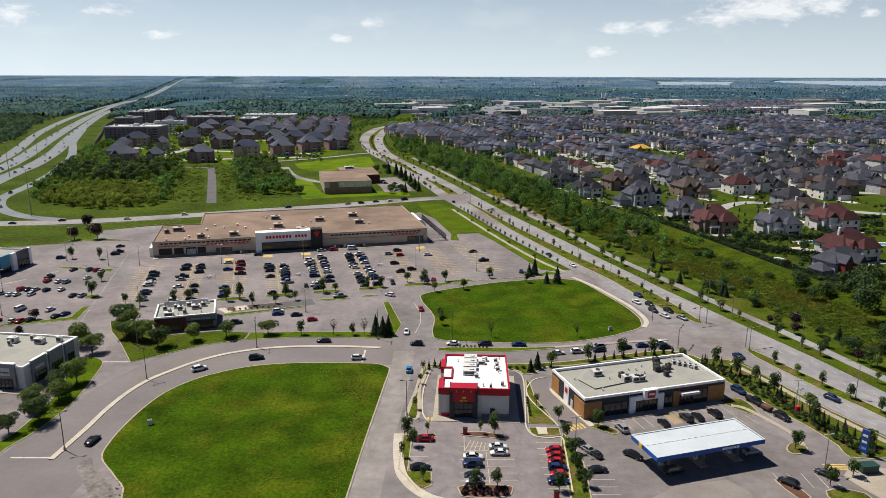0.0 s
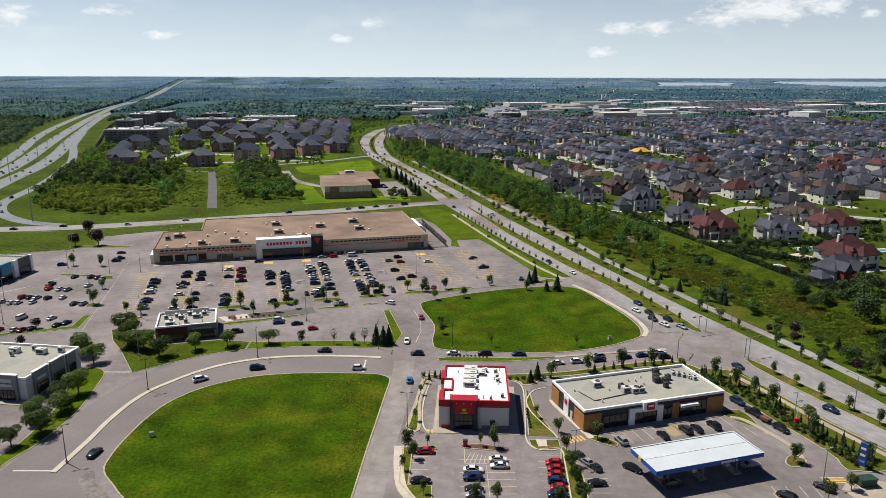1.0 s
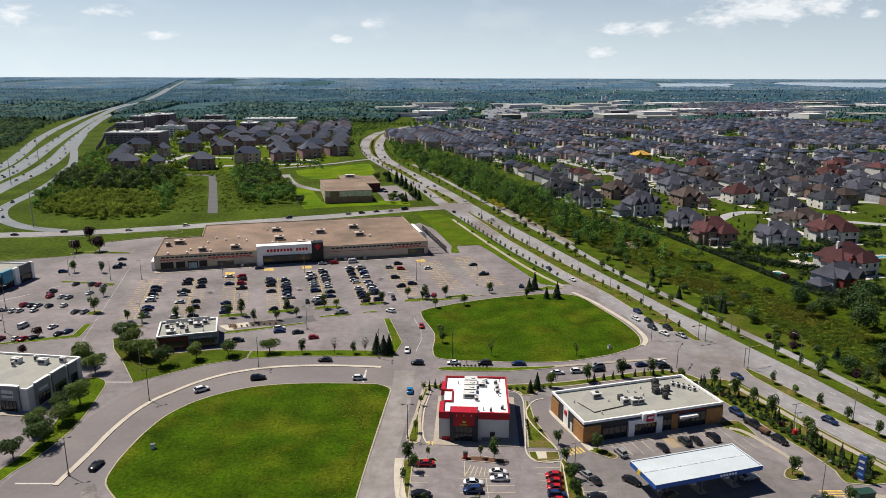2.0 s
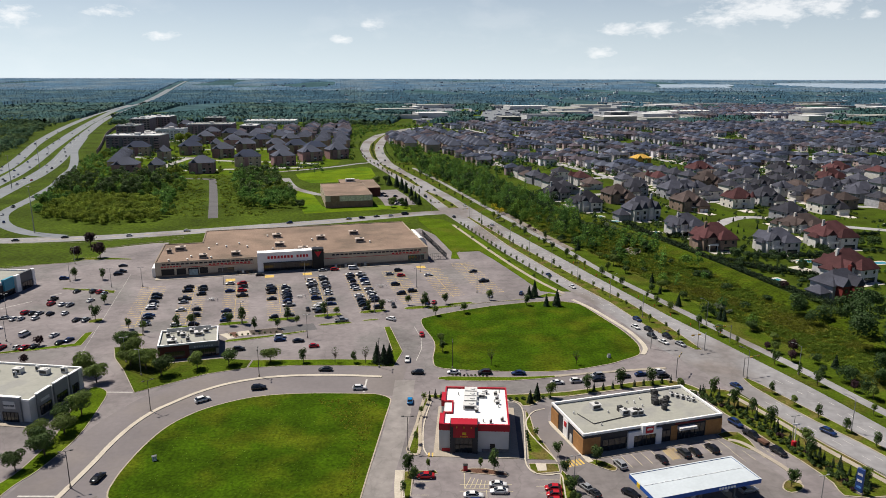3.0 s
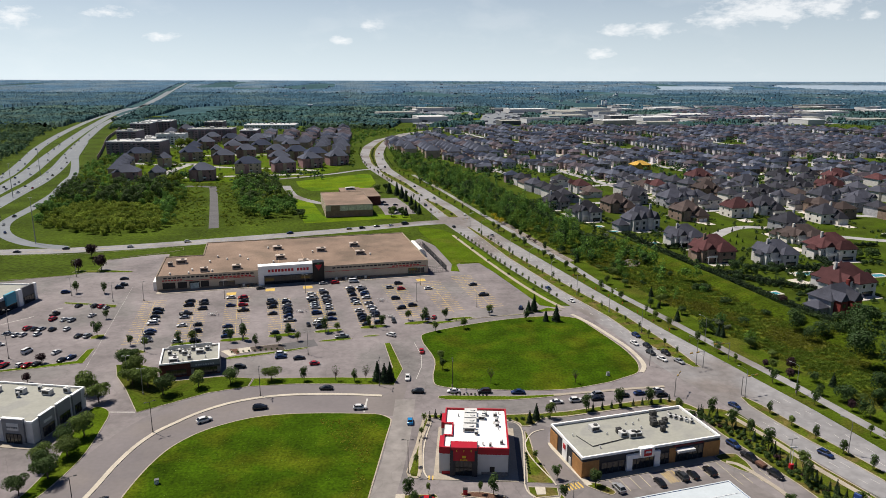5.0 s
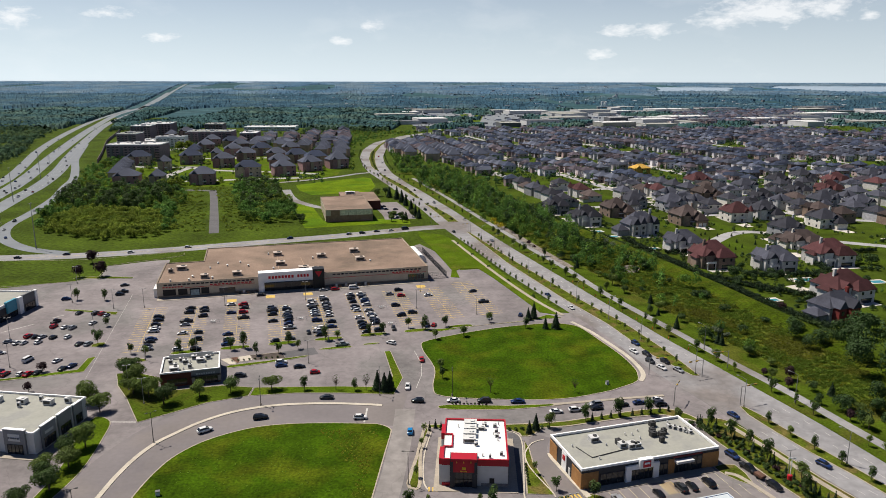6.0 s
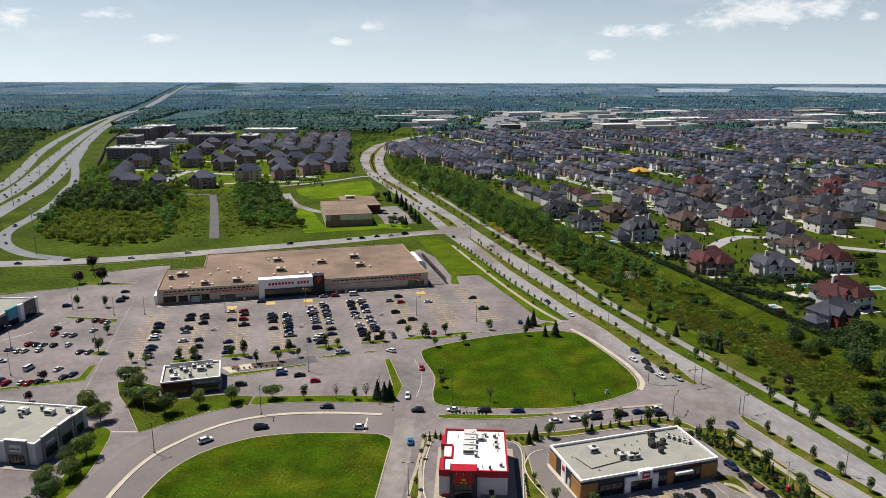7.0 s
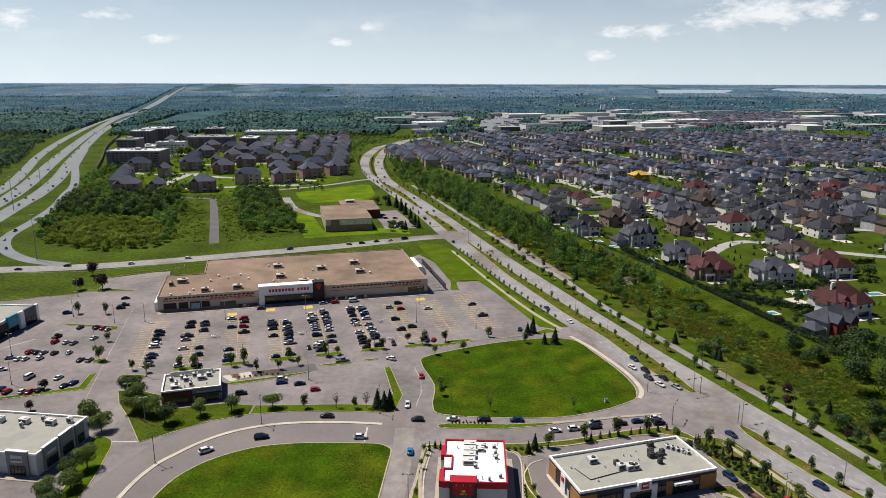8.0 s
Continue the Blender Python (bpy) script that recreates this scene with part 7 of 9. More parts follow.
for x, y, *_ in HOMES:
    for i in range(4):
        homes_trees.append((x + rngs.choice((-17, 17)) + rngs.uniform(-3, 3), y + rngs.uniform(-14, 8), rngs.uniform(1.6, 3), rngs.uniform(3.5, 7)))
wood("woodland", homes_trees, "bright green trees among apartment houses", PALE_WOOD, 120, 0.17)
for i in range(14):
    garden.append((-245 + rngs.uniform(-9, 9), 655 + rngs.uniform(-6, 6), 3.5, 9))
wood("garden_greenery", garden, "small garden trees and shrubs among houses", mat("garden leaves", (0.085, 0.17, 0.055), 0.8, spread=0.3, scale=0.1, island=0.4, other=(0.05, 0.075, 0.02), other_scale=0.08, spec=0.1, leaf=0.3), 34, 0.3)
for i in range(44):
    y = 262 + i * 7.4
    hx = ridge_x(y)
    tall = 1.6 + 0.7 * math.sin(i * 1.7)
    garden_hedge = [(ridge_x(y + k * 1.5) + rngs.uniform(-0.5, 0.5), y + k * 1.5, 1.4, tall + rngs.uniform(-0.3, 0.5)) for k in range(5)]
    strip_spots.extend(garden_hedge)
hedge_spots = [s for s in strip_spots[-220:]]
for k, x, y, turn in NEAR:
    if 395 < y < 600:
        for j in range(13):
            q = Vector((x, y)) + across * 13.5 + along * (j * 2.2 - 13)
            hedge_spots.append((q.x + rngs.uniform(-0.3, 0.3), q.y, 1.2, 1.5 + rngs.uniform(0, 0.7)))
hedge_spots += scatter([(150, 320), (300, 330), (320, 480), (140, 470)], 10, (1.4, 2.4), (3, 6), 12)
wood("garden_hedge", hedge_spots, "uneven dark garden hedge behind the villas", LEAVES[1], 90, 0.2)

# far woods to the horizon
def hwy_x(y):
    return float(np.interp(y, (330, 440, 600, 745, 890, 1120, 1440, 1870, 2250, 2690, 3440, 4400), (-280, -325, -378, -428, -480, -588, -700, -830, -948, -1090, -1305, -1560)))


def woodless(x, y):
    """Where no far wood stands: the estate, the works, the motorway, the lake and the fields."""
    if -0.05 * y - 60 < x and y < 2250 and x > ridge_x(min(y, 1500)) - 30:
        if y < 1380 or noise.noise(Vector((x * 0.006, y * 0.004, 7))) < 0.12 or any(abs(x - a) < w * 0.5 + 12 and abs(y - b) < d * 0.5 + 22 for a, b, w, d, h in SHEDS):
            return True
    if -0.42 * y - 60 < x < -90 and y < 1280 or -120 < x < 60 and y < 1300:
        return True
    if -470 < x < -255 and y < 1410:
        return True
    hw = hwy_x(y)
    if -40 - 12 * (y < 1500) < x - hw < 26 + 16 * (y < 1500) or y < 1300 and hw < x < -320:
        return True
    if x > float(np.interp(y, LAKE_Y, LAKE_WEST)) * y and LAKE_Y[0] < y < 4310 or 0.295 * y < x < 0.401 * y and 3710 < y < 4110:
        return True
    return noise.noise(Vector((x * 0.0035, y * 0.0014, 0))) < -0.34


far = []
while len(far) < 9000:
    y = 700 + 1500 * rngs.random()
    x = rngs.uniform(-0.78, 0.78) * y
    if not woodless(x, y):
        far.append((x, y, rngs.uniform(3.0, 6.2), rngs.uniform(4, 10)))
wood("far_woodland", [q for q in far if q[1] < 1450], "dense green woods beyond the houses, tinted with haze", WOODS[2], 26, 0.33)
wood("far_woodland", [q for q in far if q[1] >= 1450], "dense woods beyond the houses, tinted blue with haze", WOODS[3], 18, 0.4)


def canopy(y0, y1, material, label, seed):
    """The closed crown layer of far woods: an uneven sheet of tree tops, open over fields, roads and water."""
    g = np.random.default_rng(seed)
    bearings = np.arange(-0.76, 0.761, 0.0017)
    lines = [y0]
    while lines[-1] < y1:
        lines.append(lines[-1] + min(max(lines[-1] ** 2 * 4.5e-6, 9), 34))
    verts, bare = [], []
    for y in lines:
        base = land_height(y)
        dx, dy, up = g.uniform(-0.0007, 0.0007, len(bearings)), g.uniform(-3, 3, len(bearings)), g.uniform(0.25, 1, len(bearings)) ** 0.7
        for k, j, d, u in zip(bearings, dx, dy, up):
            x = (k + j) * y
            open_ = woodless(x, y)
            bare.append(open_)
            tall = 9 + 4 * noise.noise(Vector((x * 0.01, y * 0.006, 5)))
            verts.append((x, y + d, base - 3 if open_ else base + tall * u * (1 if y < 3600 else 0.7)))
    n = len(bearings)
    faces = [(r * n + i, r * n + i + 1, (r + 1) * n + i + 1, (r + 1) * n + i) for r in range(len(lines) - 1) for i in range(n - 1)
             if not (bare[r * n + i] and bare[r * n + i + 1] and bare[(r + 1) * n + i] and bare[(r + 1) * n + i + 1])]
    me = bpy.data.meshes.new("far_woodland")
    me.from_pydata(verts, [], faces)
    me.materials.append(material)
    tagged(new("far_woodland", me), label, "woodland", kind="stuff")


# three bands of woods, the distance haze carried by each leaf colour
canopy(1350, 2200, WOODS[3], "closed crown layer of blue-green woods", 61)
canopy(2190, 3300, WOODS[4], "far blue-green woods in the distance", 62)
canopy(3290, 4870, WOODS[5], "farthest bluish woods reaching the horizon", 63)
# pale specks of far towns
bm = bmesh.new()
for i in range(260):
    y = 2250 + 1950 * rngs.random()
    x = rngs.uniform(-0.25, 0.72) * y
    if x > 0.27 * y and 3300 < y:
        continue
    w, d, h = rngs.uniform(6, 18), rngs.uniform(8, 16), rngs.uniform(6, 9.5)
    box(bm, x - w / 2, x + w / 2, y - d / 2, y + d / 2, land_height(y) - 1, land_height(y) + h)
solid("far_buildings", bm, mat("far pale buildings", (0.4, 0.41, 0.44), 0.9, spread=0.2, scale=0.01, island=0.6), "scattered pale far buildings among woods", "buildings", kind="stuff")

# weeds in the vacant field
FIELD_EDGE = [(-18, 183), (-36, 185), (-48, 182.5), (-58, 177.5), (-66, 168), (-70, 153.8), (-71.5, 144), (-70, 137), (-60, 124), (-58, 112), (-20, 112), (-19, 140)]
tufts = [(x, y, r, 0.1 + 0.2 * h) for x, y, r, h in scatter(FIELD_EDGE, 520, (0.12, 0.3), (0.05, 0.15), 31)]
weeds = wood("weeds", tufts, "pale weed tufts in a vacant field", mat("pale weed leaves", (0.22, 0.34, 0.05), 0.9, spread=0.3, scale=0.3, island=0.4, spec=0.1, leaf=0.5), 10, 0.4)
weeds.location.z = 0.1

# clipped hedges between the gardens, each a dense row
HEDGE_LINES = [[(120, 386), (123.8, 372.1), (133.2, 336.9), (141, 307.4), (148.2, 283.6), (154.1, 265.4)], [(136.9, 338.7), (155.3, 318.4), (171.8, 309.1)], [(154.3, 346.2), (172.7, 345.2), (191.5, 345.4)],
               [(201.1, 377.2), (199.3, 352.3)], [(237.8, 396), (251.1, 398.5)], [(112, 428), (120, 386)], [(150, 395), (126, 392)], [(200, 300), (224, 316)]]
for line in HEDGE_LINES:
    row = []
    for (ax, ay), (bx, by) in zip(line, line[1:]):
        n = int(math.hypot(bx - ax, by - ay) / 0.9)
        for side_ in (0.0, 1.7):
            row += [(ax + (bx - ax) * i / n + side_ + rngs.uniform(-0.3, 0.3), ay + (by - ay) * i / n, rngs.uniform(1.1, 1.6), rngs.uniform(1.9, 3.4)) for i in range(n)]
    wood("hedge", row, "dense dark clipped hedge between gardens", LEAVES[3], 70, 0.2)
# dark bushes and trees of the rough land and the gardens, one by one
big = [(147.3, 344.3, 4.2, 6), (152, 341, 3, 5), (231.3, 368.8, 4.5, 7), (226, 372, 3.6, 6), (155.3, 254.3, 5, 11), (149.8, 253.5, 4.2, 9), (161, 258, 4.6, 11), (167.5, 263.2, 4.2, 9), (142.6, 250.5, 4, 7), (172, 268, 4, 8),
       (119.6, 310.3, 3.6, 3.4), (116.5, 312, 2.6, 2.8), (122.1, 290.1, 2.8, 3), (132.7, 275.9, 2.2, 2.4), (100.2, 256.1, 2.6, 6), (103, 254, 2.2, 4.5), (65.5, 380.3, 2.8, 4.5), (70.7, 371.7, 3, 4.5), (79.1, 500.1, 3.2, 9), (71, 515.2, 3.4, 9),
       (84, 420, 2.6, 5), (90, 395, 2.4, 4), (100, 352, 2.2, 3.4), (112, 335, 1.8, 2.2), (96, 368, 2.6, 4), (104, 372, 2, 3), (88, 340, 2, 3.4), (94, 318, 1.8, 3), (178, 305, 3, 5), (206, 330, 3, 5), (120.7, 196.3, 3.2, 5.5), (123.5, 198, 2.4, 4), (121.6, 186.6, 2.4, 6.5), (130.4, 194.7, 3.4, 7), (134, 200, 3.4, 8), (116.2, 201, 1.8, 3.6), (118.9, 210.2, 2.0, 3.5), (128, 184, 3, 6), (137, 190, 4, 9)]
wood("thicket", big, "dark green bushes and trees on rough land", DARK_LEAVES, 700, 0.085)
wood("thicket", [(38.3, 458.8, 2.6, 4.5), (35.8, 466, 2.2, 4), (35.2, 481.8, 2.2, 3.5)], "bright yellow-leaved bushes beside the path", mat("golden leaves", (0.5, 0.42, 0.03), 0.8, spread=0.2, scale=0.5, island=0.35, spec=0.1, leaf=0.4), 400, 0.1)
wood("thicket", [(51.6, 413.5, 1.8, 3), (146.1, 290.3, 2.4, 4.6), (54, 406, 1.3, 2.2)], "dark purple-leaved bushes", LEAVES[2], 400, 0.1)
wood("thicket", [(108.3, 262.8, 2.6, 3), (97.5, 413.9, 3, 4.5), (101, 408, 2.4, 4), (110, 259, 1.8, 2.4)], "grey-green willow bushes", mat("silver willow leaves", (0.2, 0.24, 0.15), 0.8, spread=0.2, scale=0.5, island=0.3, spec=0.1, leaf=0.4), 400, 0.1)
for x, y, s_ in ((164.9, 440.7, 0.35), (165.9, 429.1, 0.3), (174.3, 437.8, 0.35), (183.4, 437.9, 0.4), (179.8, 421, 0.4), (171.2, 410.3, 0.3), (177.6, 407.8, 0.35), (171.8, 402.7, 0.35), (188.9, 415.7, 0.45), (168.6, 443.7, 0.35), (93.9, 268.4, 0.8), (105.3, 250.8, 0.75), (91.3, 284.5, 0.5)):
    tree("spruce", x, y, s_, 0.0)
DRY = mat("dry grass blades", (0.26, 0.28, 0.03), 0.9, spread=0.3, scale=0.3, island=0.4, spec=0.1, leaf=0.3)
dry_spots = scatter([(-36, 184), (-28, 170), (-19, 160), (-18, 184)], 300, (0.2, 0.6), (0.04, 0.1), 41) + scatter([(-21.5, 168), (-18.5, 168), (-20.5, 118), (-23, 118)], 220, (0.2, 0.5), (0.04, 0.1), 42) + scatter([(-70, 140), (-58, 118), (-60, 112), (-66, 124)], 60, (0.15, 0.4), (0.04, 0.1), 43)
dry = wood("dry_grass", dry_spots, "dry yellowed grass tufts at a field's edge", DRY, 16, 0.3)
dry.location.z = 0.1

# low wooded hills closing the distance, haze put into their pale blue colour
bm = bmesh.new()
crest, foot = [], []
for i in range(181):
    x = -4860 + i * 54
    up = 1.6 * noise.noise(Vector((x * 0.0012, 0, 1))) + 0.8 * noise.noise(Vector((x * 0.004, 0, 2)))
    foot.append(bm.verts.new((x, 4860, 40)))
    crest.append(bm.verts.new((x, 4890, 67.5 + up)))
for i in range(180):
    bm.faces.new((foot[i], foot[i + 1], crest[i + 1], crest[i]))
solid("backdrop", bm, mat("haze-pale hill woods", (0.32, 0.42, 0.53), 0.95, spread=0.2, scale=0.004, fine=0.15, fine_scale=0.03, spec=0.05), "low wooded hills on the horizon, tinted pale blue with haze", "hills", kind="structure")

# planted beds and bushes of the nearest gardens
beds = []
for x, y, r, h in scatter([(136, 345), (150, 296), (160, 290), (205, 318), (205, 352), (150, 356)], 150, (1.0, 2.4), (1.2, 3.6), 51) + scatter([(110, 432), (124, 386), (150, 372), (158, 420), (140, 440)], 60, (0.9, 2.0), (1.0, 3.0), 52):
    if all((x - hx) ** 2 + (y - hy) ** 2 > 13 ** 2 for k, hx, hy, turn in NEAR) and all((x - px) ** 2 + (y - py) ** 2 > 8 ** 2 for px, py in ((181, 339), (149.7, 306), (215, 336))):
        beds.append((x, y, r, h))
for k, hx, hy, turn in NEAR:
    w, d = KINDS[k][:2]
    c, s_ = math.cos(radians(turn)), math.sin(radians(turn))
    for i in range(22):
        u, v = rngs.choice(((rngs.uniform(-w, w) * 0.7, d / 2 + rngs.uniform(8.5, 13)), (rngs.choice((-1, 1)) * (w / 2 + rngs.uniform(3, 5)), rngs.uniform(-d, d) * 0.7), (rngs.uniform(-w, w) * 0.6, -d / 2 - rngs.uniform(15.5, 19))))
        beds.append((hx + c * u - s_ * v, hy + s_ * u + c * v, rngs.uniform(0.7, 1.7), rngs.uniform(0.8, 3.2)))
wood("garden_bushes", beds, "dark planted bushes in villa gardens", DARK_LEAVES, 160, 0.16)
for i, y in enumerate((196, 207, 219, 231, 240, 252, 263, 276, 290, 301, 316, 330, 345, 361)):
    x = blvd_e(y) + 18.5 + 1.8 * math.sin(i * 2.3)
    tree("spruce" if i % 4 == 1 else "purple" if i == 2 else "broad", x, y, 0.75 if i % 4 == 1 else 1.2 if i == 2 else 0.5 + 0.12 * (i % 3), 0.0)
# ---- kerbed islands, walks and markings ----
MULCH = mat("red brown mulch", (0.11, 0.055, 0.035), 0.95, spread=0.3, scale=0.5, fine=0.3, fine_scale=4)
ribbon("median", [(-83.4, 135.4), (-82.9, 142.8), (-82.5, 150), (-82.3, 158.8), (-81.2, 168.1), (-79, 175.6), (-76.1, 180.6), (-71, 187.7), (-64.6, 193.5), (-57.2, 197.3), (-49, 199.5), (-40.6, 200.3), (-31.9, 200.4), (-23.1, 199.8), (-18.6, 199.3)], 1.3, 0.18, PALE_WALK, "narrow raised concrete median of the curved street")
ribbon("median", [(34, 200.2), (45, 202.2), (58, 204.6), (70, 206.6)], 1.3, 0.18, CONCRETE, "narrow raised concrete median")
lawn([(21.9, 150.1), (24.4, 150), (24.2, 146.9), (22.1, 146.8)], "small pale concrete pad in a lawn", PALE_WALK, 0, 1, 0.19)
lawn([(-1.6, 198.3), (2, 199.9), (20, 199.4), (36, 200.8), (36, 199.6), (20, 196.6), (2, 196.6)], "mown traffic island with low shrubs", LAWN, 0.25, 2)
lawn([(-5, 187), (20, 187.5), (36, 189.5), (52, 194.5), (67, 198), (74, 193.5), (76, 188), (66, 193.2), (50, 190), (36, 186), (28.5, 185), (26, 181), (22, 180), (19, 183.8), (0, 184)], "planted strip with hedge and trees behind the shops", WORN, 0.5, 2)
lawn([(-5.5, 186), (-7.2, 170), (-9, 156.5), (-7.5, 153.8), (-5.5, 154.3), (-5.2, 160), (-5.5, 172), (-3.4, 183.5)], "planted verge beside the restaurant drive", WORN, 0.9, 2)
lawn([(22.5, 177.7), (20.3, 152), (27.2, 151.6), (23.8, 166), (23.6, 174)], "mown strip between restaurant and shop", WORN, 0.3, 1)
lawn([(20.3, 150.2), (27.3, 150), (27.2, 146.4), (21.8, 145.5), (20.3, 147.5)], "small mown corner lawn", WORN, 0.3, 1)
lawn([(27, 145.6), (25.3, 134), (25, 121.9), (24.5, 105), (28.5, 105), (29.2, 121.9), (30.2, 134.7), (28.4, 146)], "planted strip with shrubs between car parks", WORN, 0.3, 2)
lawn([(-9.1, 146.5), (-1.7, 147.1), (-1, 145.5), (-6.7, 144.8), (-7, 131.2), (-2.1, 131), (-2, 126), (-4.8, 124), (-9.2, 132.2)], "planted car park island", WORN, 0.3, 1)
lawn([(4.0, 126), (13.3, 126.1), (14, 124.1), (12.4, 122), (4.7, 121.9), (3.4, 124)], "mulched island with dark red shrubs", MULCH, 0.25, 3)
lawn([(4.6, 147.6), (9.5, 148), (14.5, 146.0), (14.8, 144.5), (10.5, 145.2), (4.6, 146.2)], "mulched kerbed island", MULCH, 0.25, 2)
lawn([(74, 189), (76.4, 176), (79.6, 168), (82.2, 159.6), (85.6, 151), (88, 142), (88, 137), (98, 137), (102, 143), (95.4, 159.5), (90.4, 174.5), (85.3, 188), (80, 191.5)], "planted strip with hedges beside the boulevard", WORN, 0.3, 2)
ribbon("pavement", [(101, 141), (93.3, 159.5), (88.2, 174), (82.5, 188)], 1.6, 0.17, CONCRETE, "narrow concrete pavement in a planted strip")
lawn([(34.6, 152.2), (38, 151.4), (40.8, 148.4), (39.5, 146.8), (36.5, 148.8), (34, 151)], "small kerbed lawn with one tree", WORN, 0.25, 3)
lawn([(75.7, 140.2), (78.3, 143.4), (80.8, 141.8), (80, 139.4), (76.8, 138.2)], "small kerbed lawn with one tree", WORN, 0.3, 3)
lawn([(70.2, 164.5), (76.2, 165.5), (77.4, 157.5), (75.6, 156.5), (72.5, 159.5)], "small kerbed lawn beside the shop", WORN, 0.25, 2)
ribbon("pavement", [(72, 161.5), (74.8, 160), (77.9, 154), (80.5, 147), (80.4, 142)], 1.3, 0.17, CONCRETE, "narrow concrete walk between drives")
lawn([(67.6, 128.4), (70.4, 127.6), (72.2, 122.2), (69.4, 121.4)], "small mulched kerbed island beside parked cars", MULCH, 0.3, 2)
lawn([(76, 124.4), (79.5, 125.2), (83.6, 123.6), (83, 120), (76, 120.6)], "small kerbed lawn beside parked cars", WORN, 0.3, 2)
solid("pavement", slab(bmesh.new(), [Vector(q) for q in ((84.2, 124.4), (82.4, 129.6), (86.5, 134), (94, 132.5), (106, 112), (92, 108))], -0.2, 0.16), CONCRETE, "pale concrete corner walk beside a transformer", "pavement", kind="structure")
ribbon("pavement", [(-9.9, 147), (-9.6, 139.1), (-8.6, 131.2), (-7, 127.2), (-5, 124.2), (-2, 121.6), (2, 120)], 2.2, 0.14, PALE_WALK, "pale concrete walk beside the street")
STREET_DARK = mat("smooth street asphalt", (0.175, 0.157, 0.16), 0.88, spread=0.12, scale=0.06, fine=0.05, fine_scale=0.8, other=(0.19, 0.168, 0.162), other_scale=0.035)
ribbon("road", [(-86, 98), (-84, 118), (-83.4, 136), (-81.5, 156), (-77.5, 174), (-71, 185.4), (-60, 194), (-45, 198.4), (-30, 199), (-12, 197.6)], 23, 0.034, STREET_DARK, "smooth darker asphalt of the curved street")
solid("pavement", slab(bmesh.new(), [Vector(q) for q in ((30.5, 100), (30.5, 122), (31, 146), (36, 151.5), (41, 148), (72, 157.5), (77.5, 147), (80.5, 133), (87, 118), (90, 100))], -0.2, 0.032), mat("station asphalt", (0.168, 0.152, 0.15), 0.9, cracks=0.12, spread=0.16, scale=0.06, fine=0.06, fine_scale=0.9, other=(0.195, 0.176, 0.172), other_scale=0.05), "worn grey asphalt of the filling station", "pavement", kind="structure")
solid("pavement", slab(bmesh.new(), [Vector(q) for q in ((38, 120), (47, 126), (58, 128.5), (61, 124), (58, 100), (34, 100))], -0.2, 0.036), mat("worn apron concrete", (0.225, 0.205, 0.19), 0.85, spread=0.15, scale=0.15, fine=0.1, fine_scale=2.0), "pale concrete apron of the filling station", "pavement", kind="structure")
lawn([(-163, 290.6), (-139, 287), (-138, 283.5), (-140.6, 283.5), (-141.5, 285.2), (-162.6, 288.4)], "narrow mown island in the car park", LAWN, 0.25, 1)
lawn([(-184, 341), (-170, 342.5), (-155, 340.4), (-155, 338.6), (-184, 337.6)], "mown island with purple trees", LAWN, 0.25, 1, 0.2)
lawn([(-131.6, 250), (-128, 251.6), (-126.8, 247.6), (-131, 246.8)], "small mown island with a tree", WORN, 0.25, 2)
lawn([(-127, 236), (-124.6, 237.6), (-122.4, 224), (-148, 215.5), (-175, 213), (-175, 215), (-148, 217.6), (-125.6, 226)], "narrow mown strip round the car park", LAWN, 0.25, 1)
GRAVEL = mat("pale gravel", (0.2, 0.172, 0.15), 0.95, spread=0.3, scale=0.3, fine=0.25, fine_scale=1.2, bump=0.1)
solid("gravel", slab(bmesh.new(), smooth([(-75.5, 136.5), (-73.4, 133.5), (-70.5, 130), (-66.8, 126.5), (-63, 120.5), (-61, 110), (-64.5, 110), (-67, 118), (-69.8, 123.5), (-73, 128), (-76.5, 132.5)], True, 3), -0.1, 0.037), mat("thin spilt gravel", (0.185, 0.165, 0.155), 0.95, spread=0.3, scale=0.3, fine=0.2, fine_scale=1.2), "spilt pale gravel beside a broken kerb", "gravel", kind="structure")
# darker drive asphalt, with the restaurant's shade put into the colour
solid("pavement", slab(bmesh.new(), [Vector(q) for q in ((18.6, 152), (20.2, 151), (22.3, 178), (21, 182), (18.4, 182))], -0.1, 0.04), DARK_ASPHALT, "dark restaurant drive with the building's shade in its asphalt colour", "pavement", kind="structure")
ribbon("road", [(31.0, 148.5), (29.8, 153), (27.4, 161), (25.6, 169.5), (26.2, 176), (28.2, 180.5)], 5.2, 0.038, STREET_DARK, "darker kerbed lane beside the shop")
ribbon("road", [(-11.4, 197), (-11.5, 182), (-12.7, 159), (-14.2, 143), (-15.1, 121), (-15.6, 100)], 6.0, 0.04, mat("pale worn street asphalt", (0.252, 0.232, 0.22), 0.9, cracks=0.12, spread=0.16, scale=0.12, fine=0.06, fine_scale=0.9, other=(0.222, 0.204, 0.194), other_scale=0.06), "pale worn asphalt street with tyre marks")
for line in ([(28.1, 178.4), (24.8, 176.6), (22.6, 172.5), (21.9, 169.2), (22.4, 164.6), (24.1, 159.3), (26.4, 153.5), (27.2, 150.7)],
             [(18.2, 183.4), (21.0, 181.4), (21.9, 176.9), (21.2, 167.2), (20.2, 156.4), (19.7, 151.5), (20.1, 148), (21.6, 145.7), (24.7, 145.2), (27.2, 145.3), (27, 139.2), (25.8, 123.6)],
             [(-3.6, 153.6), (-4.8, 158), (-4.9, 170), (-3.2, 183)]):
    ribbon("kerb", line, 0.34, 0.17, PALE_WALK, "pale concrete kerb beside a drive", 5)
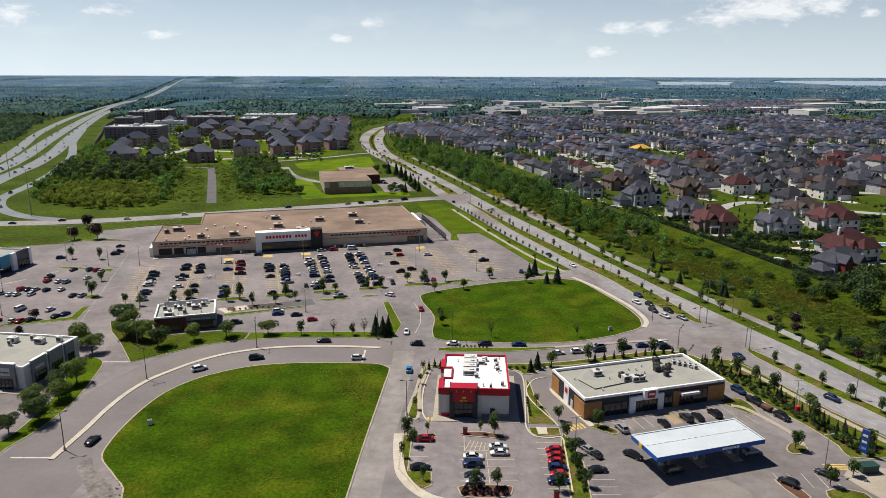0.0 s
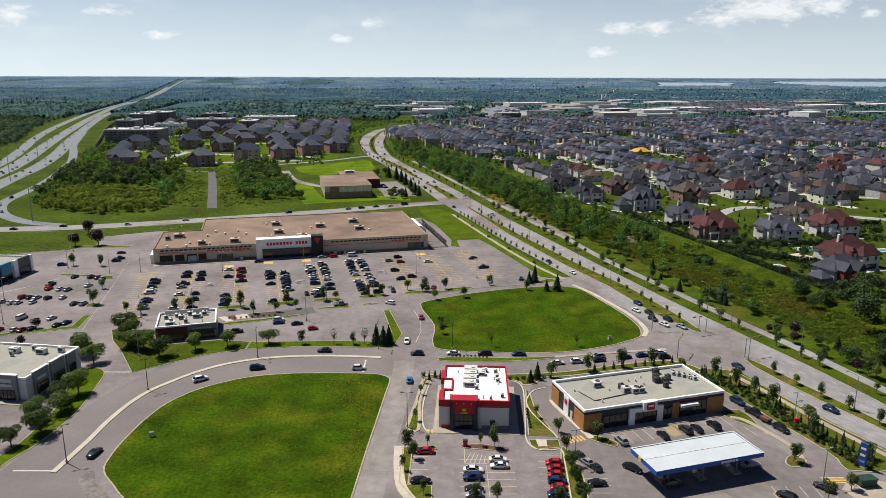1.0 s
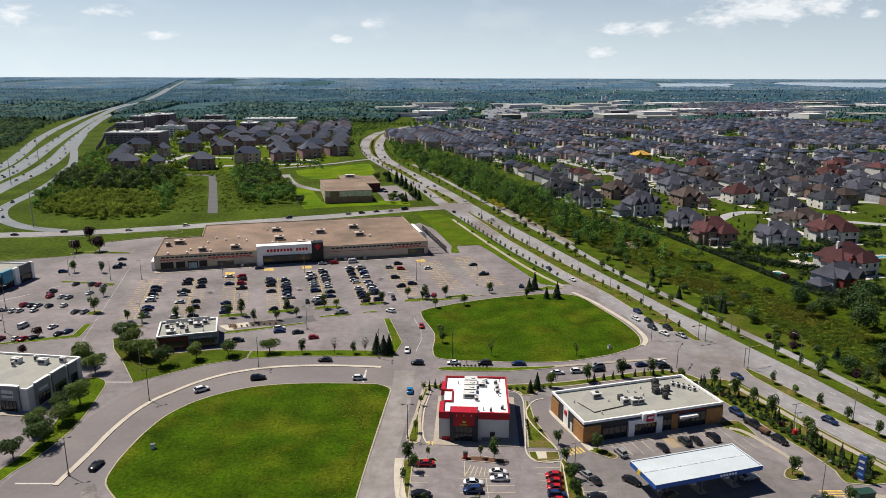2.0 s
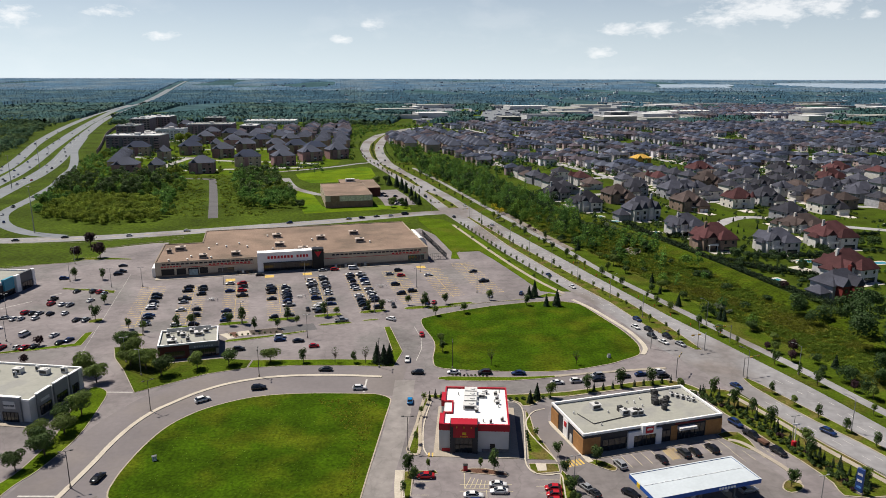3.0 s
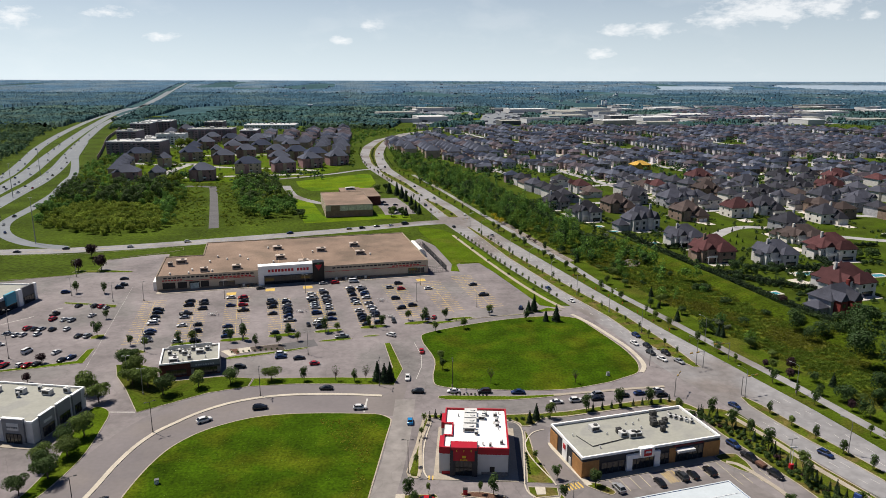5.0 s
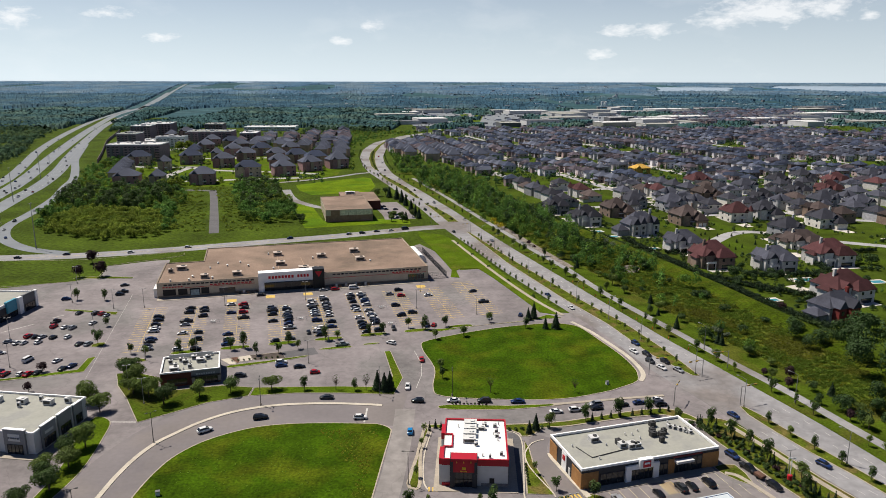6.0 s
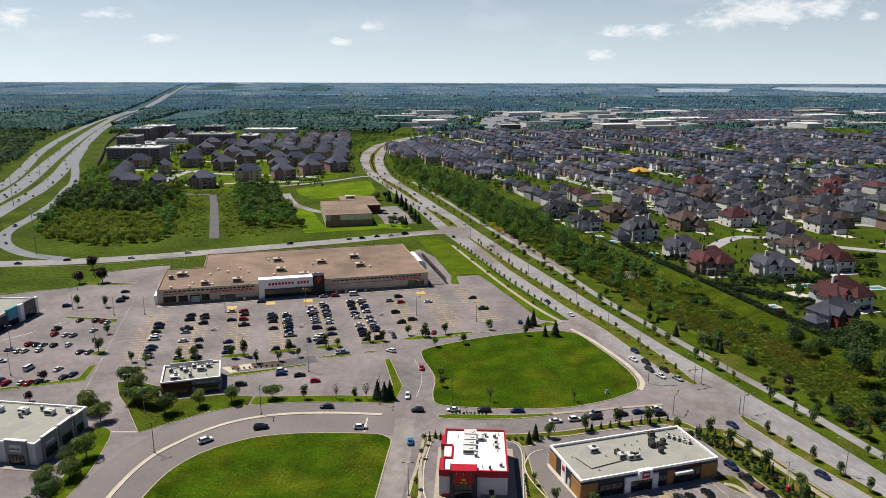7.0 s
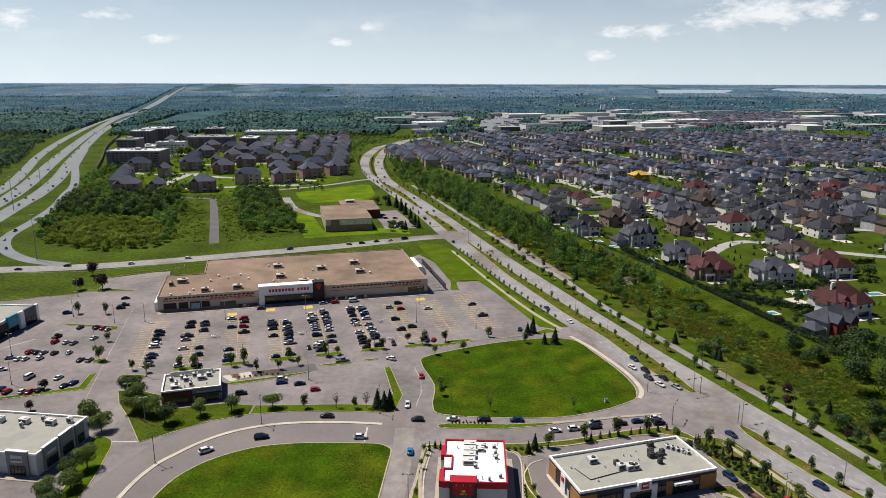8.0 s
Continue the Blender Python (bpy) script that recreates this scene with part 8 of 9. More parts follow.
ribbon("pavement", [(35.2, 150.8), (34.1, 153.8), (31.9, 160.2), (29.2, 168.4), (28.8, 171)], 1.5, 0.16, PALE_WALK, "narrow concrete walk along the shop")
LOT = pose(-129.4, 306, 0, 0, 0, SLANT)


def lot_point(u, v, z=0.0):
    return LOT @ Vector((u, -v, z))


ROW_U = (1, 18.4, 35.6, 52.9, 70.2, 87.7, 105.3, 123, 140.5)
for i, u in enumerate(ROW_U[:8]):
    v = 71.5 - 0.35 * i
    pts = [lot_point(u + a, v + b).to_2d() for a, b in ((-4.6, -1.5), (0, -2.1), (4.6, -1.5), (5.0, 0.7), (0, 1.6), (-5.0, 0.7))]
    if i not in (0,):
        lawn(pts, "kerbed island with small trees at a row's end", LAWN, 0.25, 3)
lawn([lot_point(u, v).to_2d() for u, v in ((-4, 71.5), (3, 73), (5.5, 75), (4.5, 76.5), (-1, 75.4), (-4.6, 73))], "kerbed island with small trees at a row's end", WORN, 0.25, 2)
for pts in ([(-74, 227.6), (-62, 232), (-49.8, 237.4), (-49.4, 239.2), (-62, 234.2), (-74.4, 230)], [(-44.8, 244.4), (-35, 246.6), (-34.8, 248.6), (-44.6, 246.2)], [(-29.6, 249.3), (-24.6, 250.7), (-24.4, 252.1), (-29.4, 250.9)]):
    lawn(pts, "narrow mown island between car parks", LAWN, 0.25, 2)
solid("pavement", slab(bmesh.new(), [Vector(q) for q in ((-59, 242.6), (-48, 247), (-45.2, 240.6), (-49, 239), (-56, 236))], -0.2, 0.037), DARK_ASPHALT, "darker patch of asphalt beside the cafe", "pavement", kind="structure")
for q in ([(-79, 235.2), (-74.6, 230.6), (-72.4, 231.6), (-76.6, 236.4)], [(-73.4, 237.6), (-71.4, 233.2), (-67.8, 234.7), (-69.8, 239.2)]):
    solid("pavement", slab(bmesh.new(), [Vector(p) for p in q], -0.2, 0.12), PALE_WALK, "pale concrete plaza slabs beside the cafe", "pavement", kind="structure")
lawn([(-76.4, 236.6), (-72.4, 231.8), (-71.6, 233), (-73.6, 237.6)], "dark mulched bed of a plaza", MULCH, 0.2, 1)
lawn([(-69.6, 239.2), (-67.6, 234.9), (-56.2, 236.2), (-59, 242.4)], "dark planted bed of a plaza", mat("dark planting soil", (0.075, 0.06, 0.05), 0.95, spread=0.3, scale=0.3, fine=0.3, fine_scale=2), 0.2, 1)
for x, y, s_ in ((-67.6, 239.6, 0.95), (-60, 241.6, 0.9), (-53.6, 245.5, 0.8)):
    tree("round", x, y, s_)
for i in range(9):
    tree("shrub", -74.5 + i * 1.9, 233.6 + 0.42 * i, 0.6)


def marking(rects, material, label, m=None):
    """Thin painted bars: x0, x1, y0, y1 in the frame m."""
    bm = bmesh.new()
    for x0, x1, y0, y1 in rects:
        box(bm, x0, x1, y0, y1, 0.028, 0.036)
    return solid("road_marking", bm, material, label, "marking", kind="structure", m=m)


for i, u in enumerate(ROW_U):
    v0 = (14, 17, 17, 24, 16, 14, 14, 14, 8)[i]
    v1 = (66, 68, 66, 68, 66, 66, 63, 60, 57)[i]
    lines = [(u - 5.2, u + 5.2, -(v0 + k * 2.72) - 0.12, -(v0 + k * 2.72) + 0.12) for k in range(int((v1 - v0) / 2.72) + 1)]
    marking(lines, PAINT_YELLOW, "faded yellow parking bay lines", LOT)
    marking([(u - 0.06, u + 0.06, -v1, -v0)], PAINT_YELLOW, "faded yellow parking row line", LOT)
for u, v in ((30.5, 9), (47.5, 7), (64.5, 7), (118, 8)):
    marking([(u, u + 4.2, -v - 4.2, -v)], PAINT_YELLOW, "yellow painted no-parking box before the store", LOT)
RL = pose(0, 0, 0)
HATCH = mat("pale faded yellow paint", (0.5, 0.44, 0.29), 0.7, spread=0.2, scale=0.8)
marking([(-9.5, -3.0, 129 + k * 2.7 - 0.06, 129 + k * 2.7 + 0.06) for k in range(6)] + [(3.8, 15.6, 128 + k * 2.65 - 0.06, 128 + k * 2.65 + 0.06) for k in range(6)] + [(9.6, 9.72, 126, 139)]
        + [(21, 27, 125 + k * 2.6 - 0.06, 125 + k * 2.6 + 0.06) for k in range(9)], HATCH, "pale parking bay lines", RL)
for k in range(5):
    ribbon("road_marking", [(5.0 + k * 1.05, 139.8), (6.5 + k * 0.8, 144.2 - k * 0.35)], 0.16, 0.045, HATCH, "pale yellow hatching of a bay", 1, skirt=0.0)
ribbon("road_marking", [(5.0, 146), (4.9, 139.6), (10.1, 139.6), (10.3, 142.8)], 0.16, 0.045, HATCH, "pale yellow outline of a hatched bay", 1, skirt=0.0)
marking([(29.5, 35.2, 123 + k * 2.7 - 0.06, 123 + k * 2.7 + 0.06) for k in range(5)], PAINT_WHITE, "pale parking bay lines", RL)
SH = pose(33.8, 154, 0, 0, 0, GRID)
marking([(6 + k * 2.75 - 0.07, 6 + k * 2.75 + 0.07, -8.2, -2.9) for k in range(12)], HATCH, "pale parking bay lines before the shop", SH)
marking([(20 + k * 0.6, 20.2 + k * 0.6, -8.0, -3.0) for k in range(6)], PAINT_YELLOW, "orange hatched bay before the shop", SH)
marking([(k * 0.92 + 0.1, k * 0.92 + 0.62, -2.7, -0.1) for k in range(6)], PAINT_YELLOW, "yellow pedestrian crossing bars", pose(27.9, 150.7, 0.012, 0, 0, 20.5))
marking([(36 + k * 2.8 - 0.06, 36 + k * 2.8 + 0.06, -13.5, -8.8) for k in range(5)], HATCH, "pale parking bay lines beside the canopy", SH)
marking([(-3.6 + k * 0.95, -3.1 + k * 0.95, 153.0, 155.0) for k in range(4)], PAINT_YELLOW, "yellow pedestrian crossing bars", RL)
marking([(68.5 + k * 2.9, 68.62 + k * 2.9, 125.5, 131) for k in range(5)], PAINT_WHITE, "pale parking bay lines", pose(0, 0, 0))
marking([(80.5, 85.5, 132.2 + k * 0.9, 132.7 + k * 0.9) for k in range(3)], PAINT_YELLOW, "yellow pedestrian crossing bars", RL)
marking([(-92.5, -84, 136.0, 136.5)], PAINT_WHITE, "white stop line", RL)
marking([(-97, -89.5, 188.0, 188.5)], PAINT_WHITE, "white stop line", pose(0, 0, 0))
marking([(-23.2, -22.7, 188.5, 197.5)], PAINT_WHITE, "white stop line", RL)


def dashes(line, period, length, width, z, label, material=PAINT_WHITE):
    bm = bmesh.new()
    run = 0.0
    for a, b in zip(line, line[1:]):
        d = b - a
        n = Vector((-d.y, d.x)).normalized() * width / 2
        s = 0.0
        while s < d.length:
            if run % period < length:
                e = min(s + 1.0, d.length)
                p, q = a + d.normalized() * s, a + d.normalized() * e
                bm.faces.new([bm.verts.new((v.x, v.y, z)) for v in (p - n, q - n, q + n, p + n)])
            s += 1.0
            run += 1.0
    return solid("road_marking", bm, material, label, "marking", kind="structure")


for k in (0.36, 0.7):
    dashes([Vector((blvd_w(y) + k * 9, y)) for y in range(232, 440, 4)], 9, 3, 0.15, 0.056, "white lane dashes on the boulevard")
    dashes([Vector((blvd_e(y) - k * 10, y)) for y in range(232, 440, 4)], 9, 3, 0.15, 0.056, "white lane dashes on the boulevard")
    dashes([Vector((blvd_w(y) + k * 8.5, y)) for y in range(130, 190, 4)], 9, 3, 0.15, 0.056, "white lane dashes on the boulevard")
    dashes([Vector((blvd_e(y) - k * 9, y)) for y in range(130, 206, 4)], 9, 3, 0.15, 0.056, "white lane dashes on the boulevard")
dashes([Vector((-239, 378)), Vector((-200, 386)), Vector((-157.5, 399.5)), Vector((-113.5, 417.5)), Vector((-65.3, 437)), Vector((-20, 459))], 9, 9, 0.18, 0.05, "yellow centre line", PAINT_YELLOW)
dashes([lot_point(-12, v).to_2d() for v in range(-10, 96, 8)], 9, 9, 0.1, 0.036, "long white drive line")
dashes([Vector((-10.5, 244)), Vector((-7.6, 232)), Vector((-7.2, 222)), Vector((-8.6, 212))], 9, 9, 0.16, 0.036, "long white drive line")
for b in (0.33, 0.66):
    hw = smooth(HWY[0][1:6], False, 10)
    dashes(grown(hw, 15 * (b - 0.5), False), 12, 4, 0.25, 0.056, "white motorway dashes")

# ---- cars ----
PAINTS = {"black": mat("black car paint", (0.012, 0.012, 0.014), 0.18, spread=0.05, spec=0.6), "white": mat("white car paint", (0.72, 0.72, 0.72), 0.22, spread=0.03, spec=0.5),
          "silver": mat("silver car paint", (0.42, 0.43, 0.45), 0.28, 0.4, spread=0.04), "grey": mat("grey car paint", (0.045, 0.048, 0.052), 0.25, 0.2, spread=0.05),
          "red": mat("red car paint", (0.42, 0.015, 0.02), 0.22, spread=0.04, spec=0.5), "blue": mat("dark blue car paint", (0.015, 0.035, 0.12), 0.2, spread=0.04, spec=0.5),
          "azure": mat("bright blue car paint", (0.01, 0.2, 0.5), 0.22, spread=0.04, spec=0.5)}
CAR_GLASS = mat("car glass", (0.015, 0.018, 0.02), 0.08, spread=0.1, spec=0.6)
TYRE = mat("tyre rubber", (0.015, 0.015, 0.015), 0.85, spread=0.1)
RIM = mat("alloy rim", (0.4, 0.4, 0.41), 0.35, 0.8, spread=0.1)
LAMP_RED = mat("red tail lamp", (0.3, 0.01, 0.01), 0.2, spread=0.05)
LAMP_CLEAR = mat("clear headlamp", (0.65, 0.65, 0.62), 0.15, spread=0.05)
SHAPES = {  # stations along the car: x, half width, sill, waist; then cabin: base back, base front, roof back, roof front, waist, roof height
    "sedan": (((-2.35, 0.74, 0.36, 0.80), (-2.2, 0.86, 0.26, 0.95), (-1.3, 0.91, 0.22, 0.98), (0.2, 0.91, 0.22, 0.95), (1.1, 0.90, 0.22, 0.93), (2.0, 0.86, 0.26, 0.80), (2.35, 0.72, 0.34, 0.64)), (-1.85, 1.25, -0.85, 0.3, 0.92, 1.42)),
    "suv": (((-2.3, 0.8, 0.42, 0.95), (-2.2, 0.9, 0.32, 1.08), (-1.3, 0.94, 0.28, 1.10), (0.2, 0.94, 0.28, 1.08), (1.1, 0.93, 0.28, 1.06), (2.05, 0.89, 0.32, 0.95), (2.35, 0.76, 0.4, 0.78)), (-2.15, 1.3, -1.5, 0.35, 1.04, 1.66)),
    "hatch": (((-2.0, 0.76, 0.38, 0.85), (-1.9, 0.86, 0.28, 0.98), (-1.1, 0.89, 0.22, 1.0), (0.2, 0.89, 0.22, 0.97), (1.0, 0.88, 0.22, 0.95), (1.75, 0.84, 0.26, 0.82), (2.05, 0.72, 0.34, 0.66)), (-1.8, 1.2, -1.1, 0.3, 0.94, 1.48)),
    "pickup": (((-2.8, 0.9, 0.45, 1.02), (-2.7, 0.95, 0.38, 1.1), (-0.9, 0.96, 0.34, 1.1), (0.4, 0.96, 0.34, 1.1), (1.4, 0.95, 0.34, 1.1), (2.5, 0.92, 0.38, 1.02), (2.8, 0.8, 0.46, 0.85)), (-0.8, 1.55, -0.6, 0.75, 1.06, 1.85)),
    "van": (((-2.6, 0.9, 0.4, 1.3), (-2.5, 0.95, 0.32, 1.5), (-1.0, 0.97, 0.3, 1.5), (0.4, 0.97, 0.3, 1.4), (1.4, 0.96, 0.3, 1.2), (2.3, 0.92, 0.34, 1.0), (2.6, 0.8, 0.42, 0.85)), (-2.5, 1.9, -2.45, 0.9, 1.3, 2.1))}
WORDS = {"sedan": "saloon", "suv": "sport utility vehicle", "hatch": "hatchback", "pickup": "pickup truck", "van": "van"}
NAMES = {"sedan": "car", "suv": "car", "hatch": "car", "pickup": "pickup_truck", "van": "van"}
CARS = {}


def car(shape, paint, x, y, heading, where="parked", z=0.035):
    m = pose(x, y, z, 0, 0, heading) @ Matrix.Diagonal((0.93, 0.93, 0.95, 1))
    close = y < 160 and x > -60
    key = (shape, paint, where, close)
    if key in CARS:
        return copy_thing(CARS[key], m)
    colour = {"blue": "dark blue", "azure": "bright blue"}.get(paint, paint)
    t = thing(NAMES[shape], m, "{} {} {}".format(colour, WORDS[shape], "parked in a marked bay" if where == "parked" else "on the asphalt road"), "car", "parked cars" if where == "parked" else "cars on the roads")
    stations, (b0, b1, r0, r1, waist, top) = SHAPES[shape]
    bm = bmesh.new()
    rows = []
    for sx, w, lo, hi in stations:
        mid = lo + (hi - lo) * 0.62
        rows.append([bm.verts.new(q) for q in ((sx, -w * 0.88, lo), (sx, -w, mid), (sx, -w * 0.95, hi - 0.1), (sx, -w * 0.76, hi), (sx, w * 0.76, hi), (sx, w * 0.95, hi - 0.1), (sx, w, mid), (sx, w * 0.88, lo))])
    for a, b in zip(rows, rows[1:]):
        for i in range(8):
            bm.faces.new((a[i], a[(i + 1) % 8], b[(i + 1) % 8], b[i])).smooth = True
    bm.faces.new(rows[0])
    bm.faces.new(rows[-1][::-1])
    part("body", bm, PAINTS[paint], t)
    w0, w1 = stations[3][1] * 0.88, stations[3][1] * 0.68
    bm = bmesh.new()
    low = [bm.verts.new(q) for q in ((b0, -w0, waist), (b1, -w0, waist), (b1, w0, waist), (b0, w0, waist))]
    high = [bm.verts.new(q) for q in ((r0, -w1, top - 0.06), (r1, -w1, top - 0.06), (r1, w1, top - 0.06), (r0, w1, top - 0.06))]
    for i in range(4):
        bm.faces.new((low[i], low[(i + 1) % 4], high[(i + 1) % 4], high[i]))
    bm.faces.new(high)
    bm.faces.new(low[::-1])
    part("cabin_glass", bm, CAR_GLASS, t)
    bm = boxes((r0 - 0.06, r1 + 0.06, -w1 - 0.04, w1 + 0.04, top - 0.07, top), bevel=0.03)
    for sx, ex in ((r1, b1), (r0, b0)):
        for s in (-1, 1):
            rod(bm, (sx, s * w1, top - 0.05), (ex, s * w0, waist), 0.05, sides=4)
    part("roof", bm, PAINTS[paint], t)
    for sx in (stations[0][0] + 0.85, stations[-1][0] - 0.85):
        for s in (-1, 1):
            yy = s * (stations[3][1] - 0.1)
            wheel = part("wheel", rod(bmesh.new(), (sx, yy - 0.11, 0.33), (sx, yy + 0.11, 0.33), 0.33, sides=12), TYRE, t)
            if close:
                part("rim", rod(bmesh.new(), (sx, yy + s * 0.09, 0.33), (sx, yy + s * 0.13, 0.33), 0.2, sides=8), RIM, wheel)
    fx, fz, bx, bz = stations[-1][0], stations[-1][3], stations[0][0], stations[0][3]
    for s in (-1, 1) if close else ():
        part("headlight", boxes((fx - 0.28, fx - 0.02, s * 0.58 - 0.14, s * 0.58 + 0.14, fz - 0.14, fz + 0.03)), LAMP_CLEAR, t)
        part("tail_light", boxes((bx - 0.03, bx + 0.12, s * 0.6 - 0.14, s * 0.6 + 0.14, bz - 0.16, bz - 0.02)), LAMP_RED, t)
    if shape == "pickup":
        part("load_bed", boxes((-2.62, -0.95, -0.74, 0.74, 1.06, 1.12)), BLACK, t)
    CARS[key] = t
    return t


pick = random.Random(21)


def any_car():
    return pick.choice(("sedan", "suv", "sedan", "hatch", "suv", "sedan", "hatch", "suv", "sedan", "pickup")) if pick.random() < 0.97 else "van", pick.choice(("black", "black", "grey", "white", "silver", "grey", "white", "black", "blue", "white", "black", "silver", "silver", "white", "blue", "grey", "black", "red"))


ROWS_OF_CARS = [(4.2, "28.6 32.3 37.8 42.3 45.7 54.8 57.5 62.2 65.1"), (15.5, "19.3 25.1 36.6 40.8 50.9 68.5"), (21.5, "21.6 24.5 31.2 51.4 59.0 69.4"), (32.8, "18.2 29.7 56.2 62.8 67.4"), (38.0, "19.6 24.2 37.5"),
                (50.1, "26.6 31.1 36.1 44.8 68.0"), (56.0, "28.1 31.6 34.8 39.0 41.9 44.8 49.5 54.8 67.0"), (67.4, "22.0 27.7 31.8 35.5 38.2 41.3 48.4 58.4 61.5 65.6"),
                (73.0, "18.0 21.3 26.0 29.0 32.3 36.8 39.8 43.5 51.3 57.3"), (85.0, "15.9 19.2 22.6 27.4 33.7 37.0 40.0 49.3 55.5 58.6 61.8 66.8"), (90.4, "17.2 22.2 25.0 28.0 32.7 40.5 45.7 48.5 51.5 54.6 57.6 66.3"),
                (102.8, "36.8 50.3 19.9"), (108.0, "14.6 23.4 48.1"), (141.5, "24.8 41.3")]
for u, vs in ROWS_OF_CARS:
    for v in vs.split():
        p = lot_point(u + pick.uniform(-0.3, 0.3), float(v))
        shape, paint = any_car()
        if u == 141.5:
            shape, paint = ("pickup", "black") if v == "41.3" else ("sedan", "grey")
        car(shape, paint, p.x, p.y, SLANT + pick.choice((0, 180)) + pick.uniform(-1.5, 1.5))
p = lot_point(38, 30.3)
car("suv", "red", p.x, p.y, SLANT)
for u, v, shape, paint in ((74, 6.0, "sedan", "silver"), (79.5, 6.2, "suv", "red"), (88.3, 6.4, "van", "white"), (45.5, 7.0, "sedan", "grey"), (120.1, 25.7, "sedan", "white"), (51.7, 89.9, "suv", "white"), (51.6, 92.8, "sedan", "blue"), (57.7, 95.4, "sedan", "black"), (38, 98.3, "suv", "grey"), (62.5, 101.5, "hatch", "red")):
    p = lot_point(u, v)
    car(shape, paint, p.x, p.y, SLANT)
for i, (x, y) in enumerate(((-158.2, 273.5), (-156, 267.8), (-151.2, 267.2), (-147.9, 266.5), (-142.5, 272.3), (-154.2, 284.6), (-147.2, 284.4), (-144, 283.6), (-141.4, 282), (-160, 256.8), (-157.1, 256.3), (-154.3, 256.3), (-149.8, 255.7),
                            (-144.5, 256.3), (-152.7, 250.6), (-157.8, 250), (-160.3, 250), (-136.4, 249), (-133, 249), (-146.7, 233.4), (-136.1, 232.9), (-147.5, 221.2), (-150.7, 223.5), (-142.3, 221.3), (-139.8, 221.3), (-137.2, 222.4), (-130.5, 226),
                            (-128.6, 228.5), (-169.6, 303.7), (-152.9, 325.8), (-149.1, 315.3), (-148.7, 311), (-160.7, 239.8), (-164, 251), (-155, 222), (-167, 239))):
    shape, paint = any_car()
    paint = {"k": "black", "r": "red", "w": "white", "s": "silver", "b": "blue", "g": "grey"}["krwswkkrsrkskwwwwkswwrbwrgkbbgkkwsrg"[i % 36]]
    car(shape, paint, x, y, 80 + pick.uniform(-4, 4) if i < 28 else 20)
for x, y, shape, paint, h in ((-4, 144.0, "sedan", "red", 180), (-4.5, 132, "sedan", "black", 0), (6.7, 136.3, "sedan", "white", 0), (6.5, 133.4, "suv", "blue", 180), (6.6, 129, "sedan", "black", 0), (6.5, 126.9, "hatch", "silver", 180), (12.4, 140.6, "sedan", "white", 0),
                              (12.4, 138, "sedan", "white", 180), (24.5, 139.2, "hatch", "red", 178), (24.4, 136.8, "hatch", "red", 178), (24.1, 134.4, "hatch", "red", 178), (24.1, 131.9, "suv", "blue", 0), (23.9, 129.6, "hatch", "red", 178), (23.5, 127.1, "sedan", "blue", 0),
                              (30.4, 142.4, "hatch", "grey", 120), (31.8, 139.7, "hatch", "silver", 120), (33.2, 137.4, "hatch", "grey", 120), (32.4, 131.3, "sedan", "black", 4), (41.7, 149, "suv", "silver", 108), (52.2, 151.6, "sedan", "black", 107), (58.4, 154.2, "suv", "grey", 107),
                              (61.3, 154.9, "sedan", "black", 107), (66, 156.4, "suv", "black", 107), (69.8, 126.7, "suv", "black", 130), (79, 130, "sedan", "grey", 130), (-106, 140, "sedan", "white", 10), (-112, 152, "suv", "azure", 80)):
    car(shape, paint, x, y, h)
for x, y, shape, paint, h in ((77.0, 169.5, "suv", "blue", -68), (78.6, 163, "pickup", "black", -68), (81.6, 155, "suv", "black", -66), (41.2, 137.2, "sedan", "black", -45), (67.5, 138.7, "sedan", "silver", 17), (48, 131.0, "suv", "grey", 17),
                              (-53.7, 190.4, "suv", "black", 14), (-67.5, 182.5, "suv", "white", 38), (-78, 142.9, "sedan", "black", 82), (-36.4, 203.9, "sedan", "grey", 180), (-24.3, 190.5, "suv", "white", 4), (-7.7, 201.6, "suv", "black", 178), (-11.4, 212.1, "sedan", "white", -88),
                              (-7.5, 234.9, "sedan", "red", 95), (-9.2, 182.2, "hatch", "azure", 92), (3.3, 202.0, "sedan", "white", 180), (12.9, 201.8, "suv", "grey", 180), (23.2, 201.4, "sedan", "blue", 180), (34.1, 194.7, "sedan", "white", 8), (40, 195.8, "suv", "white", 10),
                              (46.8, 197, "sedan", "black", 12), (55.1, 199.3, "suv", "black", 12), (60.7, 200.8, "sedan", "blue", 12), (67, 199.6, "suv", "black", 12), (47, 199.6, "suv", "silver", 192), (66.8, 203, "sedan", "white", 12), (72.8, 250.8, "suv", "blue", -68),
                              (70.1, 242.9, "sedan", "white", -68), (74, 240, "suv", "black", -68), (73.4, 233.6, "suv", "grey", -66), (75.8, 228, "sedan", "white", -62), (78.6, 233.3, "suv", "black", -66), (81, 226, "sedan", "silver", -64), (48.5, 311.6, "sedan", "blue", -70),
                              (56, 293.2, "sedan", "white", -70), (86.5, 192.5, "sedan", "blue", -65), (-19.6, 266.6, "suv", "grey", -80), (-19.5, 250.7, "suv", "white", 150), (-37.8, 249, "pickup", "silver", 17), (-52.8, 262.2, "sedan", "black", 105), (99, 165, "suv", "blue", -60)):
    car(shape, paint, x, y, h, "road", 0.056 if x > 70 else 0.04)
for x, y, h in ((-6.2, 270.2, 75), (-3.6, 270.8, 75), (19.6, 279.5, 75), (32.8, 283.4, 75)):
    car("hatch", pick.choice(("red", "blue", "white")), x, y, h)
for x, y in ((-32, 498), (-35, 506), (-39, 514), (-31, 511), (-43, 528), (-46, 540), (-36, 528)):
    car(*any_car(), x, y, 16, "parked", 0.06)
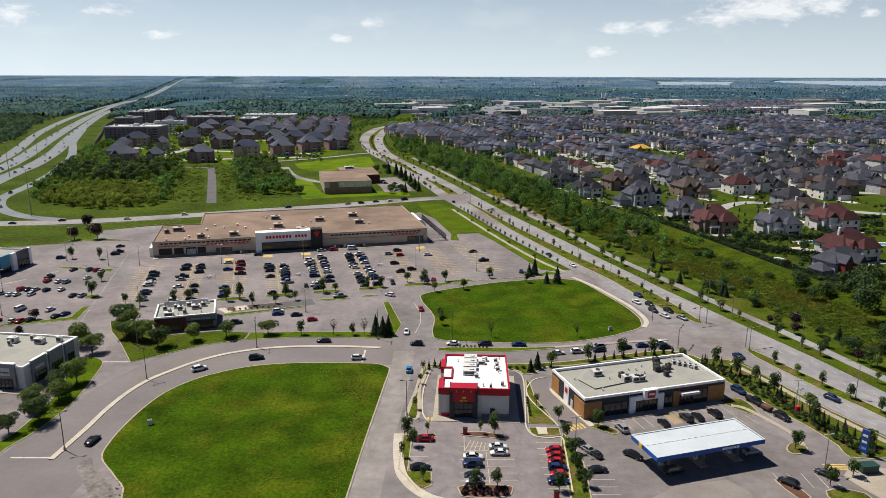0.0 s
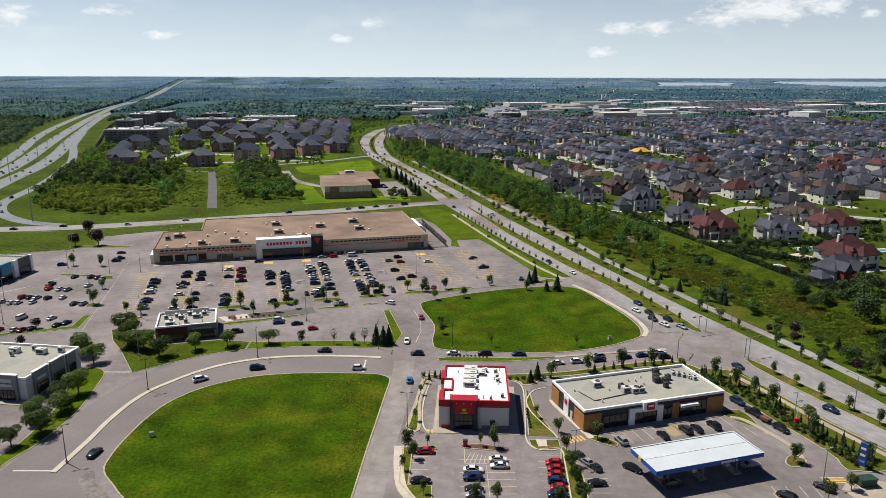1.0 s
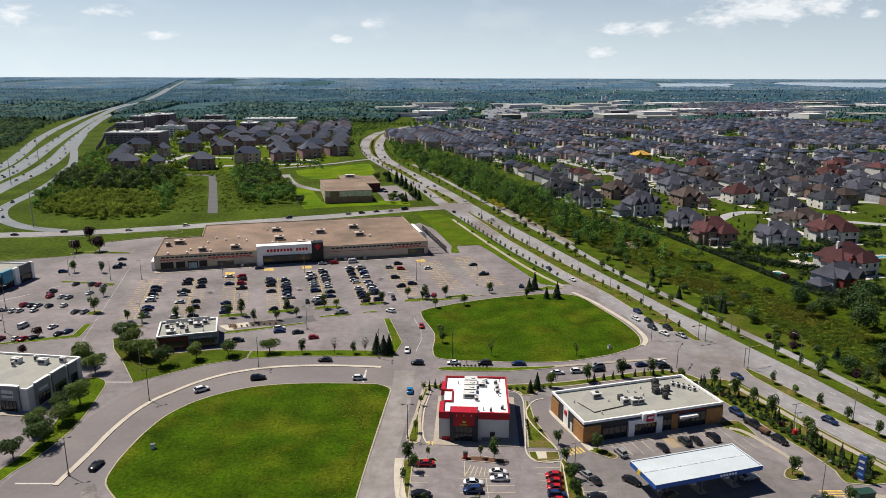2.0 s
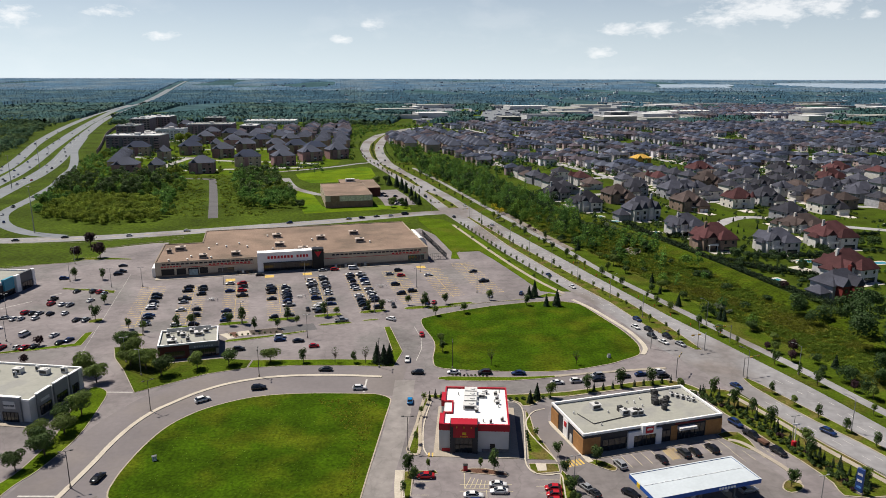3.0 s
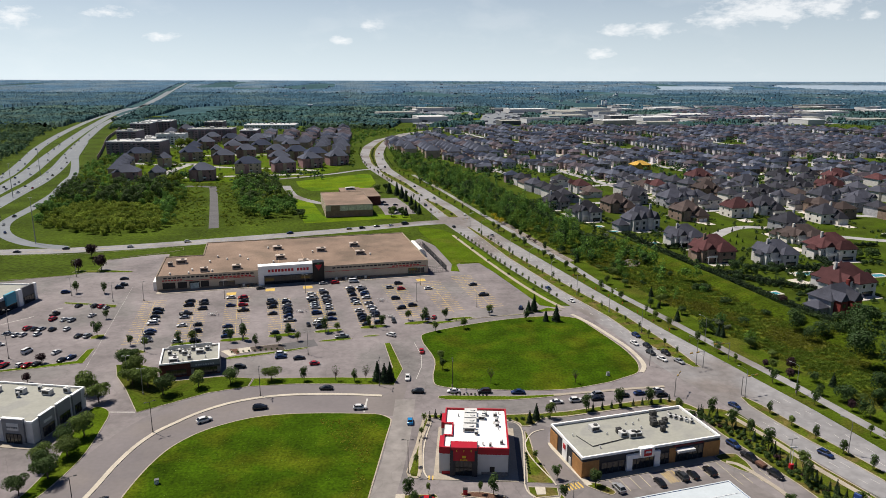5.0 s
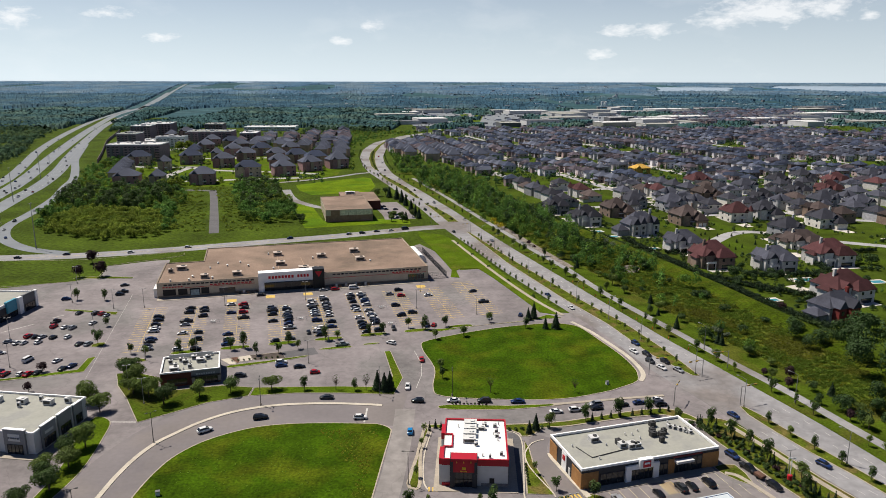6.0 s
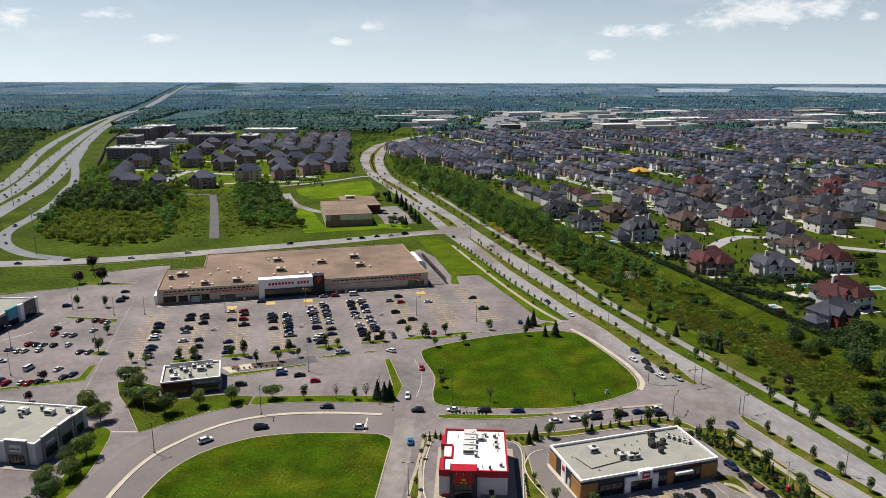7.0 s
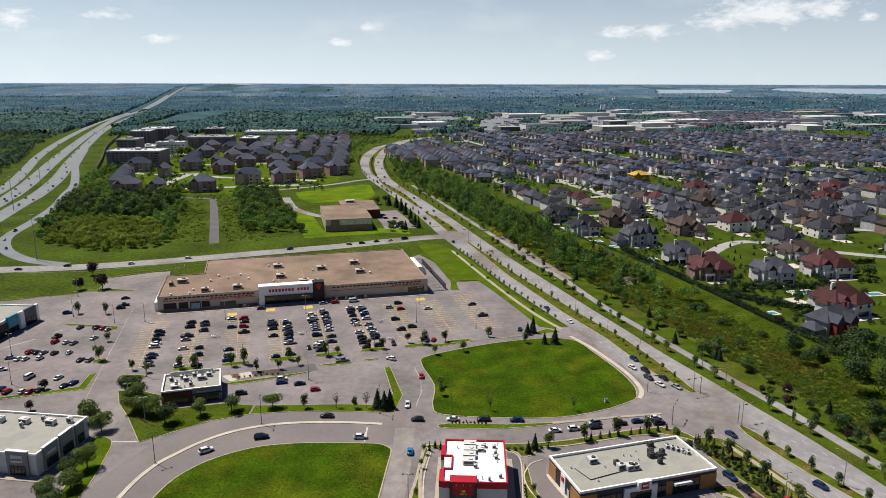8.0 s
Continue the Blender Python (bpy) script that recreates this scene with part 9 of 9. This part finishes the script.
# traffic on the back road, the boulevard and the motorway
for x, y, h in ((-212, 386, 14), (-178, 391, 18), (-150, 404, 20), (-60, 441, 24), (-52, 444, 24), (-43, 449, 24), (-34, 452, 26), (-25, 457, 26), (-95, 428, 200), (-235, 378, 8)):
    car(*any_car(), x, y, h, "road", 0.055)
for i in range(15):
    y = 420 + i * 34 + pick.uniform(-8, 8)
    car(*any_car(), (blvd_w(y) + pick.choice((2.2, 5.4))) if i % 2 else blvd_e(y) - pick.choice((2.4, 5.6)), y, 106 if y < 900 else 95, "road", 0.06)
for line, n in ((HWY[0][1:7], 16), (HWY[1][1:7], 16), (HWY[2][1:6], 9), ([(-265, 419), (-283, 444), (-294, 470), (-304, 515), (-321, 577), (-361, 685)], 6)):
    c = smooth(line, False, 12)
    for i in range(n):
        k = int((i + 0.3 + 0.5 * pick.random()) / n * (len(c) - 1))
        d = c[k + 1] - c[k] if k + 1 < len(c) else c[k] - c[k - 1]
        q = c[k] + Vector((d.y, -d.x)).normalized() * (pick.choice((-4.5, 0, 4.5)) if n > 8 else 0)
        car(*any_car(), q.x, q.y, math.degrees(math.atan2(d.y, d.x)), "road", 0.065)

# ---- lamps, signals and street furniture ----
POLE = mat("grey steel pole", (0.34, 0.34, 0.34), 0.5, 0.5, spread=0.1)
DARK_POLE = mat("dark steel pole", (0.06, 0.06, 0.06), 0.5, 0.3, spread=0.1)
POSTS = {}


def street_lamp(x, y, turn, kind="single", z=0.0):
    m = pose(x, y, z, 0, 0, turn)
    if kind in POSTS:
        return copy_thing(POSTS[kind], m)
    high = {"single": 9.0, "double": 9.0, "lot": 8.5, "mast": 27.0}[kind]
    t = thing("street_lamp" if kind != "mast" else "high_mast", m, {"single": "grey steel street lamp with one curved arm", "double": "steel street lamp with two short arms", "lot": "dark car park lamp with square heads",
                                                                  "mast": "very tall grey motorway lighting mast"}[kind], "street lamp", "street lamps")
    paint = POLE if kind != "double" else DARK_POLE
    part("base", rod(bmesh.new(), (0, 0, -0.2), (0, 0, 0.7), 0.26, 0.22, sides=10), CONCRETE, t)
    part("pole", rod(bmesh.new(), (0, 0, 0.6), (0, 0, high), 0.11 if kind != "mast" else 0.3, 0.07 if kind != "mast" else 0.12, sides=8), paint, t)
    arms = {"single": ((2.6, 0),), "double": ((1.2, 0), (-1.2, 0)), "lot": ((0.9, 0), (-0.9, 0)), "mast": ((0.9, 0), (-0.9, 0), (0, 0.9), (0, -0.9))}[kind]
    for ax, ay in arms:
        rise = 0.9 if kind == "single" else 0.05
        bm = bmesh.new()
        rod(bm, (0, 0, high - 0.1), (ax * 0.5, ay * 0.5, high + rise * 0.7), 0.05, sides=6)
        rod(bm, (ax * 0.5, ay * 0.5, high + rise * 0.7), (ax, ay, high + rise), 0.05, sides=6)
        part("arm", bm, paint, t)
        part("lamp_head", boxes((ax - 0.35, ax + 0.35, ay - 0.18, ay + 0.18, high + rise - 0.06, high + rise + 0.12), bevel=0.04), paint, t)
    POSTS[kind] = t
    return t


for x, y, turn in ((-82.5, 139.4, 20), (-79.6, 176.3, 40), (-55.8, 199.2, 100), (-8.5, 156, 0), (3, 206, 90), (-20, 206.5, 90)):
    street_lamp(x, y, turn, "double", 0.1)
for x, y, turn in ((105.6, 166.1, 155), (109.5, 202.2, 155), (86, 223.8, 155), (92.2, 198.8, 155), (97, 246, 150)):
    street_lamp(x, y, turn, "single", 0.1)
for i in range(9):
    y = 255 + i * 24
    street_lamp(float(np.interp(y, (222, 241, 273, 307, 370, 450), (86, 79.5, 71.3, 58.5, 38, 16))), y, 20, "single", 0.1)
for u, v in ((5, 75), (22, 71), (38.5, 71.5), (88, 71), (70, 71), (111, 42), (134, 56), (118, 18), (-4, 12), (61, 92), (30, 18), (65, 18)):
    p = lot_point(u, v)
    street_lamp(p.x, p.y, SLANT, "lot")
for x, y in ((-166, 255), (-150, 228), (-137, 262), (-165, 300), (-143, 292), (-178, 330), (-92, 200), (29, 139), (79.5, 131.5), (86.2, 158), (-101, 210)):
    street_lamp(x, y, 15, "lot")
for x, y in ((-237, 400), (-300, 470), (-345, 560), (-395, 690), (-440, 790), (-455, 900), (-520, 960)):
    street_lamp(x, y, 15, "mast" if y in (400, 560, 690) else "double")

SIGNAL = mat("yellow signal housing", (0.45, 0.28, 0.03), 0.5, spread=0.1)


def traffic_signal(x, y, turn, z=0.1):
    t = thing("traffic_signal", pose(x, y, z, 0, 0, turn), "grey traffic signal pole with a long arm", "traffic light", "signals at the crossing")
    part("pole", rod(bmesh.new(), (0, 0, -0.2), (0, 0, 6.2), 0.13, 0.1), POLE, t)
    part("arm", rod(bmesh.new(), (0, 0, 5.8), (5.5, 0, 6.3), 0.07, 0.05, sides=6), POLE, t)
    for dx in (2.6, 5.2):
        h = part("signal_head", boxes((dx - 0.55, dx + 0.55, -0.15, 0.15, 5.7, 6.1), bevel=0.03), SIGNAL, t)
        for k in (-0.36, 0, 0.36):
            part("signal_lens", boxes((dx + k - 0.12, dx + k + 0.12, -0.18, -0.15, 5.78, 6.02)), BLACK, h)


for x, y, turn in ((87.5, 221.5, 200), (91.8, 200.5, 20), (70, 223, 0), (71, 199.5, 60), (99, 229, 190), (18, 448, 200), (-8, 470, 0)):
    traffic_signal(x, y, turn)
pylon = thing("sign_pylon", pose(91.4, 138.1, 0.1, 0, 0, -60), "tall dark blue filling station price sign", "sign")
part("board", boxes((-0.8, 0.8, -0.25, 0.25, 0.5, 6.0), bevel=0.05), mat("dark blue sign board", (0.02, 0.06, 0.24), 0.45, spread=0.08), pylon)
part("plinth", boxes((-1.0, 1.0, -0.4, 0.4, -0.2, 0.5)), CONCRETE, pylon)
for k in range(3):
    part("sign_bar", boxes((-0.55, 0.55, -0.3, -0.25, 1.4 + k * 1.5, 1.9 + k * 1.5)), OFFWHITE if k else mat("pale blue sign", (0.1, 0.25, 0.6), 0.5), pylon)
skip = thing("utility_cabinet", pose(88.4, 131.4, 0.15, 0, 0, 8), "dark green metal utility cabinet on a pad", "cabinet")
part("casing", boxes((-1.8, 1.8, -1, 1, 0.1, 1.7), bevel=0.06), mat("dark green steel", (0.02, 0.06, 0.045), 0.5), skip)
part("lid", boxes((-1.9, 1.9, -1.1, 1.1, 1.7, 1.8)), mat("dark green steel", (0.02, 0.06, 0.045), 0.5), skip)
part("pad", boxes((-2.2, 2.2, -1.4, 1.4, -0.1, 0.1)), CONCRETE, skip)
for x, y in ((-68.5, 151), (54, 214.8)):
    b = thing("utility_box", pose(x, y, 0.12, 0, 0, 20), "small pale utility box standing in grass", "cabinet", "utility boxes")
    part("casing", boxes((-0.5, 0.5, -0.4, 0.4, -0.1, 1.1), bevel=0.04), OFFWHITE, b)
    part("lid", boxes((-0.55, 0.55, -0.45, 0.45, 1.1, 1.2)), MIDGREY, b)
post = thing("vertical_sign", pose(86.5, 157.5, 0.1), "white post with a red drum at its foot", "sign")
part("post", rod(bmesh.new(), (0, 0, -0.1), (0, 0, 6.5), 0.1), WHITE, post)
part("drum", rod(bmesh.new(), (0, 0, 0.4), (0, 0, 1.9), 0.6, sides=12), SIGN_RED, post)
part("plate", boxes((-0.9, 0.9, -0.06, 0.06, 6.3, 6.6)), WHITE, post)
for x, y in ((5.3, 147.0), (22.3, 121.8)):
    b = thing("waste_bin", pose(x, y, 0.13), "red waste bin on a kerbed island", "bin", "red bins")
    part("bin_body", boxes((-0.5, 0.5, -0.4, 0.4, 0, 1.3), bevel=0.06), RED, b)
    part("bin_lid", boxes((-0.55, 0.55, -0.45, 0.45, 1.3, 1.45)), BLACK, b)
trailer = thing("trailer", pose(79.9, 159.3, 0.035, 0, 0, -68), "small brown open trailer behind a car", "trailer")
part("bed", boxes((-1.3, 1.3, -0.8, 0.8, 0.5, 1.2), bevel=0.04), mat("brown trailer board", (0.12, 0.06, 0.04), 0.8), trailer)
for s in (-1, 1):
    part("wheel", rod(bmesh.new(), (0, s * 0.85 - 0.1, 0.32), (0, s * 0.85 + 0.1, 0.32), 0.32, sides=12), TYRE, trailer)
part("drawbar", boxes((1.3, 2.4, -0.05, 0.05, 0.5, 0.6)), DARK_METAL, trailer)
CONE = mat("orange plastic", (0.6, 0.15, 0.02), 0.5)
cone = thing("traffic_cone", pose(99.2, 238, 0.05), "orange traffic cone beside the boulevard", "traffic cone", "cones along the verge")
part("cone_body", rod(bmesh.new(), (0, 0, 0.04), (0, 0, 0.95), 0.22, 0.06, sides=10), CONE, cone)
part("cone_foot", boxes((-0.28, 0.28, -0.28, 0.28, 0, 0.05)), BLACK, cone)
for k in range(9):
    y = 246 + k * 11
    copy_thing(cone, pose(blvd_e(y) + 1.4, y, 0.05))
POOL = mat("pool water", (0.06, 0.28, 0.34), 0.1, spread=0.1, scale=0.5, spec=0.5)
for x, y, turn, w, d in ((181, 339.1, 10, 10, 4.6), (149.7, 305.9, 18, 5.5, 3), (215, 336, 10, 7, 4), (108, 437, 16, 6, 4), (100, 452, 16, 8, 3.5), (123.5, 404.5, 16, 7, 4)):
    pool = thing("swimming_pool", pose(x, y, 0, 0, 0, turn), "turquoise garden swimming pool with pale paving", "pool", "garden pools")
    part("paving", boxes((-w / 2 - 3.0, w / 2 + 1.4, -d / 2 - 1.0, d / 2 + 1.6, -0.1, 0.1)), DRIVE, pool)
    part("pool_water", boxes((-w / 2, w / 2, -d / 2, d / 2, 0.09, 0.12)), POOL, pool)
solid("gravel", slab(bmesh.new(), smooth([(93, 353), (98, 350), (103, 357), (104.5, 365), (99, 366), (94, 360)], True, 3), -0.1, 0.3), GRAVEL, "bare pale rubble patch on rough land", "gravel", kind="structure")
ribbon("gravel", [(68, 362), (58.5, 395), (46.8, 440), (37, 476)], 4.2, 0.065, GRAVEL, "strip of pale rubble beside the cycle path", 4)
for a, b in (((-186.5, 246.5), (-178, 255.5)), ((-173.5, 262), (-166, 272)), ((-162.8, 279.5), (-159.8, 283))):
    ribbon("road_marking", [a, b], 0.4, 0.045, PAINT_WHITE, "worn white line in the car park", 1, skirt=0.0)
